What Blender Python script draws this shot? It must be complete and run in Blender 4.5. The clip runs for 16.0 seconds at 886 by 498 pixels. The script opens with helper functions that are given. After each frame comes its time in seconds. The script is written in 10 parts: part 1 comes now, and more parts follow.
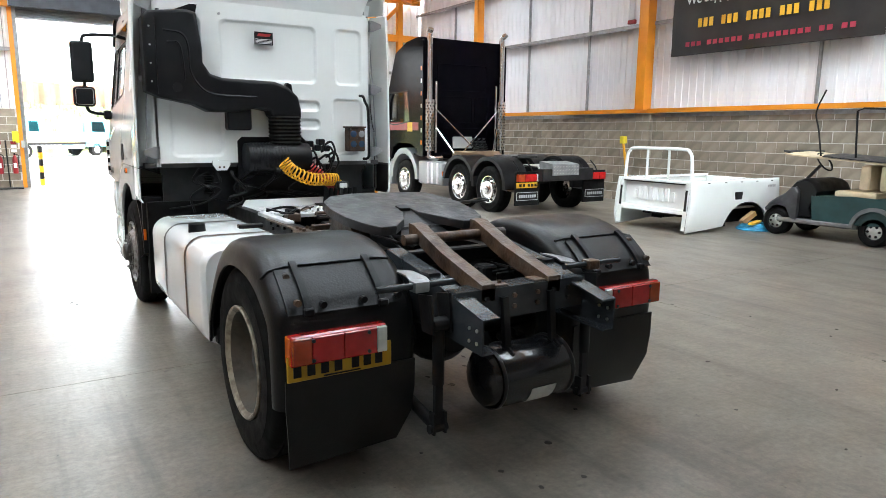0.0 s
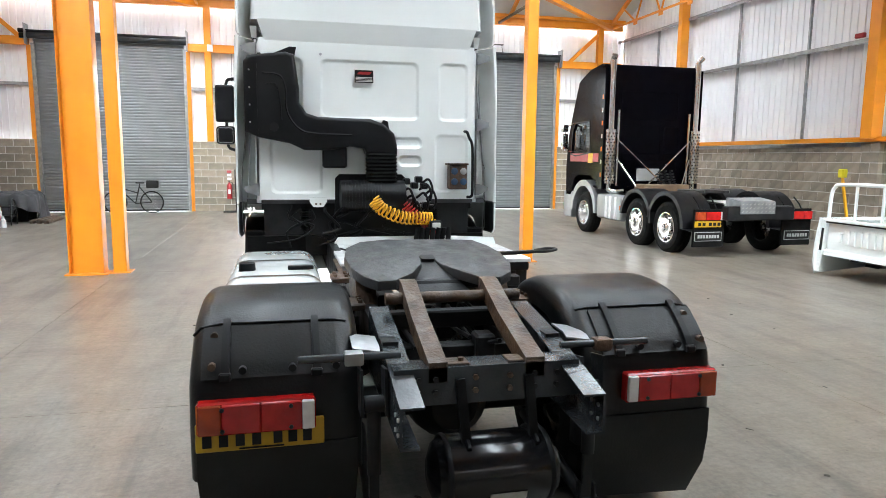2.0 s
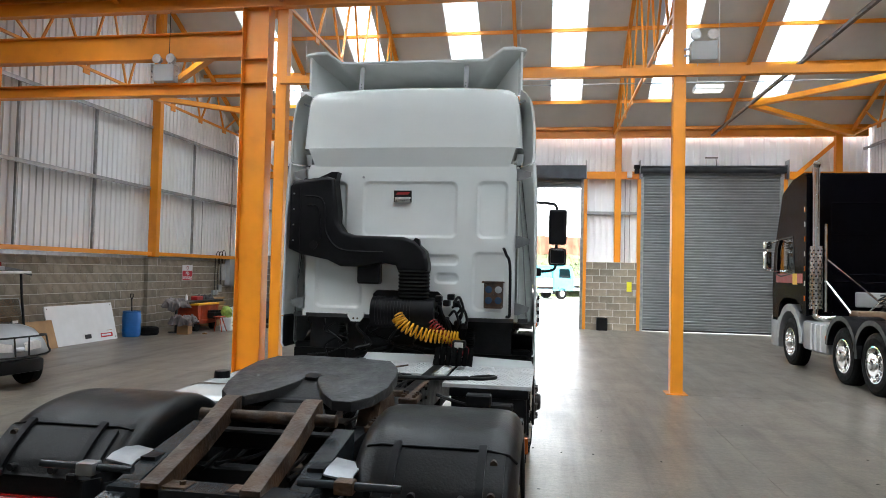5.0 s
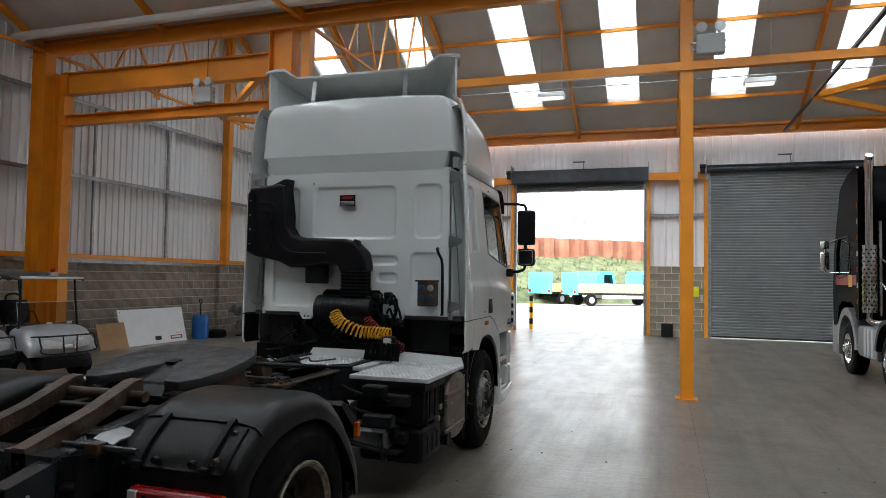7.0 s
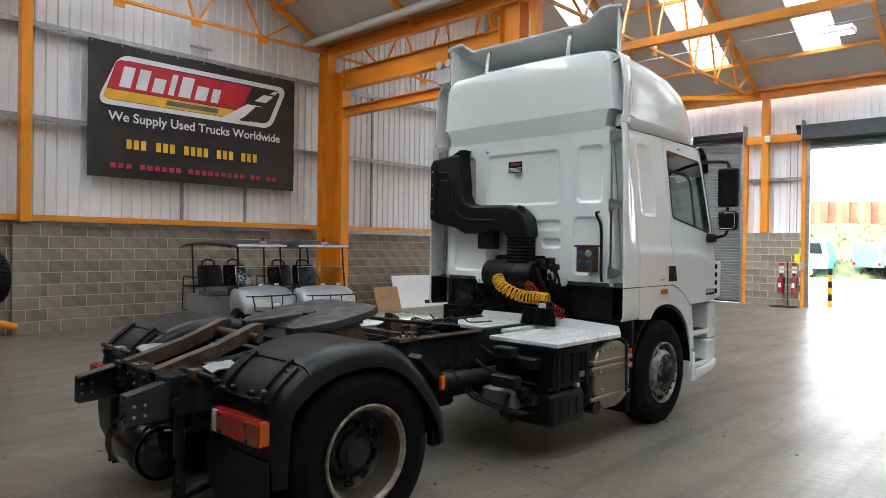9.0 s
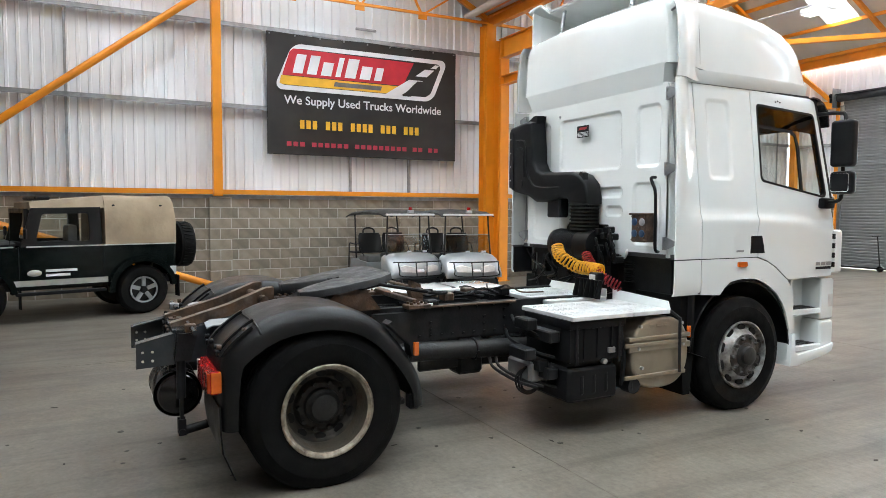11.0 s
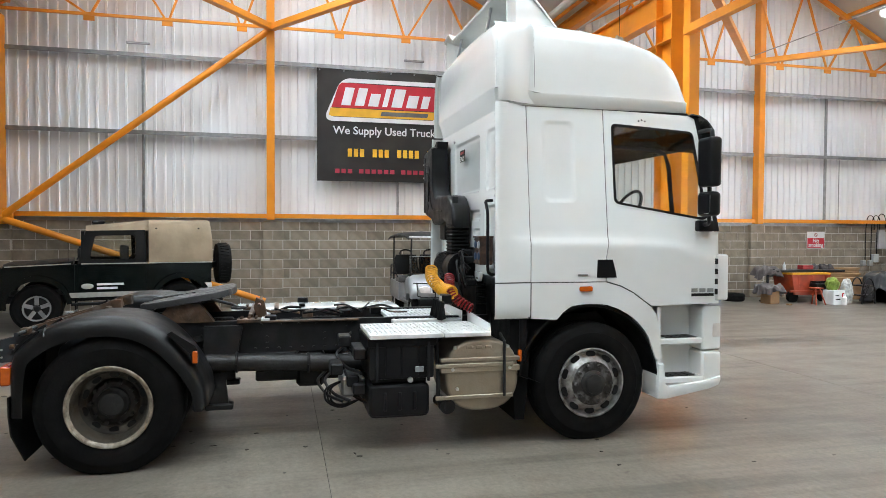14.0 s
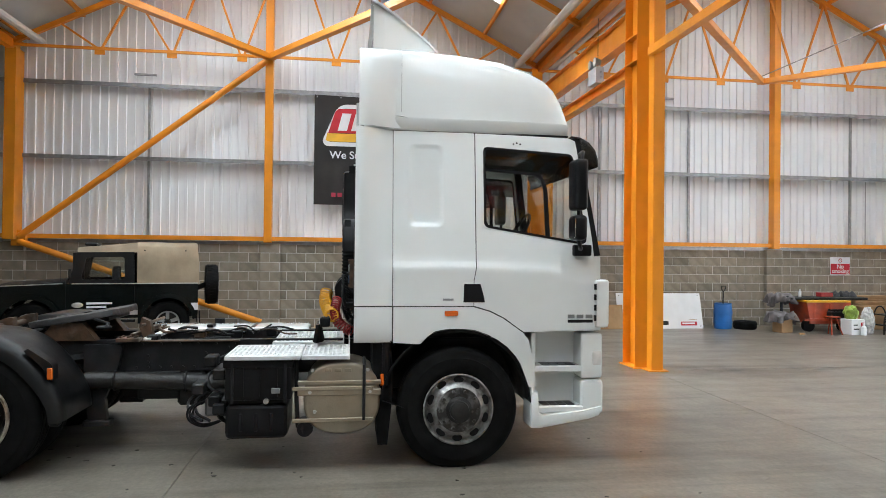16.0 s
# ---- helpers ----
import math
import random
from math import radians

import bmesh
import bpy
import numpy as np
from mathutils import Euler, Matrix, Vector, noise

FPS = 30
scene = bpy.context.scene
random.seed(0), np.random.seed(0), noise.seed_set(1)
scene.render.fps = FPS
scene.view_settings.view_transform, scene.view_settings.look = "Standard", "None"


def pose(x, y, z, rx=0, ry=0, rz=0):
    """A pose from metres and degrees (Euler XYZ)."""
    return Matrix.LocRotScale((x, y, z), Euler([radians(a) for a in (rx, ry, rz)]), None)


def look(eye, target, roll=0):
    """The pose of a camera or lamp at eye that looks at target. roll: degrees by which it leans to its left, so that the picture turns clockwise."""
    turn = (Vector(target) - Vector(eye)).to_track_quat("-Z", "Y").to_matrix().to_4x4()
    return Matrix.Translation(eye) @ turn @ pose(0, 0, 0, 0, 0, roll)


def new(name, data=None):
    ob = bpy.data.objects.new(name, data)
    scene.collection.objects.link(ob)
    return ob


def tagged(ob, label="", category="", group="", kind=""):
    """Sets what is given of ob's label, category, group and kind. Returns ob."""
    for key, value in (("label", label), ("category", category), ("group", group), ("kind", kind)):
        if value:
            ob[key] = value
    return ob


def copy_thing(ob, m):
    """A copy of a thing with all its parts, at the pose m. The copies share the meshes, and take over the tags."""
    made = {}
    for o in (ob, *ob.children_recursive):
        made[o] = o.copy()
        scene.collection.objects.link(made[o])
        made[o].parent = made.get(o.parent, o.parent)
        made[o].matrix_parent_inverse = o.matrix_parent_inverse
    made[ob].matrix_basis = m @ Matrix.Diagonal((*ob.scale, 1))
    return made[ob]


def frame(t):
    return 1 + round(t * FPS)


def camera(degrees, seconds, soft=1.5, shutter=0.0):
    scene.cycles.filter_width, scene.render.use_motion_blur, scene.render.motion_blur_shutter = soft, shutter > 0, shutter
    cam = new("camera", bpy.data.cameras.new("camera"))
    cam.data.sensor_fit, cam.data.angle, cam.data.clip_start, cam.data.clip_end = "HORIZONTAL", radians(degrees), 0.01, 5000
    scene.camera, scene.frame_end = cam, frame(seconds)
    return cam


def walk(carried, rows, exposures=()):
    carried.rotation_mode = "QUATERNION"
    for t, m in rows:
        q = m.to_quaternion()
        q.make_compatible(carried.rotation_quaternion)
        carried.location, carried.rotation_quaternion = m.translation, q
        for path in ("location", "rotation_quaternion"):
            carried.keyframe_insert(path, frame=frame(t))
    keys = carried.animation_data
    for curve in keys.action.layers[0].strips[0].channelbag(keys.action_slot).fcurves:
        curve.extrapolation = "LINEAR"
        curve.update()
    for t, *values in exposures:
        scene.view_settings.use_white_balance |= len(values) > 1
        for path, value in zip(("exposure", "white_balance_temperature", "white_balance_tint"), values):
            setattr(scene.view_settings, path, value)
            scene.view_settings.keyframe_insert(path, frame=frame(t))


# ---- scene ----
cam = camera(66.9, 16.0, soft=0.8)
PATH = [
    (0, (-0.038, 0.487, 1.698), (1.018, 2.151, 1.356), 0.6),
    (0.5, (0.276, 0.446, 1.701), (1.213, 2.18, 1.361), 0.6),
    (1, (0.609, 0.479, 1.75), (1.417, 2.279, 1.424), 0.7),
    (1.5, (0.943, 0.461, 1.786), (1.608, 2.322, 1.479), 0.7),
    (2, (1.255, 0.473, 1.801), (1.717, 2.401, 1.532), 0.6),
    (2.5, (1.576, 0.508, 1.848), (1.856, 2.48, 1.665), 0.6),
    (3, (1.932, 0.501, 1.862), (2.043, 2.497, 1.806), 0.6),
    (3.5, (2.296, 0.513, 1.855), (2.239, 2.512, 1.872), 0.6),
    (4, (2.656, 0.572, 1.861), (2.484, 2.564, 1.91), 0.8),
    (4.2, (2.78, 0.586, 1.867), (2.578, 2.575, 1.917), 1.1),
    (6.3, (4.553, 0.56, 1.775), (4.07, 2.498, 1.868), 0.7),
    (6.5, (4.704, 0.602, 1.774), (4.188, 2.533, 1.862), 0.8),
    (7, (5.073, 0.714, 1.782), (4.452, 2.613, 1.866), 0.9),
    (7.5, (5.461, 0.749, 1.771), (4.65, 2.576, 1.839), 0.9),
    (8, (5.76, 0.917, 1.747), (4.721, 2.625, 1.786), 0.9),
    (8.5, (5.995, 1.155, 1.748), (4.751, 2.721, 1.758), 0.8),
    (9, (6.289, 1.366, 1.737), (4.906, 2.811, 1.724), 0.8),
    (9.5, (6.575, 1.617, 1.725), (5.067, 2.929, 1.687), 0.8),
    (9.7, (6.693, 1.722, 1.747), (5.136, 2.977, 1.697), 0.8),
    (11.8, (7.687, 3.304, 1.775), (5.816, 4.005, 1.672), 0.2),
    (12, (7.781, 3.467, 1.75), (5.891, 4.115, 1.659), 0.3),
    (12.5, (7.953, 3.837, 1.748), (6.037, 4.406, 1.655), 0.3),
    (13, (8.16, 4.247, 1.768), (6.231, 4.768, 1.684), 0.3),
    (13.5, (8.416, 4.67, 1.79), (6.477, 5.16, 1.729), 0.3),
    (14, (8.559, 5.124, 1.788), (6.615, 5.592, 1.736), 0.3),
    (14.5, (8.761, 5.575, 1.813), (6.812, 6.023, 1.78), 0.4),
    (15, (8.907, 5.987, 1.803), (6.952, 6.406, 1.79), 0.5),
    (15.5, (8.917, 6.371, 1.822), (6.951, 6.738, 1.823), 0.6),
    (16, (8.883, 6.774, 1.803), (6.903, 7.055, 1.819), 0.6),
]
walk(cam, [(t, look(eye, target, roll)) for t, eye, target, roll in PATH],
     exposures=[(0, 0.62, 6350, 8), (1.5, 0.68, 6350, 8), (2.5, 0.74, 6350, 8), (4.2, 0.24, 6350, 8), (6.3, -0.9, 6400, 9), (7.5, -1.05, 6400, 9), (8.4, -0.74, 6450, 9), (9.7, 0.48, 6500, 9),
                (11.8, 0.7, 6400, 7), (14, 0.65, 6400, 7), (16, 0.45, 6400, 7)])

# ---- world, sun and daylight ----
world = bpy.data.worlds.new("world")
scene.world = world
world.use_nodes = True
wn = world.node_tree.nodes
sky = wn.new("ShaderNodeTexSky")
sky.sky_type, sky.sun_disc = "NISHITA", False
sky.sun_elevation, sky.sun_rotation = radians(48), radians(200)
sky.dust_density, sky.ozone_density = 4.0, 0.6
haze = wn.new("ShaderNodeHueSaturation")  # a white overcast
haze.inputs["Saturation"].default_value, haze.inputs["Value"].default_value = 0.15, 14.0
world.node_tree.links.new(sky.outputs[0], haze.inputs["Color"])
wn["Background"].inputs[1].default_value = 0.15
world.node_tree.links.new(haze.outputs[0], wn["Background"].inputs[0])
sun = new("sun", bpy.data.lights.new("sun", "SUN"))
sun.data.energy, sun.data.angle, sun.data.color = 3.5, radians(12), (1.0, 0.96, 0.9)
sun.matrix_world = look((-20, -50, 70), (0, 30, 0))

# ---- materials ----


def mat(name, colour, rough=0.5, metal=0.0, vary=0.15, scale=4.0, bump=0.1, fine=60.0, stain=None, stain_amount=0.5, stain_scale=1.5,
        coat=0.0, rough_vary=0.1, random_piece=0.0, trans=0.0, alpha=1.0, emit=0.0, stretch=(1, 1, 1), spec=0.5):
    m = bpy.data.materials.new(name)
    m.use_nodes = True
    nt = m.node_tree
    n, l = nt.nodes, nt.links
    p = n["Principled BSDF"]
    p.inputs["Metallic"].default_value = metal
    p.inputs["Coat Weight"].default_value = coat
    p.inputs["Coat Roughness"].default_value = 0.08
    p.inputs["Transmission Weight"].default_value = trans
    p.inputs["Alpha"].default_value = alpha
    p.inputs["Specular IOR Level"].default_value = spec
    if emit:
        p.inputs["Emission Color"].default_value = (*colour, 1)
        p.inputs["Emission Strength"].default_value = emit
    co = n.new("ShaderNodeTexCoord")
    mp = n.new("ShaderNodeMapping")
    mp.inputs["Scale"].default_value = stretch
    l.new(co.outputs["Object"], mp.inputs[0])

    def noise_tex(s, detail=4.0):
        t = n.new("ShaderNodeTexNoise")
        t.inputs["Scale"].default_value, t.inputs["Detail"].default_value = s, detail
        l.new(mp.outputs[0], t.inputs["Vector"])
        return t.outputs["Fac"]

    def mix(fac, a, b):
        x = n.new("ShaderNodeMix")
        x.data_type = "RGBA"
        for sock, v in ((x.inputs[0], fac), (x.inputs[6], a), (x.inputs[7], b)):
            if hasattr(v, "links"):
                l.new(v, sock)
            else:
                sock.default_value = v
        return x.outputs[2]

    def ramp(v, lo, hi, a=0.0, b=1.0):
        x = n.new("ShaderNodeMapRange")
        l.new(v, x.inputs[0])
        for i, k in enumerate((lo, hi, a, b)):
            x.inputs[1 + i].default_value = k
        return x.outputs[0]

    dark = tuple(c * (1 - vary) for c in colour) + (1,)
    light = tuple(min(1, c * (1 + vary)) for c in colour) + (1,)
    base = mix(ramp(noise_tex(scale), 0.35, 0.65), dark, light)
    if random_piece:
        info = n.new("ShaderNodeObjectInfo")
        hsv = n.new("ShaderNodeHueSaturation")
        l.new(base, hsv.inputs["Color"])
        l.new(ramp(info.outputs["Random"], 0, 1, 1 - random_piece, 1 + random_piece), hsv.inputs["Value"])
        base = hsv.outputs[0]
    if stain:
        base = mix(ramp(noise_tex(stain_scale, 7.0), 0.62 - 0.25 * stain_amount, 0.72, 0, stain_amount), base, (*stain, 1))
    if not hasattr(base, "links"):
        p.inputs["Base Color"].default_value = base
    else:
        l.new(base, p.inputs["Base Color"])
    lo, hi = max(0.02, rough - rough_vary), min(1, rough + rough_vary)
    lo, hi = (max(lo, 0.285), hi) if rough >= 0.28 else (lo, min(hi, 0.265))
    l.new(ramp(noise_tex(scale * 1.7, 6.0), 0.3, 0.7, lo, hi), p.inputs["Roughness"])
    if bump:
        b = n.new("ShaderNodeBump")
        b.inputs["Strength"].default_value, b.inputs["Distance"].default_value = bump, 0.01
        l.new(noise_tex(fine, 3.0), b.inputs["Height"])
        l.new(b.outputs[0], p.inputs["Normal"])
    return m


def glass_mat(name, tint, rough=0.02):
    """Thin tinted glass: mostly clear, with a mirror's gloss by Fresnel."""
    m = bpy.data.materials.new(name)
    m.use_nodes = True
    n, l = m.node_tree.nodes, m.node_tree.links
    out = n["Material Output"]
    n.remove(n["Principled BSDF"])
    clear, gloss, mixer, fres = (n.new("ShaderNode" + k) for k in ("BsdfTransparent", "BsdfGlossy", "MixShader", "LayerWeight"))
    clear.inputs[0].default_value = (*tint, 1)
    gloss.inputs["Roughness"].default_value = rough
    fres.inputs["Blend"].default_value = 0.5
    rise, scale_ = n.new("ShaderNodeMath"), n.new("ShaderNodeMath")
    rise.operation, scale_.operation = "POWER", "MULTIPLY_ADD"
    rise.inputs[1].default_value, scale_.inputs[1].default_value, scale_.inputs[2].default_value = 4.0, 0.7, 0.035
    l.new(fres.outputs["Facing"], rise.inputs[0])
    l.new(rise.outputs[0], scale_.inputs[0])
    l.new(scale_.outputs[0], mixer.inputs[0])
    l.new(clear.outputs[0], mixer.inputs[1])
    l.new(gloss.outputs[0], mixer.inputs[2])
    l.new(mixer.outputs[0], out.inputs[0])
    return m


def floor_mat():
    """Power-floated concrete: broad clouds, drag marks, fine mottle and small drips."""
    m = bpy.data.materials.new("floor_concrete")
    m.use_nodes = True
    n, l = m.node_tree.nodes, m.node_tree.links
    p = n["Principled BSDF"]
    geo = n.new("ShaderNodeTexCoord")

    def noise_of(stretch, scale, detail, lo, hi, a, b, rough=0.6):
        mp = n.new("ShaderNodeMapping")
        mp.inputs["Scale"].default_value = stretch
        l.new(geo.outputs["Object"], mp.inputs[0])
        t = n.new("ShaderNodeTexNoise")
        t.inputs["Scale"].default_value, t.inputs["Detail"].default_value, t.inputs["Roughness"].default_value = scale, detail, rough
        l.new(mp.outputs[0], t.inputs["Vector"])
        r = n.new("ShaderNodeMapRange")
        r.interpolation_type = "SMOOTHSTEP"
        l.new(t.outputs["Fac"], r.inputs[0])
        for i, k in enumerate((lo, hi, a, b)):
            r.inputs[1 + i].default_value = k
        return r.outputs[0]

    def times(u, v):
        x = n.new("ShaderNodeMath")
        x.operation = "MULTIPLY"
        l.new(u, x.inputs[0])
        l.new(v, x.inputs[1])
        return x.outputs[0]

    value = noise_of((1, 1, 1), 0.45, 3.0, 0.25, 0.75, 0.86, 1.14)
    value = times(value, noise_of((1, 1, 1), 2.6, 7.0, 0.25, 0.75, 0.8, 1.18, 0.7))
    value = times(value, noise_of((1, 1, 1), 24.0, 6.0, 0.28, 0.72, 0.76, 1.2, 0.75))
    value = times(value, noise_of((2.2, 0.13, 1), 1.3, 6.0, 0.46, 0.72, 1.0, 0.5, 0.68))
    value = times(value, noise_of((0.3, 2.0, 1), 1.1, 5.0, 0.52, 0.8, 1.0, 0.72))
    value = times(value, noise_of((1, 0.8, 1), 1.5, 8.0, 0.54, 0.72, 1.0, 0.62, 0.78))
    value = times(value, noise_of((1, 1, 1), 9.0, 2.0, 0.66, 0.78, 1.0, 0.55))
    value = times(value, noise_of((1, 1, 1), 30.0, 1.0, 0.75, 0.8, 1.0, 0.35))
    hsv = n.new("ShaderNodeHueSaturation")
    hsv.inputs["Color"].default_value = (0.174, 0.154, 0.126, 1)
    l.new(value, hsv.inputs["Value"])
    l.new(hsv.outputs[0], p.inputs["Base Color"])
    l.new(noise_of((1.6, 0.5, 1), 1.6, 6.0, 0.3, 0.7, 0.285, 0.38), p.inputs["Roughness"])
    p.inputs["Specular IOR Level"].default_value = 0.6
    b = n.new("ShaderNodeBump")
    b.inputs["Strength"].default_value, b.inputs["Distance"].default_value = 0.12, 0.012
    l.new(noise_of((1.0, 2.2, 1), 5.0, 6.0, 0.2, 0.8, 0.0, 1.0), b.inputs["Height"])
    l.new(b.outputs[0], p.inputs["Normal"])
    return m


M = {}
M["concrete"] = floor_mat()
M["joint"] = mat("floor_joint", (0.06, 0.056, 0.05), 0.8, vary=0.2)
M["yard"] = mat("yard_concrete", (0.42, 0.41, 0.39), 0.8, vary=0.12, scale=0.6)
M["orange"] = mat("orange_steel_paint", (0.76, 0.27, 0.012), 0.38, vary=0.06, scale=2.0, bump=0.03, stain=(0.38, 0.13, 0.02), stain_amount=0.22, stain_scale=2.2)
M["galv"] = mat("galvanised_steel", (0.34, 0.35, 0.36), 0.42, metal=0.8, vary=0.15, scale=8)
M["clad"] = mat("white_cladding", (0.81, 0.82, 0.84), 0.45, vary=0.04, scale=1.2, bump=0.02, stain=(0.5, 0.5, 0.49), stain_amount=0.2, stain_scale=1.1, stretch=(1, 1, 0.35))
M["rooflight"] = glass_mat("rooflight_sheet", (0.74, 0.77, 0.79), 0.3)
M["roof"] = mat("roof_lining", (0.62, 0.61, 0.58), 0.6, vary=0.06, scale=1.0, bump=0.03)
M["block"] = mat("concrete_block", (0.25, 0.212, 0.163), 0.9, vary=0.16, scale=5, bump=0.35, fine=90, random_piece=0.24, stain=(0.36, 0.33, 0.285), stain_amount=0.3, stain_scale=3)
M["mortar"] = mat("mortar", (0.58, 0.55, 0.5), 0.95, vary=0.12, scale=6, bump=0.3)
M["white"] = mat("white_paint", (0.76, 0.79, 0.78), 0.2, vary=0.025, scale=1.3, bump=0.012, fine=8, coat=0.6, rough_vary=0.05, stain=(0.62, 0.63, 0.62), stain_amount=0.12, stain_scale=2.5)
M["greyin"] = mat("fairing_inner_grey", (0.6, 0.61, 0.59), 0.5, vary=0.1, scale=3, stain=(0.42, 0.43, 0.41), stain_amount=0.3)
M["black"] = mat("black_plastic", (0.006, 0.006, 0.007), 0.42, vary=0.25, scale=5, bump=0.05, fine=120, stain=(0.02, 0.02, 0.019), stain_amount=0.3, stain_scale=3, spec=0.22)
M["guard"] = mat("scuffed_black_mudguard", (0.0045, 0.0047, 0.005), 0.32, vary=0.35, scale=4, bump=0.12, fine=90, stain=(0.022, 0.022, 0.022), stain_amount=0.34, stain_scale=2.4, rough_vary=0.09, spec=0.32)
M["rubber"] = mat("tyre_rubber", (0.0045, 0.0045, 0.0045), 0.7, vary=0.25, scale=7, bump=0.2, fine=80, stain=(0.012, 0.011, 0.01), stain_amount=0.3, stain_scale=4, spec=0.14)
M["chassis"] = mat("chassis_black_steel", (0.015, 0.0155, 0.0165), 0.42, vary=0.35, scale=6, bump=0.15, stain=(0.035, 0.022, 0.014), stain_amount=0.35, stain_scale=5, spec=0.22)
M["frame_grey"] = mat("frame_grey_paint", (0.036, 0.041, 0.046), 0.27, vary=0.2, scale=5, stain=(0.018, 0.016, 0.014), stain_amount=0.4)
M["rust"] = mat("rusty_steel", (0.07, 0.038, 0.02), 0.5, vary=0.6, scale=8, bump=0.45, stain=(0.17, 0.155, 0.135), stain_amount=0.52, stain_scale=9)
M["grease"] = mat("greasy_fifth_wheel", (0.036, 0.036, 0.037), 0.45, vary=0.25, scale=5, bump=0.7, fine=22, stain=(0.01, 0.01, 0.01), stain_amount=0.42, stain_scale=4.5, rough_vary=0.18)
M["rim_silver"] = mat("silver_wheel", (0.36, 0.355, 0.345), 0.4, metal=0.5, vary=0.2, scale=8, stain=(0.045, 0.03, 0.022), stain_amount=0.95, stain_scale=14)
M["rim_flake"] = mat("flaking_hub_flange", (0.035, 0.03, 0.026), 0.55, metal=0.2, vary=0.3, scale=10, bump=0.3, stain=(0.4, 0.4, 0.39), stain_amount=0.6, stain_scale=14)
M["rim_rusty"] = mat("rusty_silver_wheel", (0.115, 0.1, 0.078), 0.5, metal=0.3, vary=0.35, scale=10, bump=0.4, stain=(0.07, 0.042, 0.022), stain_amount=0.75, stain_scale=10)
M["rim_dish"] = mat("rusty_dish", (0.022, 0.018, 0.015), 0.6, metal=0.2, vary=0.4, scale=9, bump=0.3, stain=(0.16, 0.145, 0.13), stain_amount=0.45, stain_scale=8)
M["rim_disc"] = mat("dirty_wheel_disc", (0.05, 0.045, 0.038), 0.5, metal=0.3, vary=0.4, scale=10, bump=0.3, stain=(0.22, 0.2, 0.17), stain_amount=0.5, stain_scale=9)
M["rim_lip"] = mat("flaking_rim_lip", (0.38, 0.335, 0.26), 0.5, metal=0.3, vary=0.15, scale=14, bump=0.3, stain=(0.06, 0.03, 0.015), stain_amount=0.9, stain_scale=16)
M["hub_dark"] = mat("oily_hub", (0.012, 0.011, 0.01), 0.5, vary=0.4, scale=12, bump=0.3)
M["chrome"] = mat("chrome", (0.78, 0.78, 0.77), 0.12, metal=1.0, vary=0.05, bump=0.0)
M["alu"] = mat("aluminium", (0.62, 0.62, 0.60), 0.35, metal=0.9, vary=0.08, scale=10)
M["plate"] = mat("chequer_plate_white", (0.72, 0.73, 0.73), 0.4, metal=0.25, vary=0.08, scale=9, stain=(0.3, 0.3, 0.29), stain_amount=0.3, stain_scale=4)
M["heatshield"] = mat("silencer_steel", (0.36, 0.31, 0.24), 0.36, metal=0.7, vary=0.18, scale=3, stain=(0.16, 0.11, 0.07), stain_amount=0.5, stain_scale=3)
# dark grey that paints in the shade of the cab's panel gaps
M["panel_shadow"] = mat("panel_gap_shade", (0.06, 0.06, 0.06), 0.8)
# mid grey that paints the soft shade of the roof fairing's seam
M["grey_seam"] = mat("seam_shade_grey", (0.25, 0.26, 0.26), 0.6)
M["lamp_amber"] = mat("dull_amber_lens", (0.3, 0.035, 0.006), 0.2, vary=0.15, scale=14, coat=0.4)
M["glass_smoke"] = glass_mat("smoked_deflector", (0.42, 0.42, 0.43))
M["red_lens"] = mat("red_lens", (0.36, 0.009, 0.009), 0.2, vary=0.15, scale=14, coat=0.4)
M["amber_lens"] = mat("amber_lens", (0.6, 0.115, 0.008), 0.2, vary=0.12, scale=14, coat=0.4)
M["clear_lens"] = mat("clear_lens", (0.62, 0.6, 0.58), 0.2, vary=0.1, scale=14, coat=0.4)
M["yellow_plate"] = mat("yellow_number_plate", (0.52, 0.31, 0.01), 0.35, vary=0.06, bump=0.0)
M["ink"] = mat("black_print", (0.006, 0.006, 0.0065), 0.5, vary=0.1, bump=0.0, spec=0.3)
M["yellow"] = mat("yellow_hose", (0.75, 0.37, 0.01), 0.4, vary=0.1)
M["red"] = mat("red_plastic", (0.3, 0.012, 0.015), 0.4, vary=0.12)
M["shutter"] = mat("roller_shutter_steel", (0.19, 0.2, 0.205), 0.42, metal=0.4, vary=0.06, scale=2.5, bump=0.03)
M["dark_steel"] = mat("dark_shutter_box", (0.045, 0.05, 0.058), 0.45, metal=0.4, vary=0.2)
M["glass"] = glass_mat("window_glass", (0.94, 0.96, 0.95))
M["glass_screen"] = glass_mat("cart_screen", (0.78, 0.79, 0.78), 0.06)
M["glass_dark"] = glass_mat("dark_glass", (0.10, 0.11, 0.11))
M["mirror"] = mat("mirror", (0.85, 0.86, 0.86), 0.03, metal=1.0, vary=0.0, bump=0.0, rough_vary=0.0)
M["seat"] = mat("cab_grey_cloth", (0.09, 0.09, 0.095), 0.9, vary=0.2, scale=9)
M["lamp_white"] = mat("lamp_housing", (0.75, 0.76, 0.76), 0.4, vary=0.05)

# ---- geometry helpers ----


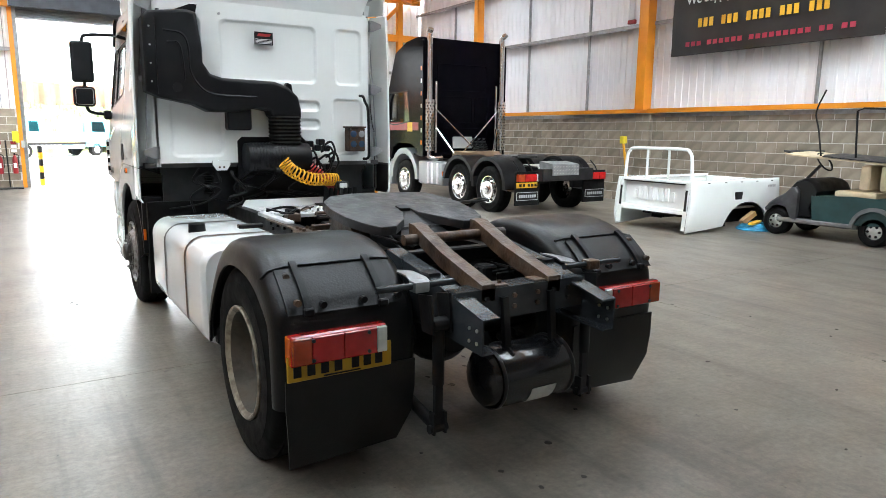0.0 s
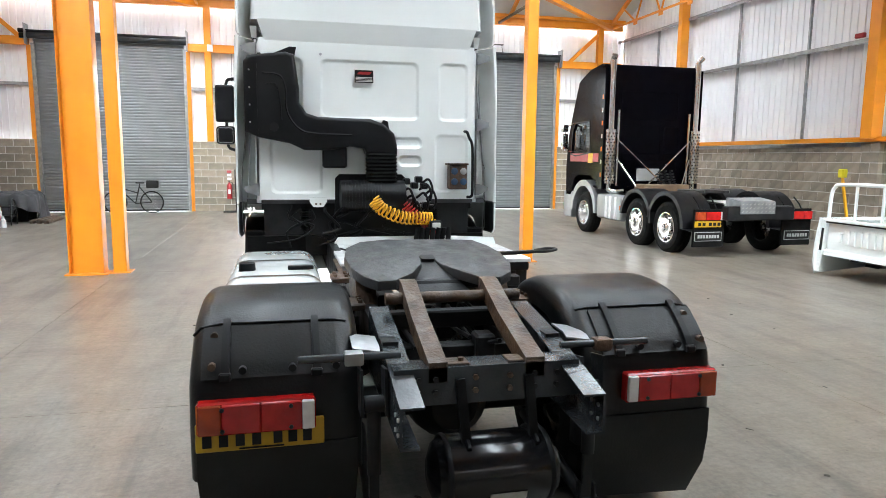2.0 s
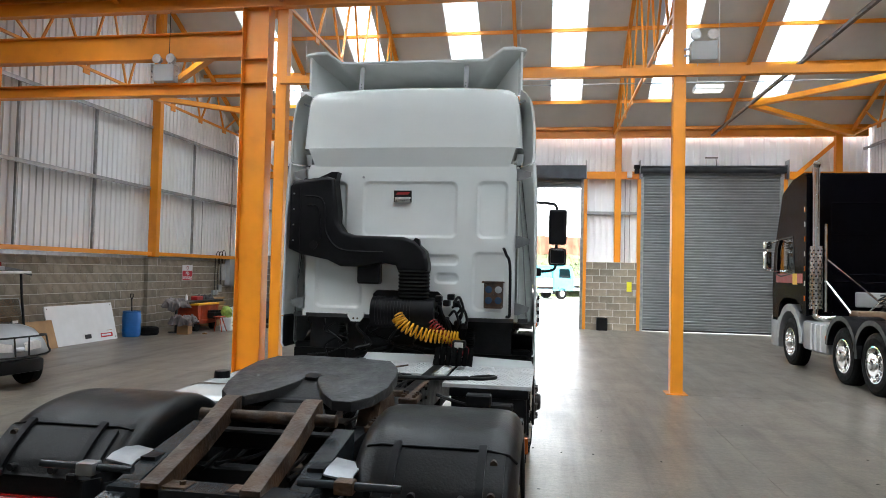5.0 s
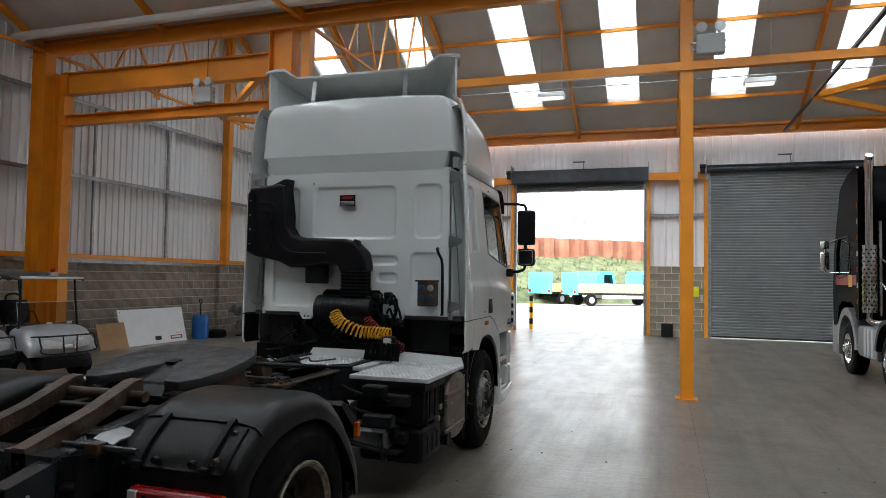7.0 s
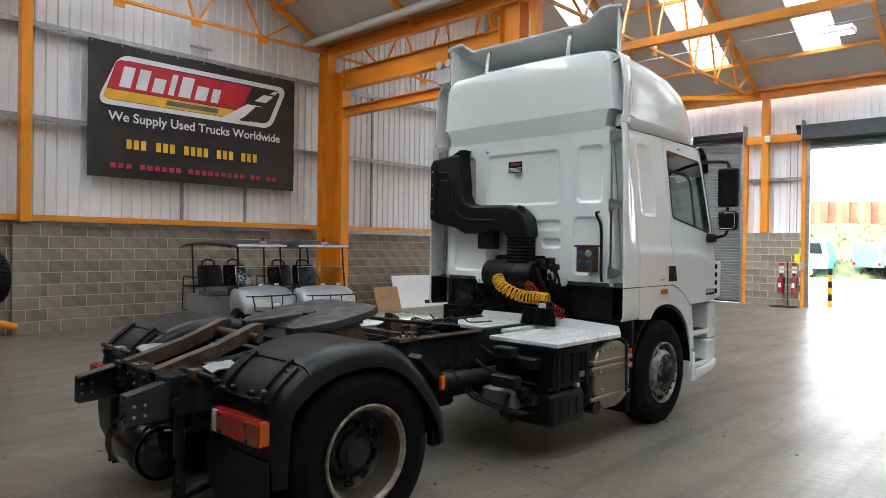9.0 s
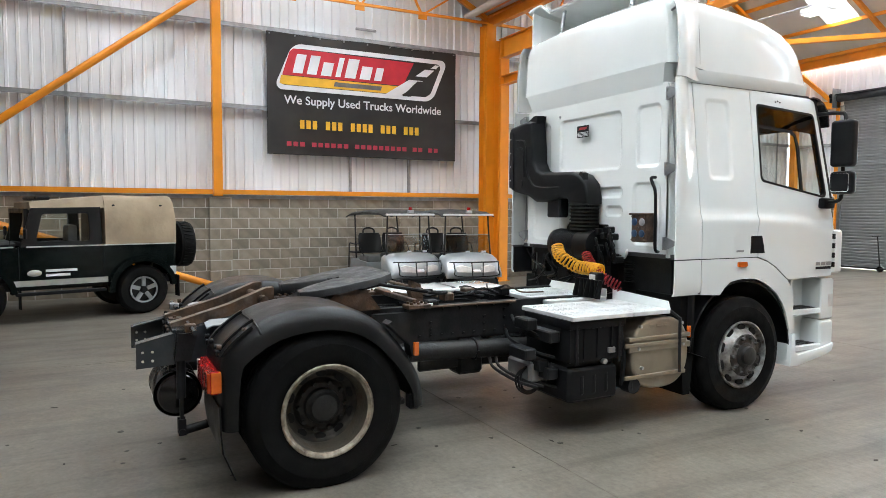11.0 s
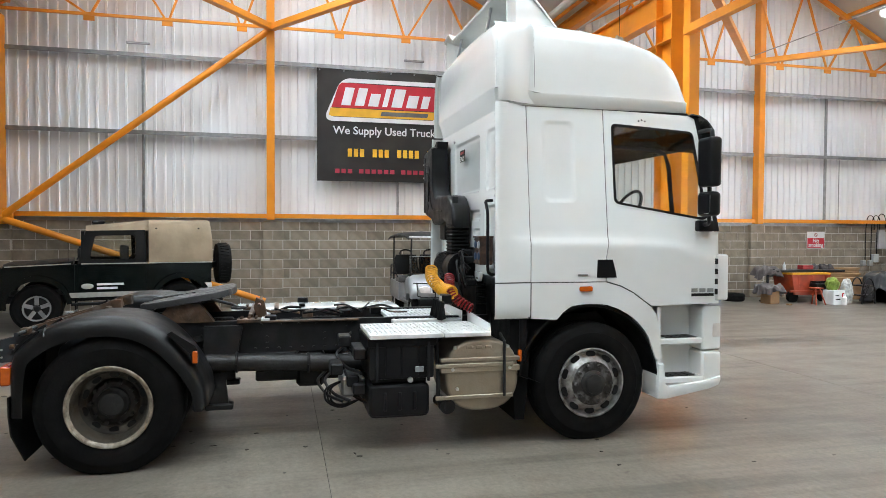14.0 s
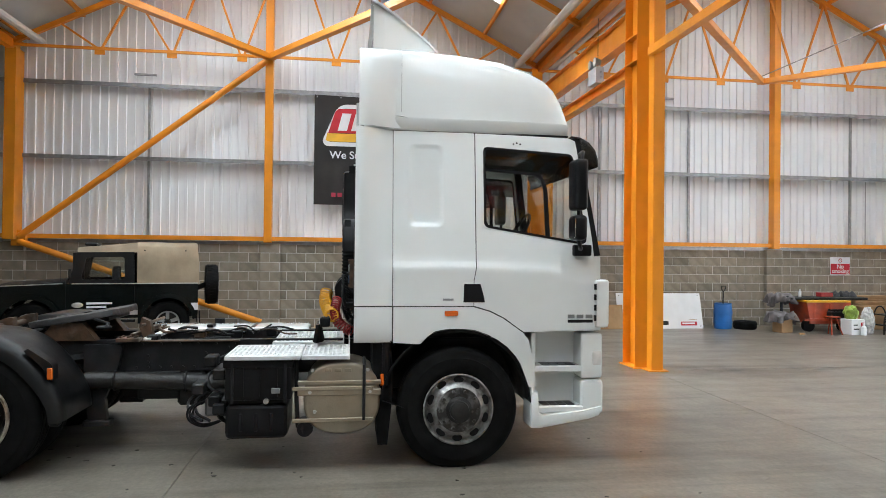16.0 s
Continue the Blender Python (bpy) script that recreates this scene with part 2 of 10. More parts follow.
def box(bm, x0, y0, z0, x1, y1, z1, bevel=0.0, seg=1, m=None):
    got = bmesh.ops.create_cube(bm, size=1.0)["verts"]
    for v in got:
        v.co = ((x0 + x1) / 2 + v.co.x * (x1 - x0), (y0 + y1) / 2 + v.co.y * (y1 - y0), (z0 + z1) / 2 + v.co.z * (z1 - z0))
    if bevel:
        edges = list({e for v in got for e in v.link_edges})
        res = bmesh.ops.bevel(bm, geom=edges, offset=bevel, segments=seg, affect="EDGES", profile=0.6)
        got = list({v for f in res["faces"] for v in f.verts} | {v for v in got if v.is_valid})
    if m is not None:
        bmesh.ops.transform(bm, matrix=m, verts=got)
    return got


def axes(direction, up=(0, 0, 1)):
    d = Vector(direction).normalized()
    u = Vector(up)
    if abs(d.dot(u.normalized())) > 0.98:
        u = Vector((1, 0, 0))
    s = d.cross(u).normalized()
    return d, s, s.cross(d)


def cyl(bm, p0, p1, r0, r1=None, n=16, caps=True):
    p0, p1 = Vector(p0), Vector(p1)
    r1 = r0 if r1 is None else r1
    d, s, u = axes(p1 - p0)
    a = [bm.verts.new(p0 + (s * math.cos(k) + u * math.sin(k)) * r0) for k in (2 * math.pi * i / n for i in range(n))]
    b = [bm.verts.new(p1 + (s * math.cos(k) + u * math.sin(k)) * r1) for k in (2 * math.pi * i / n for i in range(n))]
    for i in range(n):
        bm.faces.new((a[i], a[(i + 1) % n], b[(i + 1) % n], b[i]))
    if caps:
        bm.faces.new(a[::-1])
        bm.faces.new(b)
    return a + b


def tube(bm, pts, r, n=8, closed=False):
    pts = [Vector(p) for p in pts]
    rings, u = [], None
    for i, p in enumerate(pts):
        d = (pts[min(i + 1, len(pts) - 1)] - pts[max(i - 1, 0)]).normalized()
        if u is None:
            d, s, u = axes(d)
        s = d.cross(u).normalized()
        u = s.cross(d)
        rr = r(i / (len(pts) - 1)) if callable(r) else r
        rings.append([bm.verts.new(p + (s * math.cos(k) + u * math.sin(k)) * rr) for k in (2 * math.pi * j / n for j in range(n))])
    for a, b in zip(rings, rings[1:]):
        for i in range(n):
            bm.faces.new((a[i], a[(i + 1) % n], b[(i + 1) % n], b[i]))
    bm.faces.new(rings[0][::-1])
    bm.faces.new(rings[-1])


def smooth_path(pts, n=8):
    """A rounded line through the points."""
    pts = [Vector(p) for p in pts]
    q = [pts[0] * 2 - pts[1]] + pts + [pts[-1] * 2 - pts[-2]]
    out = []
    for i in range(1, len(q) - 2):
        a, b, c, d = q[i - 1:i + 3]
        for k in range(n):
            t = k / n
            out.append(0.5 * (2 * b + (c - a) * t + (2 * a - 5 * b + 4 * c - d) * t * t + (3 * b - a - 3 * c + d) * t ** 3))
    return out + [pts[-1]]


def put(axis, a, b, c):
    """A point from the two coordinates in the plane and c along the axis."""
    return {"x": (c, a, b), "y": (a, c, b), "z": (a, b, c)}[axis]


def prism(bm, poly, axis, c0, c1, holes=(), bevel=0.0):
    """A slab of the outline poly (with holes) between c0 and c1 along an axis."""
    loops = [list(poly)] + [list(h) for h in holes]
    faces = []
    if not holes:
        faces = [bm.faces.new([bm.verts.new(put(axis, a, b, c0)) for a, b in poly])]
    else:
        edges = []
        for lp in loops:
            vs = [bm.verts.new(put(axis, a, b, c0)) for a, b in lp]
            edges += [bm.edges.new((vs[i], vs[(i + 1) % len(vs)])) for i in range(len(vs))]
        faces = [f for f in bmesh.ops.triangle_fill(bm, edges=edges, use_beauty=True)["geom"] if isinstance(f, bmesh.types.BMFace)]
    ext = bmesh.ops.extrude_face_region(bm, geom=faces, use_keep_orig=True)
    top = [v for v in ext["geom"] if isinstance(v, bmesh.types.BMVert)]
    shift = Vector(put(axis, 0, 0, c1 - c0))
    for v in top:
        v.co += shift
    return top


def rounded(x0, z0, x1, z1, r, n=5):
    """The outline of a rectangle with round corners."""
    pts = []
    for cx, cz, a in ((x1 - r, z1 - r, 0), (x0 + r, z1 - r, 90), (x0 + r, z0 + r, 180), (x1 - r, z0 + r, 270)):
        pts += [(cx + r * math.cos(radians(a + 90 * k / n)), cz + r * math.sin(radians(a + 90 * k / n))) for k in range(n + 1)]
    return pts


def lathe(bm, profile, origin, axis="x", n=32):
    """Turns (radius, height) pairs round an axis through the origin."""
    o = Vector(origin)
    rings = []
    for r, h in profile:
        rings.append([bm.verts.new(o + Vector(put(axis, r * math.cos(2 * math.pi * k / n), r * math.sin(2 * math.pi * k / n), h))) for k in range(n)])
    for a, b in zip(rings, rings[1:]):
        for i in range(n):
            bm.faces.new((a[i], a[(i + 1) % n], b[(i + 1) % n], b[i]))
    return rings


def loft(bm, rings, closed_ends=True):
    vs = [[bm.verts.new(p) for p in ring] for ring in rings]
    n = len(vs[0])
    for a, b in zip(vs, vs[1:]):
        for i in range(n):
            bm.faces.new((a[i], a[(i + 1) % n], b[(i + 1) % n], b[i]))
    if closed_ends:
        bm.faces.new(vs[0][::-1])
        bm.faces.new(vs[-1])
    return vs


def bar(bm, p0, p1, w, h, up=(0, 0, 1)):
    """A rectangular bar."""
    p0, p1 = Vector(p0), Vector(p1)
    d, s, u = axes(p1 - p0, up)
    loft(bm, [[p + s * (a * w / 2) + u * (b * h / 2) for a, b in ((-1, -1), (1, -1), (1, 1), (-1, 1))] for p in (p0, p1)])


def ibeam(bm, p0, p1, h, w, t=0.014, up=(0, 0, 1)):
    p0, p1 = Vector(p0), Vector(p1)
    d, s, u = axes(p1 - p0, up)
    e = t * 0.7
    prof = [(-w, -h), (w, -h), (w, -h + 2 * t), (e, -h + 2 * t), (e, h - 2 * t), (w, h - 2 * t), (w, h), (-w, h), (-w, h - 2 * t), (-e, h - 2 * t), (-e, -h + 2 * t), (-w, -h + 2 * t)]
    loft(bm, [[p + s * (a / 2) + u * (b / 2) for a, b in prof] for p in (p0, p1)])


def mesh(name, bm, material, smooth=None):
    bmesh.ops.recalc_face_normals(bm, faces=bm.faces)
    me = bpy.data.meshes.new(name)
    bm.to_mesh(me)
    bm.free()
    me.materials.append(M[material] if isinstance(material, str) else material)
    if smooth:
        me.shade_smooth()
        me.set_sharp_from_angle(angle=radians(smooth))
    return me


def part(name, bm, material, parent, label="", smooth=35, at=None):
    ob = new(name, mesh(name, bm, material, smooth))
    ob.parent = parent
    if at is not None:
        ob.matrix_basis = at
    return tagged(ob, label)


def thing(name, label, category, group="", at=None):
    ob = new(name)
    ob.empty_display_size = 0.2
    if at is not None:
        ob.matrix_basis = at
    return tagged(ob, label, category, group)


def solid(name, bm, material, label, category, group="", kind="", smooth=35, at=None):
    ob = new(name, mesh(name, bm, material, smooth))
    if at is not None:
        ob.matrix_basis = at
    return tagged(ob, label, category, group, kind)


def structure(name, bm, material, label="", smooth=35):
    return tagged(new(name, mesh(name, bm, material, smooth)), label, "", "", "structure")


def text(name, words, size, material, parent, at, label="", depth=0.002, align="CENTER", bold=0.0, shear=0.0):
    """Raised lettering as a mesh, lying in its own xy plane at the pose."""
    cu = bpy.data.curves.new(name, "FONT")
    cu.body, cu.size, cu.extrude, cu.align_x, cu.align_y, cu.offset, cu.shear = words, size, depth, align, "CENTER", bold, shear
    tmp = bpy.data.objects.new(name, cu)
    scene.collection.objects.link(tmp)
    me = bpy.data.meshes.new_from_object(tmp.evaluated_get(bpy.context.evaluated_depsgraph_get()))
    bpy.data.objects.remove(tmp)
    me.materials.clear()
    me.materials.append(M[material] if isinstance(material, str) else material)
    ob = new(name, me)
    ob.parent = parent
    ob.matrix_basis = at
    return tagged(ob, label)


BM = bmesh.new

# ---- the building: three pitched bays, ridges along x ----
XL, XR, YN, YS = -7.75, 13.4, 23.6, -12.9
VALLEYS = (-0.75, 11.45)
EAVE, RIDGE = 6.55, 9.6
BAYS = ((YS + 0.15, -0.75), (-0.75, 11.45), (11.45, YN - 0.1))
STRIPS = (-5.15, -2.1, 0.92, 3.92, 6.93, 10.0)

bm = BM()
box(bm, -420, -300, -0.5, 420, 700, -0.03)
structure("ground", bm, "yard", "pale worn concrete yard outside the doors", None)

bm = BM()
box(bm, XL - 0.1, YS - 0.1, -0.02, XR + 0.1, YN + 0.12, -0.012)
floor = structure("floor", bm, "joint", "polished grey concrete workshop floor with cut joints", None)
xs, ys = (XL - 0.1, -1.2, 5.45, XR + 0.1), (YS - 0.1, -6.6, -0.6, 5.45, 11.52, 17.5, YN + 0.12)
for i in range(len(xs) - 1):
    for j in range(len(ys) - 1):
        bm = BM()
        box(bm, xs[i] + 0.003, ys[j] + 0.003, -0.011, xs[i + 1] - 0.003, ys[j + 1] - 0.003, 0.0)
        part("slab", bm, "concrete", floor, smooth=None)


random.seed(31)
for i in range(46):
    x, y = random.uniform(0.2, 7.0), random.uniform(0.8, 9.5)
    bm = BM()
    q, a, c = random.uniform(0, 3.1), random.uniform(0.008, 0.028), random.uniform(0.005, 0.014)
    ring = [(x + a * math.cos(k) * math.cos(q) * f - c * math.sin(k) * math.sin(q) * f, y + a * math.cos(k) * math.sin(q) * f + c * math.sin(k) * math.cos(q) * f) for k, f in ((2 * math.pi * j / 9, random.uniform(0.7, 1.2)) for j in range(9))]
    loft(bm, [[(u, v, 0.0005) for u, v in ring], [(u, v, 0.004) for u, v in ring]])
    part("dirt_crumb", bm, "joint", floor, smooth=None)


M["oil"] = mat("oil_spot", (0.025, 0.022, 0.019), 0.4, vary=0.3, scale=20)
rng = random.Random(31)
for k in range(26):
    # oil drips below the tractor unit
    bm, x, y, r = BM(), 2.08 + rng.gauss(0.25, 0.75), rng.uniform(2.6, 6.8), rng.uniform(0.008, 0.026)
    ring = [(x + r * rng.uniform(0.6, 1.25) * math.cos(q), y + r * rng.uniform(0.6, 1.25) * math.sin(q)) for q in (2 * math.pi * i / 9 for i in range(9))]
    loft(bm, [[(u, v, 0.0005) for u, v in ring], [(u, v, 0.0025) for u, v in ring]])
    part("oil_drip", bm, "oil", floor, smooth=None)


def corrugated(bm, along, a0, a1, z0, z1, c, holes=(), pitch=0.2, depth=0.044, out=1):
    """Trapezoidal wall sheet in the plane c; along is 'x' or 'y'."""
    cols = []
    k = a0
    while k < a1:
        for off, d in ((0, 0), (0.05, 0), (0.062, depth), (0.188, depth)):
            if k + off < a1:
                cols.append((k + off, d))
        k += pitch
    cols.append((a1, 0))
    ax = "y" if along == "x" else "x"
    for (p, d), (q, e) in zip(cols, cols[1:]):
        spans = [(z0, z1(p) if callable(z1) else z1, z1(q) if callable(z1) else z1)]
        for h0, h1, hz in holes:
            if h0 <= (p + q) / 2 <= h1:
                spans = [(hz, spans[0][1], spans[0][2])]
        for lo, hp, hq in spans:
            bm.faces.new([bm.verts.new(put(ax, *xy, c + out * dd)) for xy, dd in (((p, lo), d), ((q, lo), e), ((q, hq), e), ((p, hp), d))])


def roof_z(y):
    for a, b in BAYS:
        if a <= y <= b:
            m_ = (a + b) / 2
            return EAVE + 0.12 + (RIDGE - EAVE) * (1 - abs(y - m_) / ((b - a) / 2))
    return EAVE + 0.12


# gable walls of ribbed white sheet over blockwork
for side, x, out, rib in (("west", XL - 0.1, -1, 0.034), ("east", XR + 0.1, 1, 0.018)):
    bm = BM()
    corrugated(bm, "y", YS, YN, 1.9, roof_z, x, depth=rib, out=out)
    structure("wall_" + side + "_cladding", bm, "clad", "ribbed white steel wall sheet, slightly dusty", None)
DOORS = ((-5.95, -1.66), (0.25, 4.55), (6.5, 10.85))
bm = BM()
corrugated(bm, "x", XL - 0.1, XR + 0.1, 2.2, EAVE + 0.15, YN + 0.12, holes=[(a, b, 5.1) for a, b in DOORS], depth=0.03, out=1)
structure("wall_north_cladding", bm, "clad", "ribbed white steel wall sheet over the roller doors", None)
bm = BM()
box(bm, XL - 0.2, YS - 0.3, 0, XR + 0.2, YS - 0.1, EAVE + 0.2)
structure("wall_south", bm, "clad", "plain closed end wall", None)

# outer skins close the sheets from behind
bm = BM()
box(bm, XL - 0.3, YS - 0.3, 0, XL - 0.2, YN + 0.3, RIDGE + 0.5)
structure("wall_west_outer", bm, "clad", "", None)
bm = BM()
box(bm, XR + 0.2, YS - 0.3, 0, XR + 0.3, YN + 0.3, RIDGE + 0.5)
structure("wall_east_outer", bm, "clad", "", None)

# roof sheets with openings for the roof lights
ceiling_bm, light_spans = BM(), []
for a, b in BAYS:
    mid = (a + b) / 2
    for s0, s1 in ((a, mid), (b, mid)):
        def at(t, x, lift=0.0, s0=s0, s1=s1):
            return Vector((x, s0 + (s1 - s0) * t, EAVE + 0.12 + (RIDGE - EAVE) * t + lift))
        cuts = sorted([XL - 0.3, XR + 0.3] + [c + d for c in STRIPS for d in (-0.48, 0.48)])
        for i in range(len(cuts) - 1):
            x0, x1 = cuts[i], cuts[i + 1]
            # the unseen south bay gets no roof lights, which keeps the truck's rear dark
            lit = i % 2 and b > 0 and not (s0 == a and b < 12 and 0 < x0 < 1)
            spans = ((0, 0.225), (0.93, 1)) if lit else ((0, 1),)
            for t0, t1 in spans:
                loft(ceiling_bm, [[at(t0, x0), at(t0, x1), at(t0, x1, 0.12), at(t0, x0, 0.12)], [at(t1, x0), at(t1, x1), at(t1, x1, 0.12), at(t1, x0, 0.12)]])
            if lit:
                light_spans.append((at(0.225, x0), at(0.225, x1), at(0.93, x0), at(0.93, x1)))
structure("ceiling", ceiling_bm, "roof", "pale lined pitched roof between orange steelwork", None)

# daylight through the roof lights
rooflights = []
for power in (62, 34):
    # lamp strengths tuned for brightness: strong over the middle bay, weaker by the doors
    data = bpy.data.lights.new("rooflight_sky", "AREA")
    data.shape, data.size, data.size_y, data.energy, data.color = "RECTANGLE", 0.95, 4.75, power, (0.84, 0.93, 1.0)
    data.spread = radians(135 if power > 40 else 112)
    rooflights.append(data)
for p, q, r, s in light_spans:
    mid, up_slope = (p + q + r + s) / 4, (r - p).normalized()
    lamp = new("rooflight_sky", rooflights[0 if mid.y < 11.4 else 1])
    nrm = Vector((1, 0, 0)).cross(up_slope).normalized()
    if nrm.z < 0:
        nrm = -nrm
    xax = up_slope.cross(nrm)
    lamp.matrix_world = Matrix.Translation(mid + nrm * 0.05) @ Matrix((xax, up_slope, nrm)).transposed().to_4x4()

for p, q, r, s in light_spans:
    b = BM()
    loft(b, [[p, q, q + Vector((0, 0, 0.012)), p + Vector((0, 0, 0.012))], [r, s, s + Vector((0, 0, 0.012)), r + Vector((0, 0, 0.012))]])
    pane = structure("rooflight", b, "rooflight", "clear plastic roof light", None)
    pane.location.z = 0.1

# purlins, rafters and trusses
for a, b in BAYS:
    mid = (a + b) / 2
    for s0, s1 in ((a, mid), (b, mid)):
        for t in (0.03, 0.225, 0.45, 0.67, 0.9):
            y, z = s0 + (s1 - s0) * t, EAVE + (RIDGE - EAVE) * t + 0.06
            bm = BM()
            bar(bm, (XL, y, z), (XR, y, z), 0.06, 0.1)
            structure("purlin", bm, "orange", "thin orange roof purlin")


def truss(x, a, b, webs=True, chord=0.1):
    mid = (a + b) / 2
    t_bm = BM()
    for s0 in (a, b):
        bar(t_bm, (x, s0, EAVE - 0.02), (x, mid, RIDGE - 0.02), chord, chord * 1.1)
    if webs:
        bar(t_bm, (x, a, EAVE - 0.1), (x, b, EAVE - 0.1), 0.06, 0.06)
        nodes = [a + (b - a) * k for k in (0.15, 0.28, 0.41, 0.59, 0.72, 0.85)]
        tops = [a + (b - a) * k for k in (0.08, 0.21, 0.345, 0.5, 0.655, 0.79, 0.92)]
        for i, y in enumerate(nodes):
            box(t_bm, x - 0.012, y - 0.11, EAVE - 0.24, x + 0.012, y + 0.11, EAVE - 0.06)
            for yy in (tops[i], tops[i + 1]):
                zz = EAVE - 0.05 + (RIDGE - EAVE) * (1 - abs(yy - mid) / ((b - a) / 2))
                bar(t_bm, (x, y + (0.04 if yy > y else -0.04), EAVE - 0.1), (x, yy, zz), 0.045, 0.045)
    return structure("roof_truss", t_bm, "orange", "orange steel roof truss with V-shaped webs" if webs else "orange steel rafters")


for a, b in BAYS:
    for x, webs in ((XL + 0.3, True), (-4.3, False), (-1.2, True), (2.4, False), (5.55, True), (9.0, False), (XR - 0.5, True)):
        truss(x, a, b, webs)

# valley and eave beams
bm = BM()
for y in VALLEYS:
    ibeam(bm, (XL, y, EAVE - 0.1), (XR, y, EAVE - 0.1), 0.26, 0.16)
structure("valley_beam", bm, "orange", "orange steel beam along the roof valley")
bm = BM()
ibeam(bm, (XL, YN - 0.15, EAVE - 0.02), (XR, YN - 0.15, EAVE - 0.02), 0.26, 0.16)
structure("eave_beam", bm, "orange", "orange steel eave beam over the roller doors")
bm = BM()
for y in VALLEYS:
    for dy in (-0.45, 0.45):
        cyl(bm, (XL, y + dy, EAVE + 0.08), (XR, y + dy, EAVE + 0.08), 0.09, n=10)
structure("valley_gutter_lagging", bm, "roof", "pale lagged gutter along the valley")

# bracing in the plane of the eaves
bm = BM()
for p, q in (((-7.4, 4.9), (-1.2, 0.6)), ((-7.4, 4.9), (-1.2, 9.2)), ((-7.4, 17.5), (-1.2, 11.6)), ((-7.4, 17.5), (-1.2, 23.3)),
             ((8.7, 19.3), (12.8, 23.2)), ((8.7, 19.3), (12.9, 14.6)), ((12.9, 5.0), (8.7, 1.0)), ((12.9, 5.0), (8.7, 9.0))):
    bar(bm, (*p, EAVE - 0.12), (*q, EAVE - 0.12), 0.16, 0.13)
structure("eave_bracing", bm, "orange", "flat orange bracing between the trusses")
bm = BM()
bar(bm, (8.7, 11.5, EAVE - 0.1), (8.65, 23.4, EAVE - 0.1), 0.07, 0.07)
structure("ridge_tie", bm, "rust", "thin red-brown tie under the roof")


def i_column(x, y, z1, h=0.26, w=0.2, along="x", z0=0.0):
    c_bm = BM()
    ibeam(c_bm, (x, y, z0), (x, y, z1), h, w, up=(1, 0, 0) if along == "x" else (0, 1, 0))
    box(c_bm, x - 0.18, y - 0.18, z0, x + 0.18, y + 0.18, z0 + 0.02)
    return structure("steel_column", c_bm, "orange", "orange painted steel column")


def plain_column(x0, y0, x1, y1, z0, z1, label="orange painted steel column"):
    c_bm = BM()
    box(c_bm, x0, y0, z0, x1, y1, z1, 0.006)
    return structure("steel_column", c_bm, "orange", label)


# wall columns stand on the blockwork piers
for y in (4.88, 18.02):
    plain_column(XL + 0.06, y - 0.09, XL + 0.3, y + 0.09, 2.04, roof_z(y) - 0.15)
    plain_column(XR - 0.32, y + 1.17, XR - 0.06, y + 1.37, 2.2, roof_z(y) - 0.15)
for y in (-0.75,):
    plain_column(XL + 0.05, y - 0.12, XL + 0.45, y + 0.12, 2.04, EAVE - 0.2)
plain_column(XR - 0.34, 12.05, XR - 0.06, 12.33, 2.3, EAVE + 0.1)
i_column(XL + 0.45, 11.35, EAVE - 0.2, 0.36, 0.26)
i_column(XL + 0.8, 11.55, 5.95, 0.3, 0.24)
for x in (XL + 0.25, -0.95, 5.7, 12.5):
    plain_column(x - 0.1, YN - 0.25, x + 0.1, YN - 0.05, 2.25 if -5 < x < 12 else 0.0, EAVE - 0.1)

# the free-standing columns under the valley
bm = BM()
ibeam(bm, (-1.63, 11.5, 0), (-1.63, 11.5, EAVE - 0.2), 0.48, 0.26, t=0.012, up=(1, 0, 0))
box(bm, -1.93, 11.33, 0, -1.33, 11.67, 0.02)
for z in (5.42, 5.0):
    box(bm, -1.85, 11.38, z, -1.41, 11.62, z + 0.02)
structure("main_column", bm, "orange", "heavy orange I-section column with scraped paint")
for x, y in ((-1.2, 11.62), (5.43, 11.6)):
    bm = BM()
    box(bm, x - 0.095, y - 0.095, 0, x + 0.095, y + 0.095, EAVE - 0.2, 0.008)
    box(bm, x - 0.16, y - 0.16, 0, x + 0.16, y + 0.16, 0.015)
    structure("valley_post", bm, "orange", "slim square orange post on a base plate")
bm = BM()
ibeam(bm, (-6.9, 11.52, 5.7), (-1.85, 11.52, 5.7), 0.46, 0.2)
structure("crane_beam", bm, "orange", "deep orange I-beam")
bm = BM()
ibeam(bm, (-6.9, 11.52, 4.93), (-1.85, 11.52, 4.93), 0.21, 0.2)
structure("lower_beam", bm, "orange", "orange I-beam below the deep beam")
bm = BM()
box(bm, -1.2, 11.46, 5.0, XR, 11.58, 5.13)
structure("tie_beam", bm, "orange", "slim orange tie beam between the posts")

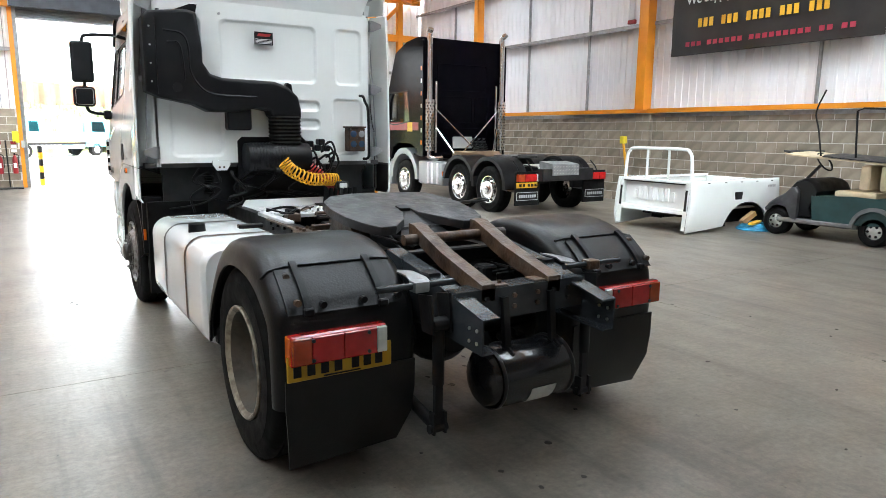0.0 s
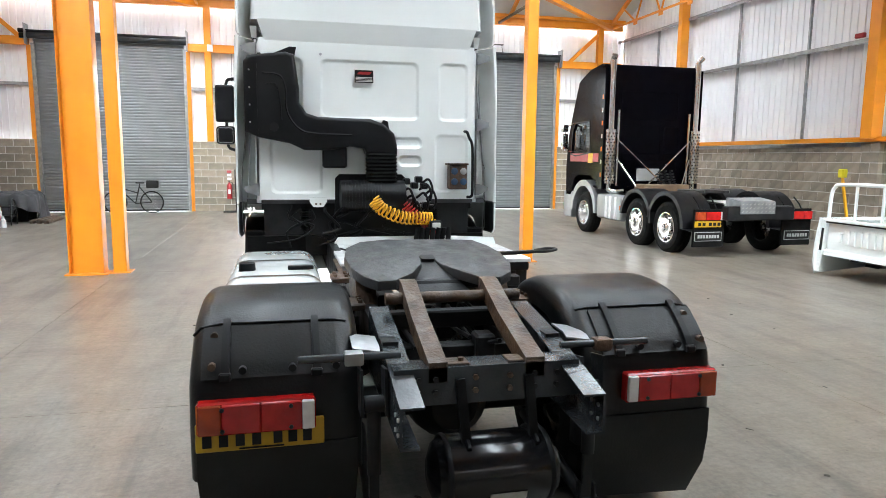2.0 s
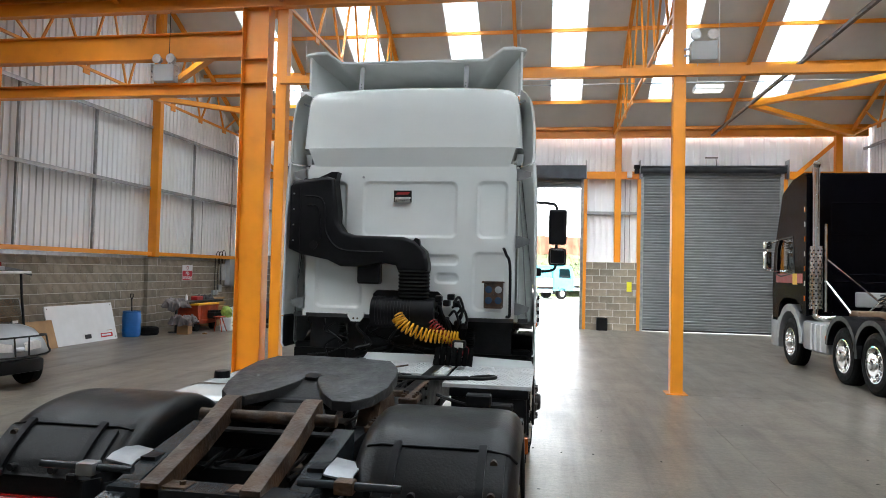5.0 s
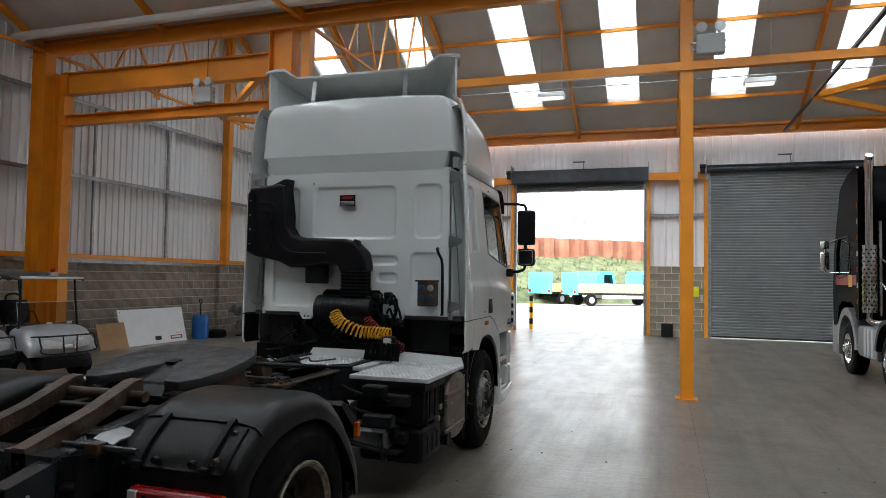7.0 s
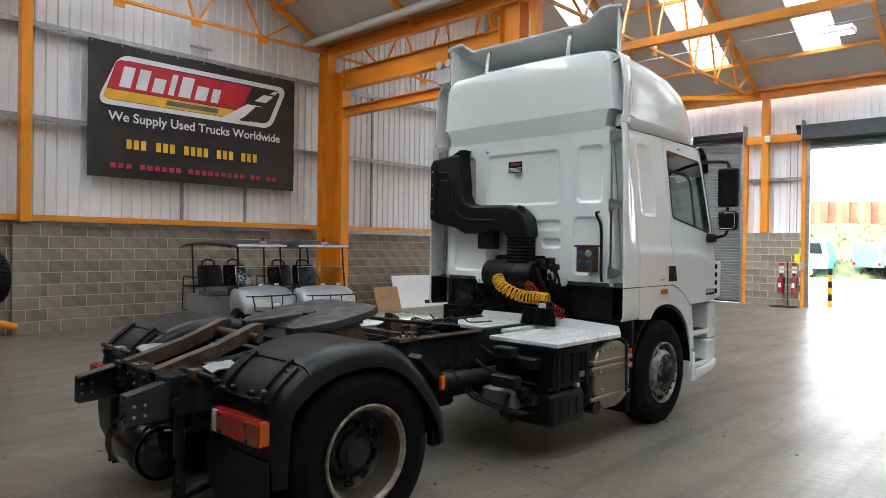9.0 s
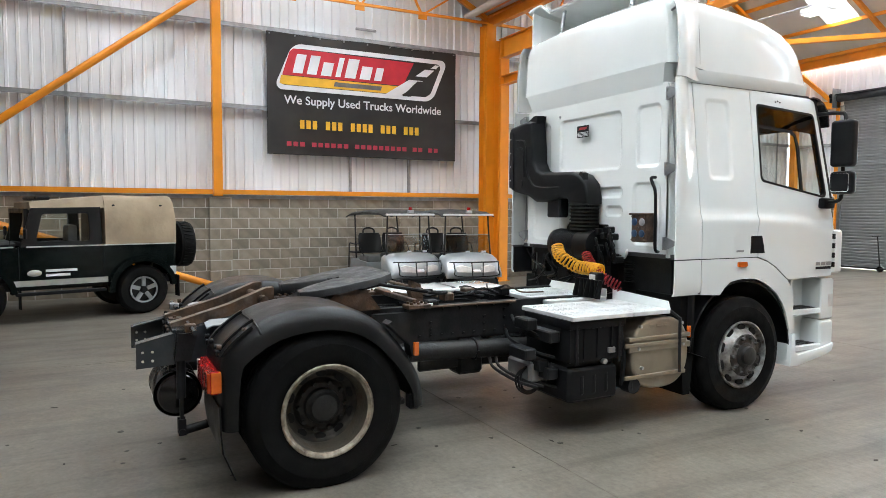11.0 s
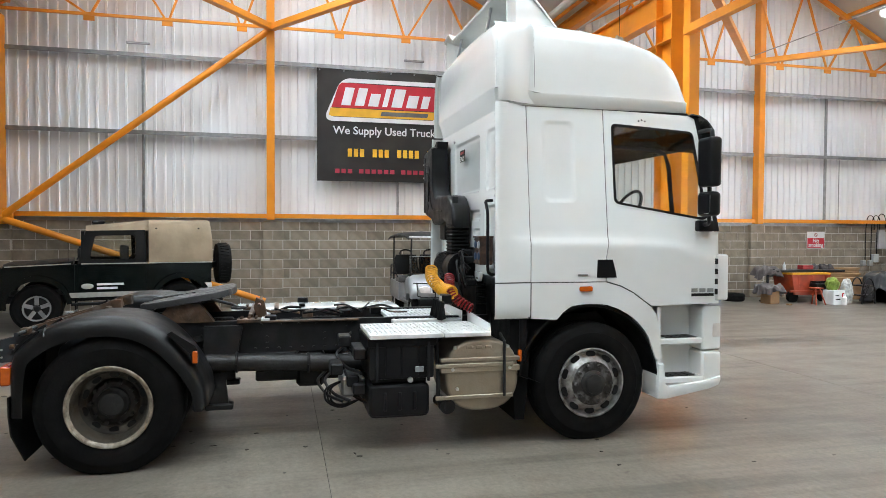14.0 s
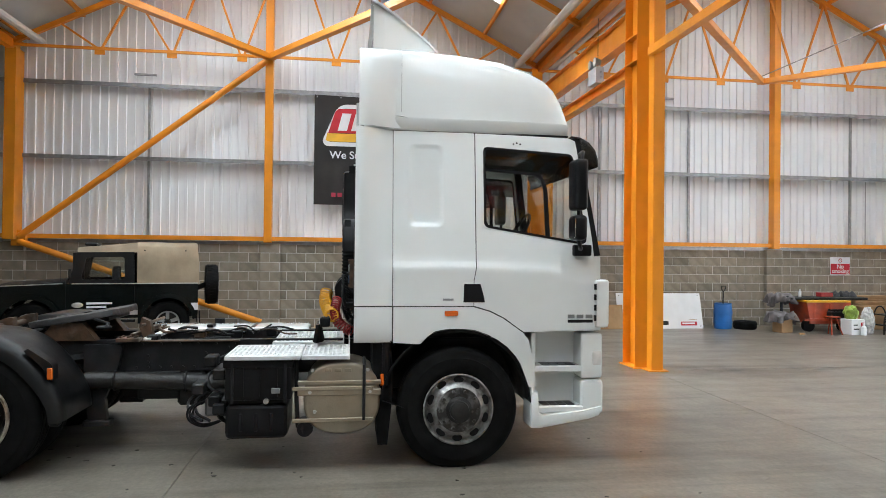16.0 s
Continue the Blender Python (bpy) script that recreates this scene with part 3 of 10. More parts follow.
# wall rails: orange angle on the blockwork, grey rails above
for side, x, s, ztop in (("west", XL, 1, 2.05), ("east", XR, -1, 2.2)):
    bm = BM()
    box(bm, x + s * 0.05, YS, ztop + 0.03, x + s * 0.2, YN - 0.1, ztop + 0.13)
    structure("wall_rail_orange_" + side, bm, "orange", "orange rail on top of the blockwork")
    bm = BM()
    box(bm, x - s * 0.02, YS, ztop - 0.1, x + s * 0.03, YN - 0.1, ztop + 0.025)
    structure("wall_plate_" + side, bm, "galv", "grey metal flashing under the rail")
    for z in ((4.0, 5.72) if side == "west" else (4.38, 6.05)):
        bm = BM()
        box(bm, x - s * 0.06, YS, z - 0.02, x + s * 0.1, YN, z + 0.02)
        box(bm, x + s * 0.06, YS, z - 0.07, x + s * 0.1, YN, z - 0.02)
        structure("wall_rail_grey_" + side, bm, "galv", "grey galvanised sheeting rail")
    bm = BM()
    for y in ((2.1, 7.9, 9.4, 13.2, 15.68, 20.4) if side == "west" else (4.5, 8.0, 14.35, 16.9, 21.0)):
        box(bm, x - s * 0.04, y - 0.025, ztop + 0.13, x + s * 0.02, y + 0.025, 5.72 if side == "west" else 6.05)
    structure("sag_rods_" + side, bm, "galv", "thin grey uprights between the rails")

# diagonal tube bracing on the gable wall
bm = BM()
cyl(bm, (XL + 0.28, -0.6, 2.1), (XL + 0.28, 4.8, 6.35), 0.075, n=14)
cyl(bm, (XL + 0.28, -0.6, 2.0), (XL + 0.28, 4.75, 0.15), 0.075, n=14)
box(bm, XL + 0.18, -0.75, 1.9, XL + 0.3, -0.45, 2.25)
structure("wall_bracing", bm, "orange", "round orange diagonal braces along the wall")
bm = BM()
bar(bm, (11.3, YN - 0.12, 5.2), (12.45, YN - 0.12, EAVE - 0.3), 0.1, 0.12)
bar(bm, (-6.2, YN - 0.12, 5.2), (-7.35, YN - 0.12, EAVE - 0.3), 0.1, 0.12)
structure("corner_braces", bm, "orange", "short orange knee braces")

# door lintels and jambs
bm = BM()
for x0, x1 in ((XL, -6.05), (-1.56, 0.15), (4.65, 6.4), (10.95, XR)):
    box(bm, x0, YN - 0.2, 5.03, x1, YN - 0.02, 5.27)
structure("door_lintels", bm, "orange", "orange rails between the roller doors")
bm = BM()
for a, b in DOORS:
    for x0, x1 in ((a - 0.16, a - 0.05), (b + 0.05, b + 0.16)):
        box(bm, x0, YN - 0.14, 0, x1, YN - 0.02, 5.03)
structure("door_jambs", bm, "orange", "orange steel door jambs")
bm = BM()
for x0, x1 in ((XL, -6.1), (-1.5, 0.09), (4.71, 6.34), (11.0, XR)):
    box(bm, x0, YN - 0.02, 3.85, x1, YN + 0.1, 3.95)
structure("wall_rail_grey_north", bm, "galv", "grey galvanised sheeting rail")


def roller_door(name, a, b, drop, label, curtain_label):
    """drop: the height of the curtain's lower edge."""
    door = thing(name, label, "roller door", "roller doors", pose(0, 0, 0))
    door["kind"] = "structure"
    for x0, x1 in ((a - 0.05, a + 0.05), (b - 0.05, b + 0.05)):
        g = BM()
        box(g, x0, YN - 0.1, 0.0, x1, YN + 0.02, 5.1, 0.005)
        part("guide", g, "galv", door)
    g = BM()
    z, n = drop, 0
    prof = []
    while z < 5.2:
        prof += [(YN - 0.02, z), (YN - 0.032, z + 0.012), (YN - 0.036, z + 0.045), (YN - 0.031, z + 0.068), (YN - 0.021, z + 0.08)]
        z += 0.09
    prof += [(YN + 0.01, z), (YN + 0.01, drop)]
    prism(g, [(y, zz) for y, zz in prof], "x", a + 0.02, b - 0.02)
    part("curtain", g, "shutter", door, curtain_label, smooth=25)
    g = BM()
    box(g, a + 0.02, YN - 0.06, drop, b - 0.02, YN, drop + 0.05)
    part("bottom_rail", g, "ink" if drop < 0.5 else "galv", door)
    g = BM()
    if drop > 1:
        cyl(g, (a - 0.1, YN - 0.2, 5.23), (b + 0.1, YN - 0.2, 5.23), 0.2, n=24)
        box(g, a - 0.1, YN - 0.4, 5.02, b + 0.1, YN - 0.38, 5.45)
        box(g, a - 0.1, YN - 0.4, 5.43, b + 0.1, YN - 0.02, 5.45)
    else:
        cyl(g, (a - 0.1, YN - 0.15, 5.33), (b + 0.1, YN - 0.15, 5.33), 0.12, n=24)
        box(g, a - 0.1, YN - 0.3, 5.42, b + 0.1, YN - 0.02, 5.45)
    part("roll_cover", g, "dark_steel", door)
    for x in (a - 0.12, b + 0.1):
        g = BM()
        box(g, x, YN - 0.42, 5.02, x + 0.02, YN - 0.02, 5.62)
        part("end_plate", g, "galv", door)
    g = BM()
    cyl(g, (a - 0.3, YN - 0.25, 5.42), (a - 0.12, YN - 0.25, 5.42), 0.07, n=14)
    box(g, a - 0.28, YN - 0.32, 5.2, a - 0.14, YN - 0.18, 5.34, 0.01)
    part("motor", g, "black", door, "small black door motor")
    return door


for i, (a, b) in enumerate(DOORS):
    roller_door("door_%d" % (i + 1), a, b, 4.74 if i == 1 else 0.02, "grey slatted steel roller door, raised open" if i == 1 else "grey slatted steel roller door, closed", "grey ribbed steel slats")

# ---- the white tractor unit ----
TX = 2.08
truck = thing("tractor_unit", "white two-axle tractor unit with a high roof and black mudguards", "truck", at=pose(TX, 0, 0))


def wheel(parent, x, y, s, kind, r=0.515, width=0.29, hub_r=None):
    """x: the outer face of the tyre; s: +1 for the right side. kind: drive, steer, bright."""
    w = new("wheel")
    w.parent, w.matrix_basis = parent, pose(x, y, r - 0.02)
    b = BM()
    k = r / 0.515
    prof = [(0.29 * k, -0.03), (0.31 * k, -0.012), (0.36 * k, 0.0), (0.43 * k, -0.003), (0.435 * k, -0.008), (0.475 * k, -0.014), (0.5 * k, -0.03), (r, -0.05)]
    for g in (0.28, 0.5, 0.72):
        prof += [(r, -width * g + 0.008), (r - 0.014, -width * g + 0.006), (r - 0.014, -width * g - 0.006), (r, -width * g - 0.008)]
    prof += [(r, -width + 0.05), (0.5 * k, -width + 0.03), (0.43 * k, -width), (0.31 * k, -width + 0.01), (0.29 * k, -width + 0.03)]
    lathe(b, [(a, h * s) for a, h in prof], (0, 0, 0), "x", 48)
    for v in b.verts:
        # the tread flattens where it bears on the floor
        if v.co.z < 0.02 - r:
            v.co.z = 0.02 - r
    part("tyre", b, "rubber", w, "worn black tyre", smooth=40)
    b = BM()
    if kind == "drive":
        prof = [(0.296, -0.03), (0.304, -0.004), (0.296, 0.004), (0.284, 0.0), (0.277, -0.012), (0.268, -0.02)]
        lathe(b, [(a * k, h * s * k) for a, h in ((0.268, -0.02), (0.262, -0.05), (0.25, -0.1), (0.24, -0.15))], (0, 0, 0), "x", 48)
        part("barrel", b, "rim_rusty", w, "dirty rim barrel", smooth=30)
        b = BM()
        lathe(b, [(a * k, h * s * k) for a, h in ((0.24, -0.148), (0.237, -0.158), (0.226, -0.172), (0.195, -0.188), (0.18, -0.184))], (0, 0, 0), "x", 48)
        part("disc", b, "rim_disc", w, "dirty wheel disc with silver flakes", smooth=30)
        b = BM()
        lathe(b, [(a * k, h * s * k) for a, h in ((0.181, -0.185), (0.17, -0.168), (0.15, -0.155), (0.0, -0.155))], (0, 0, 0), "x", 48)
        part("dish", b, "rim_dish", w, "dark dirty wheel dish with rust", smooth=30)
        b = BM()
        mt, lab = "rim_lip", "silver rim lip flaking to rust"
    elif kind == "bright":
        prof = [(0.296, -0.03), (0.302, 0.0), (0.285, 0.002), (0.27, -0.05), (0.25, -0.09), (0.19, -0.08), (0.15, -0.06), (0.0, -0.06)]
        mt, lab = "chrome", "bright polished rim"
    else:
        prof = [(0.296, -0.03), (0.302, 0.0), (0.29, 0.004), (0.278, -0.02), (0.268, -0.045), (0.25, -0.045), (0.225, -0.02), (0.2, 0.01), (0.188, 0.02), (0.0, 0.02)]
        mt, lab = "rim_silver", "silver steel rim with flaking paint"
    lathe(b, [(a * k, h * s * k) for a, h in prof], (0, 0, 0), "x", 48)
    rim = part("rim", b, mt, w, lab, smooth=30)
    hole_r, hole_h = {"drive": (0.209, -0.18), "steer": (0.246, -0.028), "bright": (0.222, -0.083)}[kind]
    # raised black discs stand in for the dark of the hand holes
    for j in range(10):
        a = 2 * math.pi * j / 10 + 0.3
        b = BM()
        c, t_ = Vector((0, math.cos(a), math.sin(a))) * hole_r * k, Vector((0, -math.sin(a), math.cos(a)))
        n_ = Vector((s, 0, 0))
        radial = c.normalized()
        ring = [Vector((hole_h * s * k, 0, 0)) + c + t_ * math.cos(q) * (0.044 if kind == "steer" else 0.036) + radial * math.sin(q) * (0.028 if kind == "steer" else 0.023) for q in (2 * math.pi * i / 12 for i in range(12))]
        loft(b, [[p - n_ * 0.008 for p in ring], [p + n_ * 0.007 for p in ring]])
        part("hand_hole", b, "ink", w, smooth=None)
    b = BM()
    if kind == "drive":
        lathe(b, [(0.12 * k, -0.16 * s), (0.115 * k, -0.12 * s), (0.095 * k, -0.105 * s), (0.085, -0.085 * s), (0.065, -0.078 * s), (0.0, -0.078 * s)], (0, 0, 0), "x", 24)
        part("hub", b, "hub_dark", w, "dark oily axle hub")
    else:
        lathe(b, [(0.19 * k, 0.018 * s), (0.186 * k, 0.026 * s), (0.0, 0.026 * s)], (0, 0, 0), "x", 32)
        part("flange", b, "rim_flake" if kind == "steer" else "chrome", w, "hub flange with flaking silver paint" if kind == "steer" else "")
        b = BM()
        lathe(b, [(0.115 * k, 0.02 * s), (0.11 * k, 0.035 * s), (0.085 * k, 0.05 * s), (0.08 * k, 0.075 * s), (0.06, 0.085 * s), (0.0, 0.085 * s)], (0, 0, 0), "x", 24)
        part("hub", b, "hub_dark" if kind == "steer" else "chrome", w, "dark wheel hub" if kind == "steer" else "bright hub cover")
    nr, nh = {"drive": (0.155, -0.162), "steer": (0.16, 0.024), "bright": (0.168, -0.062)}[kind]
    for j in range(10):
        a = 2 * math.pi * j / 10
        b = BM()
        p = Vector((nh * s * k, math.cos(a) * nr * k, math.sin(a) * nr * k))
        cyl(b, p, p + Vector((0.032 * s, 0, 0)), 0.017, 0.014, 6)
        part("wheel_nut", b, "hub_dark" if kind == "drive" else ("rim_flake" if kind == "steer" else "chrome"), w, smooth=None)
    return w


for s in (1, -1):
    wheel(truck, s * 1.205, 3.9, s, "drive")
    wheel(truck, s * 0.84, 3.9, s, "drive")
    wheel(truck, s * 1.2, 7.715, s, "steer")

# chassis
for s in (1, -1):
    b = BM()
    x0, x1 = sorted((s * 0.345, s * 0.415))
    prism(b, [(3.3, 0.72), (8.4, 0.72), (8.4, 1.0), (4.0, 1.0), (3.3, 1.0)], "x", x0, x1)
    part("chassis_rail", b, "chassis", truck, "dirty black steel chassis rail")
    b = BM()
    web = sorted((s * 0.408, s * 0.418))
    prism(b, [(2.83, 0.715), (2.83, 0.865), (3.35, 0.985), (3.75, 1.05), (3.75, 0.76)], "x", *web)
    loft(b, [[(s * 0.322, y, z), (s * 0.418, y, z), (s * 0.418, y, z + 0.009), (s * 0.322, y, z + 0.009)] for y, z in ((2.83, 0.865), (3.35, 0.985), (3.75, 1.05))])
    loft(b, [[(s * 0.342, y, z), (s * 0.418, y, z), (s * 0.418, y, z - 0.009), (s * 0.342, y, z - 0.009)] for y, z in ((2.83, 0.715), (3.75, 0.76))])
    ext = part("rail_end", b, "frame_grey", truck, "grey painted rail end, drilled and tapered")
    for yy in (2.87, 2.93):
        for zz in (0.755, 0.815):
            b = BM()
            cyl(b, (s * 0.402, yy, zz), (s * 0.423, yy, zz), 0.009, n=10)
            part("bolt", b, "alu", ext)
    b = BM()
    x0, x1 = sorted((s * 0.26, s * 0.18) if s < 0 else (0.16, 0.245))
    loft(b, [[(x0, yy, zz - 0.085), (x1, yy, zz - 0.085), (x1, yy, zz), (x0, yy, zz)] for yy, zz in ((3.06, 0.97), (3.45, 1.08), (3.72, 1.185), (3.78, 1.19))])
    part("ramp", b, "rust", truck, "worn rusty steel ramp bar")
    # suspension
    b = BM()
    cyl(b, (s * 0.48, 3.1, 0.78), (s * 0.48, 3.1, 0.5), 0.03, n=12)
    bar(b, (s * 0.48, 3.1, 0.78), (s * 0.48, 3.1, 0.28), 0.042, 0.022, (0, 1, 0))
    for d in (-0.032, 0.032):
        bar(b, (s * 0.48 + d, 3.1, 0.36), (s * 0.48 + d, 3.1, 0.25), 0.01, 0.05, (0, 1, 0))
    cyl(b, (s * 0.43, 3.1, 0.275), (s * 0.53, 3.1, 0.275), 0.022, n=14)
    cyl(b, (s * 0.44, 3.1, 0.8), (s * 0.52, 3.1, 0.8), 0.036, n=14)
    part("shock_absorber", b, "chassis", truck, "dirty black shock absorber")
    b = BM()
    for a in (0.425, 0.525):
        prism(b, [(3.06, 0.76), (3.16, 0.76), (3.2, 0.93), (3.08, 0.95)], "x", *sorted((s * a, s * (a + 0.012))))
    cyl(b, (s * 0.48, 3.12, 0.275), (s * 0.46, 3.85, 0.4), 0.03, n=12)
    part("shock_bracket", b, "chassis", truck)
    b = BM()
    for i in range(4):
        z = 0.58 + i * 0.09
        lathe(b, [(0.11, z - 0.045), (0.14, z), (0.11, z + 0.045)], (s * 0.45, 4.35, 0), "z", 20)
    part("air_spring", b, "rubber", truck, "black rubber air spring")
    b = BM()
    cyl(b, (s * 0.36, 3.16, 0.985), (s * 0.78, 3.16, 0.985), 0.017, n=12)
    part("guard_stay", b, "frame_grey", truck, "grey tubular mudguard stay")
    b = BM()
    box(b, *sorted((s * 0.515, s * 0.595))[:1], 3.12, 0.955, *sorted((s * 0.515, s * 0.595))[1:], 3.19, 1.01, 0.012, 2)
    part("stay_clamp", b, "rust" if s > 0 else "galv", truck, "dirty stay clamp")
    b = BM()
    x0, x1 = sorted((s * 0.43, s * 0.55))
    loft(b, [[(x0, y, z), (x1, y, z - 0.02), (x1, y, z - 0.012), (x0, y, z + 0.008)] for y, z in ((3.26, 0.985), (3.3, 1.0), (3.44, 1.005))])
    part("cover_plate", b, "galv", truck, "small pale cover plate")
b = BM()
prism(b, [(3.06, 0.79), (3.19, 0.79), (3.19, 0.802), (3.072, 0.802), (3.072, 0.936), (3.19, 0.936), (3.19, 0.948), (3.06, 0.948)], "x", -0.405, 0.405)
rc = part("rear_crossmember", b, "frame_grey", truck, "grey painted channel crossmember")
for x in (-0.3, -0.23, -0.06, 0.09, 0.2, 0.3):
    for z in (0.845, 0.9):
        b = BM()
        cyl(b, (x, 3.048, z), (x, 3.064, z), 0.013, n=6)
        part("bolt", b, "rust" if x in (-0.06, 0.09) else "chassis", rc, smooth=None)
for x in (-0.16, 0.12):
    b = BM()
    box(b, x - 0.03, 3.08, 0.948, x + 0.08, 3.17, 0.956, 0.002)
    cyl(b, (x + 0.05, 3.12, 0.956), (x + 0.05, 3.12, 0.97), 0.013, n=6)
    part("ramp_cleat", b, "rust", rc, "rusty bolted cleat", smooth=None)
for y, z in ((3.72, 1.03), (4.6, 0.86), (5.6, 0.86), (6.5, 0.86), (3.55, 0.9)):
    b = BM()
    box(b, -0.345, y, z - 0.09, 0.345, y + 0.08, z, 0.01)
    part("crossmember", b, "chassis", truck)
b = BM()
cyl(b, (-0.345, 3.69, 1.11), (0.345, 3.69, 1.11), 0.03, n=12)
part("cross_tube", b, "rust", truck, "grey tube under the ramps")
b = BM()
cyl(b, (-0.9, 3.9, 0.51), (0.9, 3.9, 0.51), 0.085, n=18)
lathe(b, [(0.0, -0.22), (0.12, -0.2), (0.21, -0.08), (0.23, 0.02), (0.2, 0.14), (0.1, 0.26), (0.0, 0.28)], (0.02, 3.9, 0.52), "y", 24)
part("rear_axle", b, "chassis", truck, "black driven axle with its casing")
b = BM()
cyl(b, (0.02, 4.1, 0.56), (0.0, 7.2, 0.72), 0.06, n=16)
part("prop_shaft", b, "chassis", truck)
b = BM()
tube(b, smooth_path([(0.5, 4.5, 0.66), (0.5, 4.9, 0.652), (0.5, 5.6, 0.622), (0.49, 5.95, 0.61), (0.42, 6.2, 0.6)], 5), 0.076, 18)
tp = part("exhaust_tube", b, "hub_dark", truck, "wide dark tube below the chassis rail")
for y in (4.75, 5.35):
    b = BM()
    tube(b, [(0.5 + 0.081 * math.cos(q), y, 0.657 - (y - 4.75) * 0.04 + 0.081 * math.sin(q)) for q in (2 * math.pi * k / 20 for k in range(21))], 0.012, 6)
    part("band", b, "chassis", tp, "dirty band clamp")
b = BM()
box(b, -0.34, 7.0, 0.5, 0.34, 8.6, 1.25, 0.06, 2)
part("engine", b, "chassis", truck, "dirty engine block under the cab")
b = BM()
lathe(b, [(0.0, -0.29), (0.07, -0.285), (0.13, -0.26), (0.158, -0.21), (0.16, 0.21), (0.13, 0.26), (0.07, 0.285), (0.0, 0.29)], (0.035, 3.1, 0.475), "x", 32)
tank = part("air_tank", b, mat("gloss_black_tank", (0.007, 0.007, 0.008), 0.26, vary=0.2, scale=4, bump=0.02, coat=0.15), truck, "glossy black compressed-air tank")
b = BM()
ring0 = [(-0.02, 3.1 - 0.163 * math.cos(radians(q)), 0.475 + 0.163 * math.sin(radians(q))) for q in (-14, -27, -40, -54)]
ring1 = [(0.14, y_, z_) for _, y_, z_ in ring0]
for i in range(3):
    b.faces.new([b.verts.new(p) for p in (ring0[i], ring1[i], ring1[i + 1], ring0[i + 1])])
bmesh.ops.remove_doubles(b, verts=b.verts, dist=0.0005)
part("label", b, mat("torn_white_label", (0.6, 0.6, 0.57), 0.7, stain=(0.25, 0.25, 0.23), stain_amount=0.6, stain_scale=14), tank, "torn white paper label")
for x in (-0.13, 0.17):
    b = BM()
    bar(b, (x, 3.045, 0.9), (x + 0.035, 3.05, 0.6), 0.04, 0.012, (0, 1, 0))
    bar(b, (x - 0.014, 3.05, 0.9), (x + 0.018, 3.055, 0.6), 0.008, 0.03, (0, 1, 0))
    tube(b, [(x + 0.035, 3.1 - 0.163 * math.cos(q), 0.475 + 0.163 * math.sin(q)) for q in (radians(k) for k in range(55, 130, 12))], 0.011, 6)
    part("tank_strap", b, "black", tank)
for x in (-0.185, 0.255):
    b = BM()
    lathe(b, [(0.1595, -0.012), (0.1635, -0.006), (0.1635, 0.006), (0.1595, 0.012)], (x, 3.1, 0.475), "x", 32)
    part("weld_band", b, "black", tank)
# frame clutter: pipes and brackets along the rails
random.seed(4)
for i in range(16):
    x, y = random.choice((-1, 1)) * random.uniform(0.1, 0.33), random.uniform(3.3, 6.6)
    b = BM()
    box(b, x - 0.05, y, 0.72, x + 0.05, y + random.uniform(0.08, 0.22), random.uniform(0.86, 0.98), 0.012)
    part("valve_block", b, "chassis", truck)
for i in range(12):
    x = random.uniform(-0.3, 0.3)
    b = BM()
    y0 = random.uniform(3.3, 5.0)
    pts = [(x + random.uniform(-0.06, 0.06), y0 + k * random.uniform(0.35, 0.5), 0.9 + random.uniform(-0.05, 0.06)) for k in range(5)]
    tube(b, smooth_path(pts, 6), 0.011, 6)
    part("air_line", b, "black", truck)
for x, y, wd in ((-0.47, 3.95, 0.2), (0.47, 3.95, 0.2), (-0.47, 4.75, 0.2), (0.47, 4.75, 0.2)):
    b = BM()
    box(b, x - 0.06, y, 0.995, x + 0.06, y + wd, 1.03, 0.006)
    for dx in (-0.035, 0.035):
        for dy in (0.04, 0.1, 0.16):
            cyl(b, (x + dx, y + dy, 1.03), (x + dx, y + dy, 1.047), 0.013, n=6)
    part("mount_plate", b, "rust", truck, "rusty bolted mounting plate")

# fifth wheel: a thick plate with a slot open to the rear, tipped back
b = BM()
half = [(0.04, -0.02), (0.055, -0.09), (0.14, -0.26), (0.24, -0.36), (0.34, -0.37), (0.42, -0.28), (0.47, -0.12), (0.48, 0.08), (0.45, 0.26), (0.37, 0.36), (0.2, 0.4)]
outline = half + [(0, 0.405)] + [(-x, y) for x, y in half[::-1]]
top = prism(b, outline, "z", -0.055, 0.0)
bmesh.ops.bevel(b, geom=[e for e in b.edges if all(v in set(top) for v in e.verts)], offset=0.012, segments=2, affect="EDGES", profile=0.5)
for v in b.verts:
    # a worn, uneven edge
    v.co += Vector((0.006 * math.sin(v.co.y * 41), 0.006 * math.sin(v.co.x * 37 + 1), 0.004 * math.sin(v.co.x * 23 + v.co.y * 31)))
fw = part("fifth_wheel", b, "grease", truck, "black greasy fifth-wheel plate with a slot", at=pose(0.0, 4.31, 1.213, 9.5, 0, 0))
# black block just proud of the plate imitates a dark hole
b = BM()
prism(b, rounded(-0.042, -0.035, 0.042, 0.05, 0.02), "z", -0.04, 0.006)
part("jaw", b, "ink", fw, "black block drawn as the dark hole at the slot's end", smooth=None)
b = BM()
loft(b, [[(-0.05, -0.03, -0.012), (0.05, -0.03, -0.012), (0.05, -0.03, -0.05), (-0.05, -0.03, -0.05)], [(-0.12, -0.2, -0.05), (0.12, -0.2, -0.05), (0.12, -0.2, -0.08), (-0.12, -0.2, -0.08)], [(-0.2, -0.35, -0.1), (0.2, -0.35, -0.1), (0.2, -0.35, -0.12), (-0.2, -0.35, -0.12)]])
part("throat_ramp", b, "chassis", fw, "dark sloping ramp in the slot", smooth=None)
b = BM()
box(b, -0.3, -0.25, -0.1, 0.3, 0.3, -0.055, 0.01)
part("plate_rib", b, "chassis", fw)
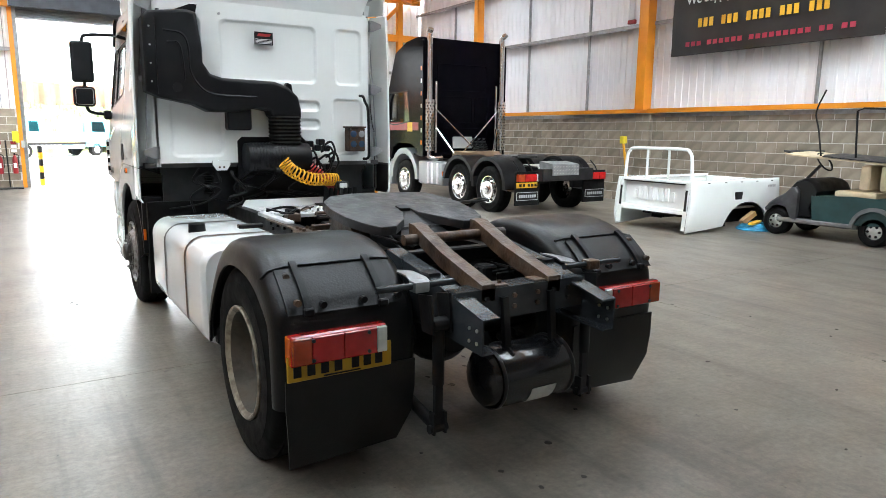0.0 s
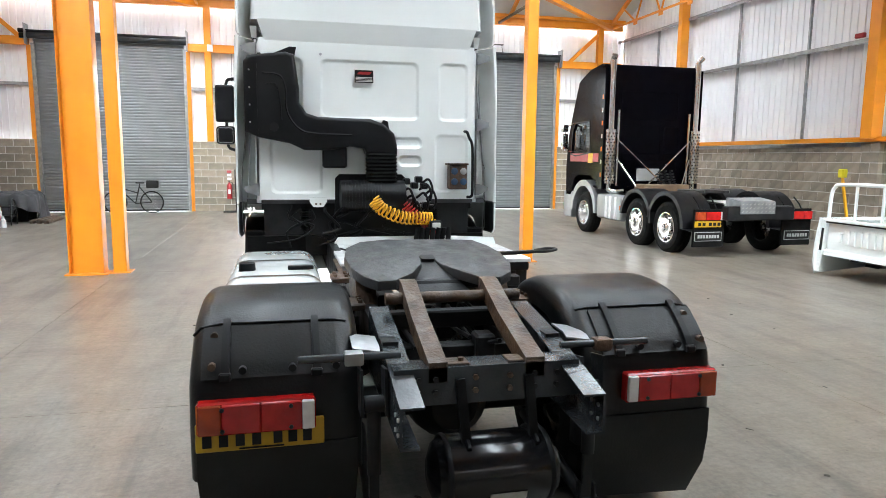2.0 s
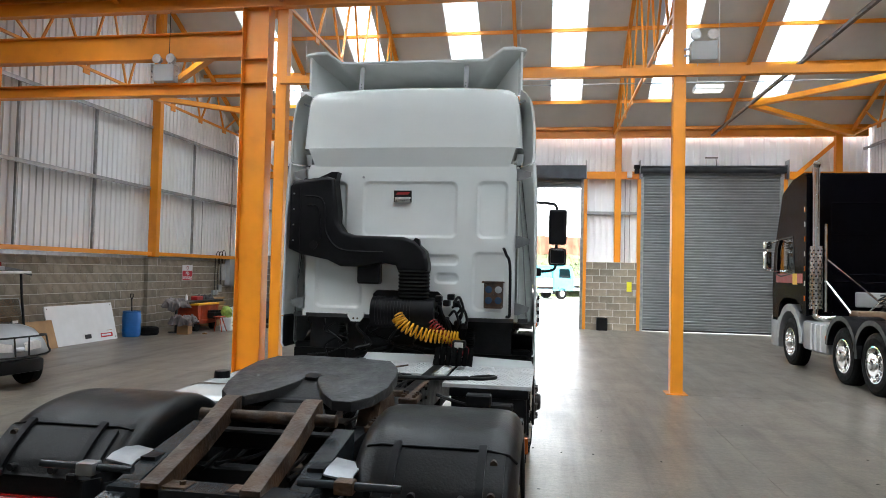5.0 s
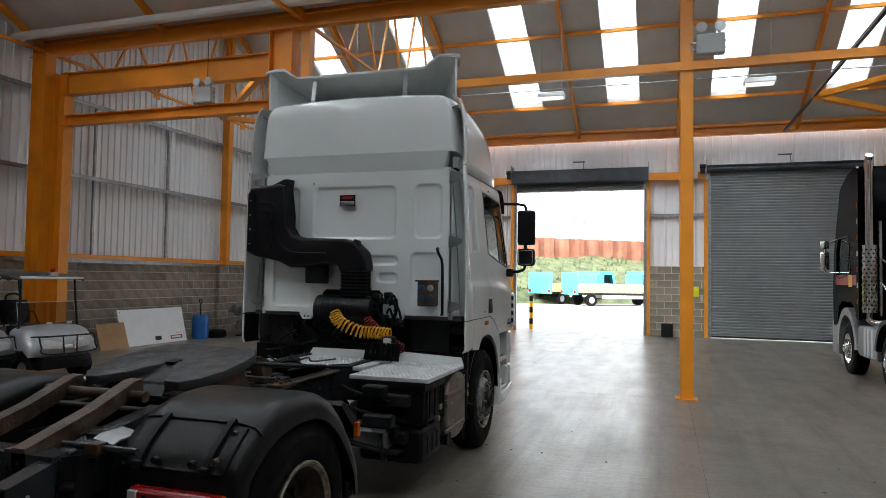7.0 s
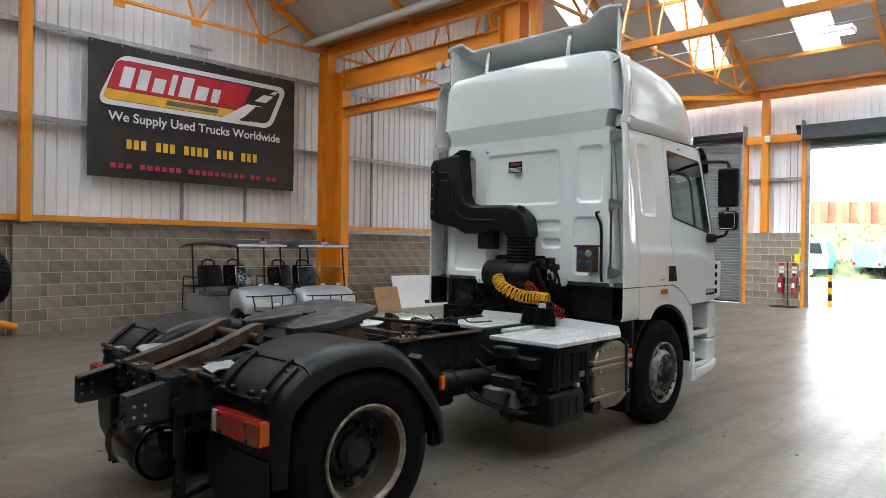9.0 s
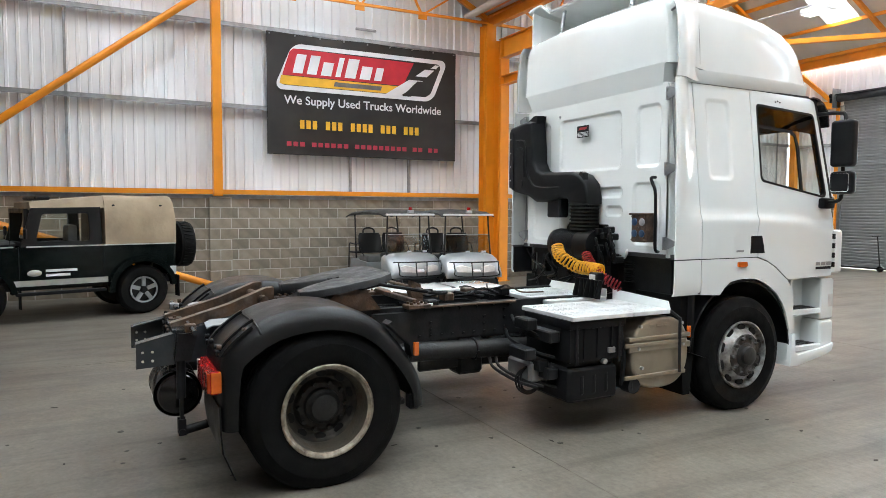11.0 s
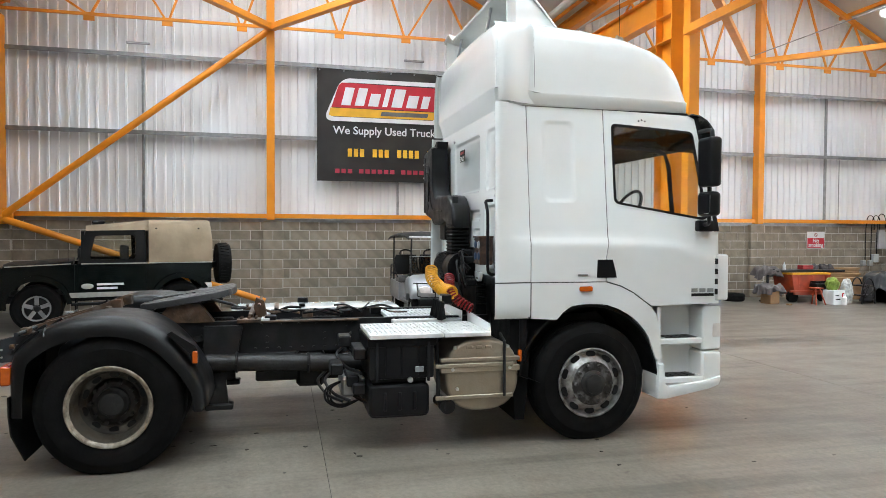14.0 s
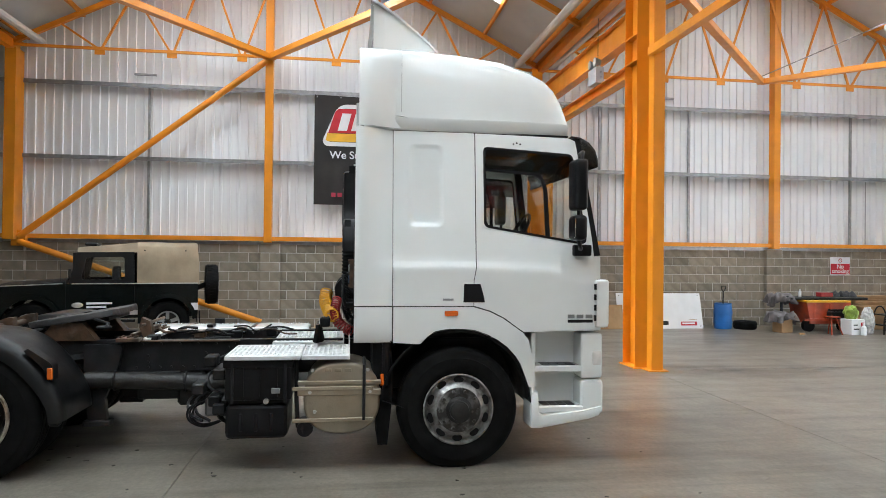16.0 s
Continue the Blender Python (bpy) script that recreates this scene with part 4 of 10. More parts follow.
for s in (1, -1):
    b = BM()
    prism(b, [(4.08, 1.0), (4.56, 1.0), (4.44, 1.16), (4.2, 1.16)], "x", *sorted((s * 0.33, s * 0.44)))
    part("pedestal", b, "rust", truck, "rusty fifth-wheel pedestal")
b = BM()
tube(b, [(0.42, 4.52, 1.2), (0.62, 4.72, 1.17), (0.85, 4.78, 1.17)], 0.014, 8)
tube(b, smooth_path([(0.85, 4.78, 1.17), (0.93, 4.74, 1.175), (1.02, 4.79, 1.18), (0.97, 4.85, 1.178), (0.86, 4.8, 1.172)], 5), 0.011, 8)
part("release_handle", b, "chassis", truck, "thin black pull handle")


GUARD = [(3.25, 0.45), (3.245, 0.72), (3.26, 0.87), (3.31, 0.95), (3.39, 1.02), (3.47, 1.075), (3.58, 1.122), (3.72, 1.15), (3.87, 1.158), (4.03, 1.142), (4.17, 1.092), (4.29, 1.008), (4.39, 0.9), (4.49, 0.76), (4.56, 0.61), (4.58, 0.46)]
for s in (1, -1):
    guard = new("mudguard")
    guard.parent = truck
    tagged(guard, "scuffed black plastic mudguard over the rear wheels")
    b = BM()
    pa = smooth_path([(0, y, z) for y, z in GUARD], 3)
    across = [(0.505, 0.15), (0.505, 0.085), (0.515, 0.045), (0.54, 0.016), (0.58, 0.002), (0.62, 0.0), (1.09, 0.0), (1.145, 0.004), (1.18, 0.018), (1.205, 0.045), (1.218, 0.08), (1.222, 0.105), (1.222, 0.14)]
    sections = []
    for k, q in enumerate(pa):
        d = (pa[min(k + 1, len(pa) - 1)] - pa[max(k - 1, 0)]).normalized()
        inward = Vector((0, d.z, -d.y))
        f = 1.0 - (0.35 * min(1.0, max(0.0, 1.1 - q.z) / 0.6))
        outer = [q + inward * (e * f) + Vector((s * x, 0, 0)) for x, e in across]
        inner = [q + inward * (max(e * f, 0.0) + (0.014 if 2 < j_ < 11 else 0.0)) + Vector((s * (x + (0.014 if j_ < 4 else (-0.014 if j_ > 8 else 0.0))), 0, 0)) for j_, (x, e) in enumerate(across)]
        sections.append(outer + inner[::-1])
    loft(b, sections)
    part("shell", b, "guard", guard, "scuffed black plastic shell, rounded at its edges", smooth=50)
    def on_guard(lift, y0=3.25, y1=3.46):
        """Points along the guard's rear slope, raised off its face."""
        out = []
        for k in range(1, len(pa) - 1):
            d = (pa[k + 1] - pa[k - 1]).normalized()
            if pa[k].z > 0.88 and y0 <= pa[k].y <= y1:
                out.append((pa[k].y - d.z * lift, pa[k].z + d.y * lift))
        return out

    b = BM()
    top, low = on_guard(0.014), on_guard(-0.004)
    lip = [(top[0][0] - 0.012, top[0][1] - 0.012)]
    sl = lip + top + low[::-1]
    loft(b, [[(s * x, y, z) for y, z in sl] for x in (0.615, 0.625, 1.15, 1.165)])
    part("access_panel", b, "guard", guard, "black lower guard panel", smooth=40)
    for x in (0.7, 1.07):
        b = BM()
        line = on_guard(0.03, 3.27, 3.5)
        under = on_guard(0.012, 3.27, 3.5)
        loft(b, [[(s * x + d, y, z) for y, z in line + under[::-1]] for d in (-0.016, 0.016)])
        sp0 = part("strap", b, "black", guard, "black rubber strap")
        b = BM()
        box(b, s * x - 0.024, line[0][0] - 0.014, line[0][1] - 0.03, s * x + 0.024, line[0][0] + 0.014, line[0][1] + 0.006, 0.006)
        part("strap_end", b, "black", sp0)
    for x, z in ((0.62, 0.93), (0.8, 0.93), (1.0, 0.93), (1.12, 0.95), (1.12, 1.04)):
        b = BM()
        y = 3.245 if z < 1 else 3.395
        cyl(b, (s * x, y - 0.008, z), (s * x, y + 0.02, z), 0.016, n=10)
        part("fixing", b, "rust" if z > 0.94 else "black", guard)
    b = BM()
    loft(b, [[(s * 0.53, 3.238, 0.6), (s * 1.19, 3.238, 0.6), (s * 1.19, 3.248, 0.6), (s * 0.53, 3.248, 0.6)],
             [(s * 0.53, 3.24, 0.46), (s * 1.19, 3.24, 0.46), (s * 1.19, 3.25, 0.46), (s * 0.53, 3.25, 0.46)],
             [(s * 0.54, 3.258, 0.32), (s * 1.18, 3.252, 0.32), (s * 1.18, 3.262, 0.32), (s * 0.54, 3.268, 0.32)],
             [(s * 0.58, 3.34, 0.15), (s * 1.15, 3.33, 0.13), (s * 1.15, 3.34, 0.13), (s * 0.58, 3.35, 0.15)]])
    part("mud_flap", b, "guard", guard, "black rubber mud flap, curled at its foot")
    # lamps
    lamp = new("tail_lamp")
    lamp.parent, lamp.matrix_basis = truck, pose(0, 0.055, -0.028)
    tagged(lamp, "red and amber rear lamp cluster with four screws")
    b = BM()
    box(b, *sorted((s * 0.71, s * 1.18))[:1], 3.135, 0.705, *sorted((s * 0.71, s * 1.18))[1:], 3.19, 0.845, 0.008)
    part("housing", b, "red_lens", lamp, "red plastic housing")
    for name, a, c, mt in (("reverse_lens", 0.715, 0.765, "clear_lens"), ("stop_lens", 0.767, 0.93, "red_lens"), ("tail_lens", 0.932, 1.083, "red_lens"), ("turn_lens", 1.085, 1.175, "lamp_amber")):
        b = BM()
        x0, x1 = sorted((s * a, s * c))
        box(b, x0, 3.118, 0.714, x1, 3.14, 0.836, 0.004)
        part(name, b, mt, lamp)
    b = BM()
    x0, x1 = sorted((s * 1.13, s * 1.183))
    box(b, x0, 3.14, 0.712, x1, 3.2, 0.838, 0.004)
    part("side_lens", b, "amber_lens", lamp)
    for x in (0.81, 1.08):
        for z in (0.73, 0.82):
            b = BM()
            cyl(b, (s * x, 3.112, z), (s * x, 3.13, z), 0.009, n=8)
            part("screw", b, "ink", lamp)
    # side markers
    if s > 0:
        b = BM()
        box(b, 1.205, 4.48, 0.8, 1.235, 4.515, 0.89, 0.004)
        part("side_marker", b, "amber_lens", truck, "small amber side marker")
        b = BM()
        prism(b, [(4.3, 1.02), (4.33, 1.04), (4.49, 0.93), (4.51, 0.9), (4.51, 0.79), (4.475, 0.79), (4.46, 0.87)], "x", 1.1, 1.21)
        part("marker_bracket", b, "guard", guard, "black bracket on the front slope")
    b = BM()
    tube(b, [(s * 0.56, 3.465, 1.066), (s * 0.62, 3.465, 1.076), (s * 1.1, 3.465, 1.076), (s * 1.18, 3.47, 1.06), (s * 1.213, 3.48, 1.025)], 0.007, 8)
    part("seam_ridge", b, "guard", guard)
    b = BM()
    box(b, *sorted((s * 1.1, s * 1.18))[:1], 4.47, 0.42, *sorted((s * 1.1, s * 1.18))[1:], 4.55, 0.54, 0.015)
    part("guard_bracket", b, "black", truck)
# number plate below the lamp, its writing as plain bars
b = BM()
box(b, -1.19, 3.155, 0.63, -0.675, 3.168, 0.75, 0.004)
np_ = part("number_plate", b, "yellow_plate", truck, "yellow number plate", at=pose(0, 0.055, -0.028))
for i, x in enumerate((-1.145, -1.08, -1.015, -0.95, -0.865, -0.805, -0.745)):
    b = BM()
    box(b, x - 0.018, 3.149, 0.652, x + 0.018, 3.157, 0.72)
    part("character_bar", b, "ink", np_, smooth=None)
b = BM()
box(b, -1.02, 3.15, 0.637, -0.84, 3.157, 0.643)
part("maker_bar", b, "ink", np_, smooth=None)

# decks of white chequer plate


def chequer(x0, y0, x1, y1, z, name="deck_plate"):
    b = BM()
    box(b, x0, y0, z - 0.035, x1, y1, z, 0.004)
    deck = part(name, b, "plate", truck, "white painted chequer-plate step")
    b = BM()
    i = 0
    y = y0 + 0.03
    while y < y1 - 0.02:
        x = x0 + 0.03 + (0.02 if i % 2 else 0)
        while x < x1 - 0.02:
            d = 1 if (i + int(x * 40)) % 2 else -1
            bar(b, (x - 0.011, y - 0.011 * d, z + 0.001), (x + 0.011, y + 0.011 * d, z + 0.001), 0.007, 0.004)
            x += 0.04
        y += 0.04
        i += 1
    tagged(part("chequer_pattern", b, "plate", deck, smooth=None), kind="stuff")
    return deck


chequer(0.53, 5.8, 1.225, 6.4, 0.965)
chequer(0.53, 6.408, 1.225, 6.8, 0.965)
chequer(-0.38, 6.1, 0.5, 6.75, 0.985)
b = BM()
prism(b, [(0.53, 0.965), (1.225, 0.965), (1.2, 1.03), (0.53, 1.06)], "y", 6.79, 6.8)
prism(b, [(-0.38, 0.985), (0.5, 0.985), (0.5, 1.06), (-0.33, 1.06)], "y", 6.74, 6.75)
part("deck_upstand", b, "white", truck)
b = BM()
box(b, -0.42, 4.95, 0.99, 0.42, 5.02, 1.02, 0.004)
box(b, -0.42, 5.4, 0.99, -0.35, 6.1, 1.02, 0.004)
part("white_strip", b, "plate", truck)

# battery box and silencer
b = BM()
box(b, 0.6, 5.8, 0.6, 1.19, 6.33, 0.925, 0.02, 2)
bat = part("battery_box", b, "black", truck, "black plastic battery box")
for y in (5.93, 6.06, 6.2):
    b = BM()
    box(b, 1.185, y, 0.63, 1.2, y + 0.02, 0.9)
    part("rib", b, "black", bat)
b = BM()
box(b, 0.585, 5.785, 0.86, 1.205, 6.345, 0.935, 0.02, 2)
part("lid", b, "black", bat, "black ribbed lid")
for y in (5.86, 6.28):
    b = BM()
    box(b, 1.19, y - 0.012, 0.58, 1.207, y + 0.012, 0.9, 0.003)
    part("strap", b, "chassis", bat)
b = BM()
box(b, 1.185, 6.17, 0.655, 1.205, 6.24, 0.7, 0.004)
part("latch", b, "galv", bat, "small metal latch")
b = BM()
box(b, 0.62, 5.8, 0.28, 1.18, 6.3, 0.56, 0.06, 3)
for y in (5.93, 6.05, 6.17):
    box(b, 1.16, y - 0.02, 0.34, 1.188, y + 0.02, 0.5, 0.012)
part("lower_tank", b, "black", truck, "black moulded tank below the battery box")
# dark backing added to black out the lit gap above the tank
b = BM()
box(b, 0.64, 5.83, 0.5, 1.12, 6.28, 0.62)
part("tank_bracket", b, "chassis", truck, smooth=None)
b = BM()
cyl(b, (1.17, 6.13, 0.595), (1.215, 6.13, 0.595), 0.022, n=10)
part("drain_cap", b, "alu", truck)
b = BM()
box(b, 0.62, 5.6, 0.42, 0.95, 5.8, 0.58, 0.02)
part("air_dryer", b, "galv", truck, "dull metal air dryer")
for k in range(3):
    b = BM()
    tube(b, smooth_path([(0.9, 5.62, 0.55), (0.95, 5.52 - 0.02 * k, 0.5), (0.97, 5.52 - 0.02 * k, 0.4), (0.95, 5.6, 0.36 - 0.01 * k), (0.9, 5.75, 0.38)], 6), 0.009, 6)
    part("hose_loop", b, "black", truck)
b = BM()
sil = [(6.74 + 0.315 * math.copysign(abs(math.cos(q)) ** 0.8, math.cos(q)), 0.605 + 0.298 * math.copysign(abs(math.sin(q)) ** 0.8, math.sin(q))) for q in (2 * math.pi * k / 32 for k in range(32))]
top = prism(b, sil, "x", 0.7, 1.19)
bmesh.ops.bevel(b, geom=[e for e in b.edges if all(v in set(top) for v in e.verts)], offset=0.03, segments=3, affect="EDGES", profile=0.5)
sl_ = part("silencer", b, "heatshield", truck, "stained steel exhaust silencer")
for z, d in ((0.735, 0.035), (0.655, 0.05)):
    b = BM()
    box(b, 1.15, 6.38, z - d / 2, 1.205, 7.06, z + d / 2, 0.006)
    part("band", b, "heatshield", sl_)
for y, z in ((6.5, 0.84), (6.95, 0.84), (6.48, 0.66), (6.97, 0.66), (6.52, 0.5)):
    b = BM()
    cyl(b, (1.19, y, z), (1.215, y, z), 0.014, n=8)
    part("bolt", b, "alu", sl_)
for k in range(3):
    b = BM()
    box(b, 1.188, 6.6 + k * 0.08, 0.825, 1.196, 6.655 + k * 0.08, 0.85, 0.003)
    part("embossed_bar", b, "heatshield", sl_)
b = BM()
tube(b, [(1.1, 6.36, 0.93), (1.16, 6.37, 0.6), (1.12, 6.38, 0.36)], 0.018, 8)
cyl(b, (0.95, 6.42, 0.36), (1.2, 6.46, 0.36), 0.05, n=16)
part("tail_pipe", b, "chassis", truck)

# coupling clutter behind the fifth wheel
b = BM()
prism(b, [(4.92, 1.0), (5.0, 1.0), (4.97, 1.16), (4.9, 1.19), (4.88, 1.1)], "x", 0.2, 0.29)
part("lever_bracket", b, "rust", truck, "rusty upright lever bracket")
b = BM()
cyl(b, (-0.36, 4.93, 1.13), (0.4, 4.93, 1.13), 0.014, n=10)
part("lever_shaft", b, "rust", truck)
b = BM()
box(b, -0.42, 4.84, 1.02, 0.42, 4.88, 1.06, 0.005)
part("angle_strip", b, "rust", truck, "rusty cross strip")
random.seed(21)
for i in range(14):
    x, y = random.uniform(-0.38, 0.36), random.uniform(4.9, 6.0)
    b = BM()
    if i % 3:
        pts = [(x + random.uniform(-0.12, 0.12), y + k * 0.12, 1.01 + random.uniform(-0.02, 0.05)) for k in range(4)]
        tube(b, smooth_path(pts, 5), random.choice((0.008, 0.011, 0.014)), 6)
    else:
        box(b, x - 0.05, y, 0.97, x + 0.06, y + 0.1, 1.04, 0.008)
    part("frame_fitting", b, "rust" if i % 4 == 0 else "black", truck)
random.seed(5)
for i in range(12):
    # pipes, brackets and boxes between the rail and the battery box
    y, z = random.uniform(5.5, 5.8), random.uniform(0.45, 0.92)
    b = BM()
    if i % 2:
        tube(b, smooth_path([(0.5, y, z), (0.7, y - 0.08, z - 0.04), (0.95, y - 0.02, z - 0.1), (1.05, y + 0.1, z - 0.14)], 5), 0.013, 6)
    else:
        box(b, random.uniform(0.55, 0.8), y, z - 0.05, random.uniform(0.9, 1.1), y + 0.1, z + 0.04, 0.01)
    part("pipe_bracket", b, "chassis", truck)

# bands and guard rails round the silencer
for z in (0.69, 0.43):
    b = BM()
    box(b, 1.19, 6.34, z - 0.016, 1.212, 7.0, z + 0.016, 0.004)
    part("rail", b, "heatshield", sl_)
b = BM()
tube(b, [(1.1, 6.92, 0.93), (1.215, 6.92, 0.88), (1.22, 6.92, 0.43)], 0.013, 8)
part("upright", b, "chassis", sl_)
b = BM()
cyl(b, (1.1, 6.44, 0.36), (1.205, 6.44, 0.36), 0.062, n=20)
part("outlet", b, "ink", sl_)
# cast brackets with a round eye, and bolts along the rails
bolt_bm = BM()
cyl(bolt_bm, (-0.012, 0, 0), (0.012, 0, 0), 0.013, n=6)
bolt_mesh = mesh("bolt", bolt_bm, "chassis")
for s in (1, -1):
    b = BM()
    eye = [(4.6 + 0.05 * math.cos(2 * math.pi * k / 14), 0.62 + 0.05 * math.sin(2 * math.pi * k / 14)) for k in range(14)]
    prism(b, [(4.52, 0.3), (4.68, 0.3), (4.66, 0.5), (4.76, 0.75), (4.8, 0.97), (4.48, 0.97), (4.48, 0.75), (4.5, 0.5)], "x", *sorted((s * 0.44, s * 0.5)), holes=[eye])
    box(b, *sorted((s * 0.42, s * 0.54))[:1], 4.49, 0.26, *sorted((s * 0.42, s * 0.54))[1:], 4.72, 0.31, 0.01)
    part("hanger_bracket", b, "chassis", truck, "cast black bracket with a round eye", smooth=None)
    b = BM()
    cyl(b, (s * 0.3, 4.5, 0.6), (s * 0.28, 6.2, 0.62), 0.065, n=16)
    part("torque_rod", b, mat("gloss_black_pipe", (0.01, 0.01, 0.011), 0.25, vary=0.2), truck, "glossy black pipe below the rail")
    # dark boxes added below the rail to block light under the truck
    b = BM()
    box(b, *sorted((s * 0.36, s * 0.4))[:1], 4.9, 0.46, *sorted((s * 0.36, s * 0.4))[1:], 6.0, 0.56, 0.015)
    box(b, *sorted((s * 0.2, s * 0.42))[:1], 5.25, 0.4, *sorted((s * 0.2, s * 0.42))[1:], 5.5, 0.72, 0.03)
    part("underslung_bracket", b, "chassis", truck)
    spots = [(4.9 + 0.1 * k, 0.755) for k in range(9)] + [(4.95 + 0.16 * k, 0.965) for k in range(6)] + [(5.0, 0.8), (5.0, 0.86), (5.5, 0.82), (5.5, 0.88), (5.7, 0.78), (5.7, 0.86), (5.7, 0.93)]
    for y, z in spots:
        ob = bpy.data.objects.new("bolt", bolt_mesh)
        scene.collection.objects.link(ob)
        ob.parent, ob.location = truck, (s * 0.42, y, z)
    b = BM()
    box(b, *sorted((s * 0.415, s * 0.45))[:1], 4.86, 0.985, *sorted((s * 0.415, s * 0.45))[1:], 5.8, 1.0, 0.003)
    part("rail_flange", b, "rust", truck)

# fuel tank
b = BM()
prof = rounded(-1.225, 0.36, -0.56, 1.0, 0.13, 6)
ends = [(4.62, 0.92), (4.64, 0.97), (4.69, 1.0), (6.3, 1.0), (6.34, 0.98), (6.36, 0.94)]
cx, cz = -0.89, 0.68
loft(b, [[(cx + (x - cx) * k, y, cz + (z - cz) * k) for x, z in prof] for y, k in ends])
ft = part("fuel_tank", b, "white", truck, "white painted fuel tank with dark straps")
for y in (5.05, 5.75):
    b = BM()
    ring = [(cx + (x - cx) * 1.012, cz + (z - cz) * 1.012) for x, z in prof]
    loft(b, [[(x, y, z) for x, z in ring], [(x, y + 0.045, z) for x, z in ring]], closed_ends=False)
    part("tank_strap", b, "black" if y > 5.5 else "rust", ft)
b = BM()
cyl(b, (-1.08, 5.35, 0.98), (-1.08, 5.35, 1.05), 0.06, 0.055, 20)
part("filler_cap", b, "black", ft, "black filler cap")
b = BM()
box(b, -0.8, 5.3, 1.0, -0.62, 5.36, 1.03, 0.006)
part("sender", b, "black", ft)

# ---- its cab ----


def side_x(z, y=7.5):
    """Half width of the cab's side: full below the waist, drawn in over a soft crease that falls towards the front."""
    waist = 1.715 - 0.035 * max(0.0, y - 7.9) - 0.32 * max(0.0, y - 8.5)
    f = min(1.0, max(0.0, (z - waist + 0.05) / 0.1))
    lean = 1.192 - 0.125 * (z - 1.77) / 1.1 - 0.35 * max(0.0, z - 2.8) ** 1.5
    low = 1.22 - 0.02 * max(0.0, 1.3 - z)
    return low + (min(lean, low) - low) * f * f * (3 - 2 * f)


ARCH = [(7.385, 1.05), (7.44, 1.11), (7.506, 1.156), (7.59, 1.172), (7.675, 1.177), (7.76, 1.174), (7.845, 1.165), (7.95, 1.13), (8.04, 1.084), (8.13, 1.02), (8.205, 0.94), (8.25, 0.87), (8.28, 0.795), (8.325, 0.675)]
WIN_BASE = [(7.928, 2.745), (7.928, 2.04), (8.8, 1.9), (8.845, 1.93), (8.735, 2.7)]


def soften(poly, d, n=4):
    """The outline with its corners rounded over the distance d."""
    out = []
    for i, p in enumerate(poly):
        a, p, c = Vector(poly[i - 1]), Vector(p), Vector(poly[(i + 1) % len(poly)])
        u, v = p + (a - p).normalized() * min(d, (a - p).length * 0.45), p + (c - p).normalized() * min(d, (c - p).length * 0.45)
        out += [tuple(u.lerp(p, k / n).lerp(p.lerp(v, k / n), k / n)) for k in range(n + 1)]
    return out


def skin(name, poly, s, mt, parent, thick=0.02, holes=(), off=0.0, label="", bevel=0.0):
    """A panel of the cab's side that follows its lean."""
    b = BM()
    prism(b, poly, "x", 0.0, 1.0, holes)
    lo, hi = min(p[1] for p in poly), max(p[1] for p in poly)
    if hi - lo > 0.25:
        cuts = [lo + k * 0.11 for k in range(1, int((hi - lo) / 0.11) + 1)] + [1.47 + 0.022 * k for k in range(14)] + [2.82]
        for z in sorted(c for c in cuts if lo + 0.01 < c < hi - 0.01):
            bmesh.ops.bisect_plane(b, geom=b.verts[:] + b.edges[:] + b.faces[:], plane_co=(0, 0, z), plane_no=(0, 0, 1))
        left, right = min(p[0] for p in poly), max(p[0] for p in poly)
        for k in range(1, int((right - left) / 0.15) + 1):
            bmesh.ops.bisect_plane(b, geom=b.verts[:] + b.edges[:] + b.faces[:], plane_co=(0, left + k * 0.15, 0), plane_no=(0, 1, 0))
    for v in b.verts:
        v.co.x = s * (side_x(v.co.z, v.co.y) + off - (thick if v.co.x > 0.5 else 0.0))
    return part(name, b, mt, parent, label, smooth=30)


def pressed_pan(name, loop, place, parent, depth=0.016, edge=0.035, mt="white"):
    """A pressed field: its soft edge falls from the panel's face to a flat bottom. place(a, b, d) gives the point d below the face."""
    ca, cb = (sum(p[i] for p in loop) / len(loop) for i in (0, 1))
    ra, rb = (max(abs(p[i] - c) for p in loop) for i, c in ((0, ca), (1, cb)))
    b = BM()
    rings = []
    for f in (0.0, 0.25, 0.5, 0.75, 1.0):
        ka, kb = 1 - edge * f / ra, 1 - edge * f / rb
        d = depth * f * f * (3 - 2 * f)
        rings.append([b.verts.new(place(ca + (u - ca) * ka, cb + (v - cb) * kb, d)) for u, v in loop])
    n = len(loop)
    for r0, r1 in zip(rings, rings[1:]):
        for i in range(n):
            b.faces.new((r0[i], r0[(i + 1) % n], r1[(i + 1) % n], r1[i]))
    b.faces.new(rings[-1])
    return part(name, b, mt, parent, smooth=60)


WIN = soften(WIN_BASE, 0.05)
WING = [(0.0, 7.143), (0.12, 7.09), (0.45, 7.02), (0.75, 6.96), (0.92, 6.91), (1.0, 6.87), (0.97, 6.845), (0.85, 6.83)]
ROOF_WING = [(0.0, 7.215), (0.06, 7.17), (0.3, 7.1), (0.62, 7.03), (0.88, 6.97), (1.0, 6.92), (1.0, 6.88), (0.9, 6.855)]


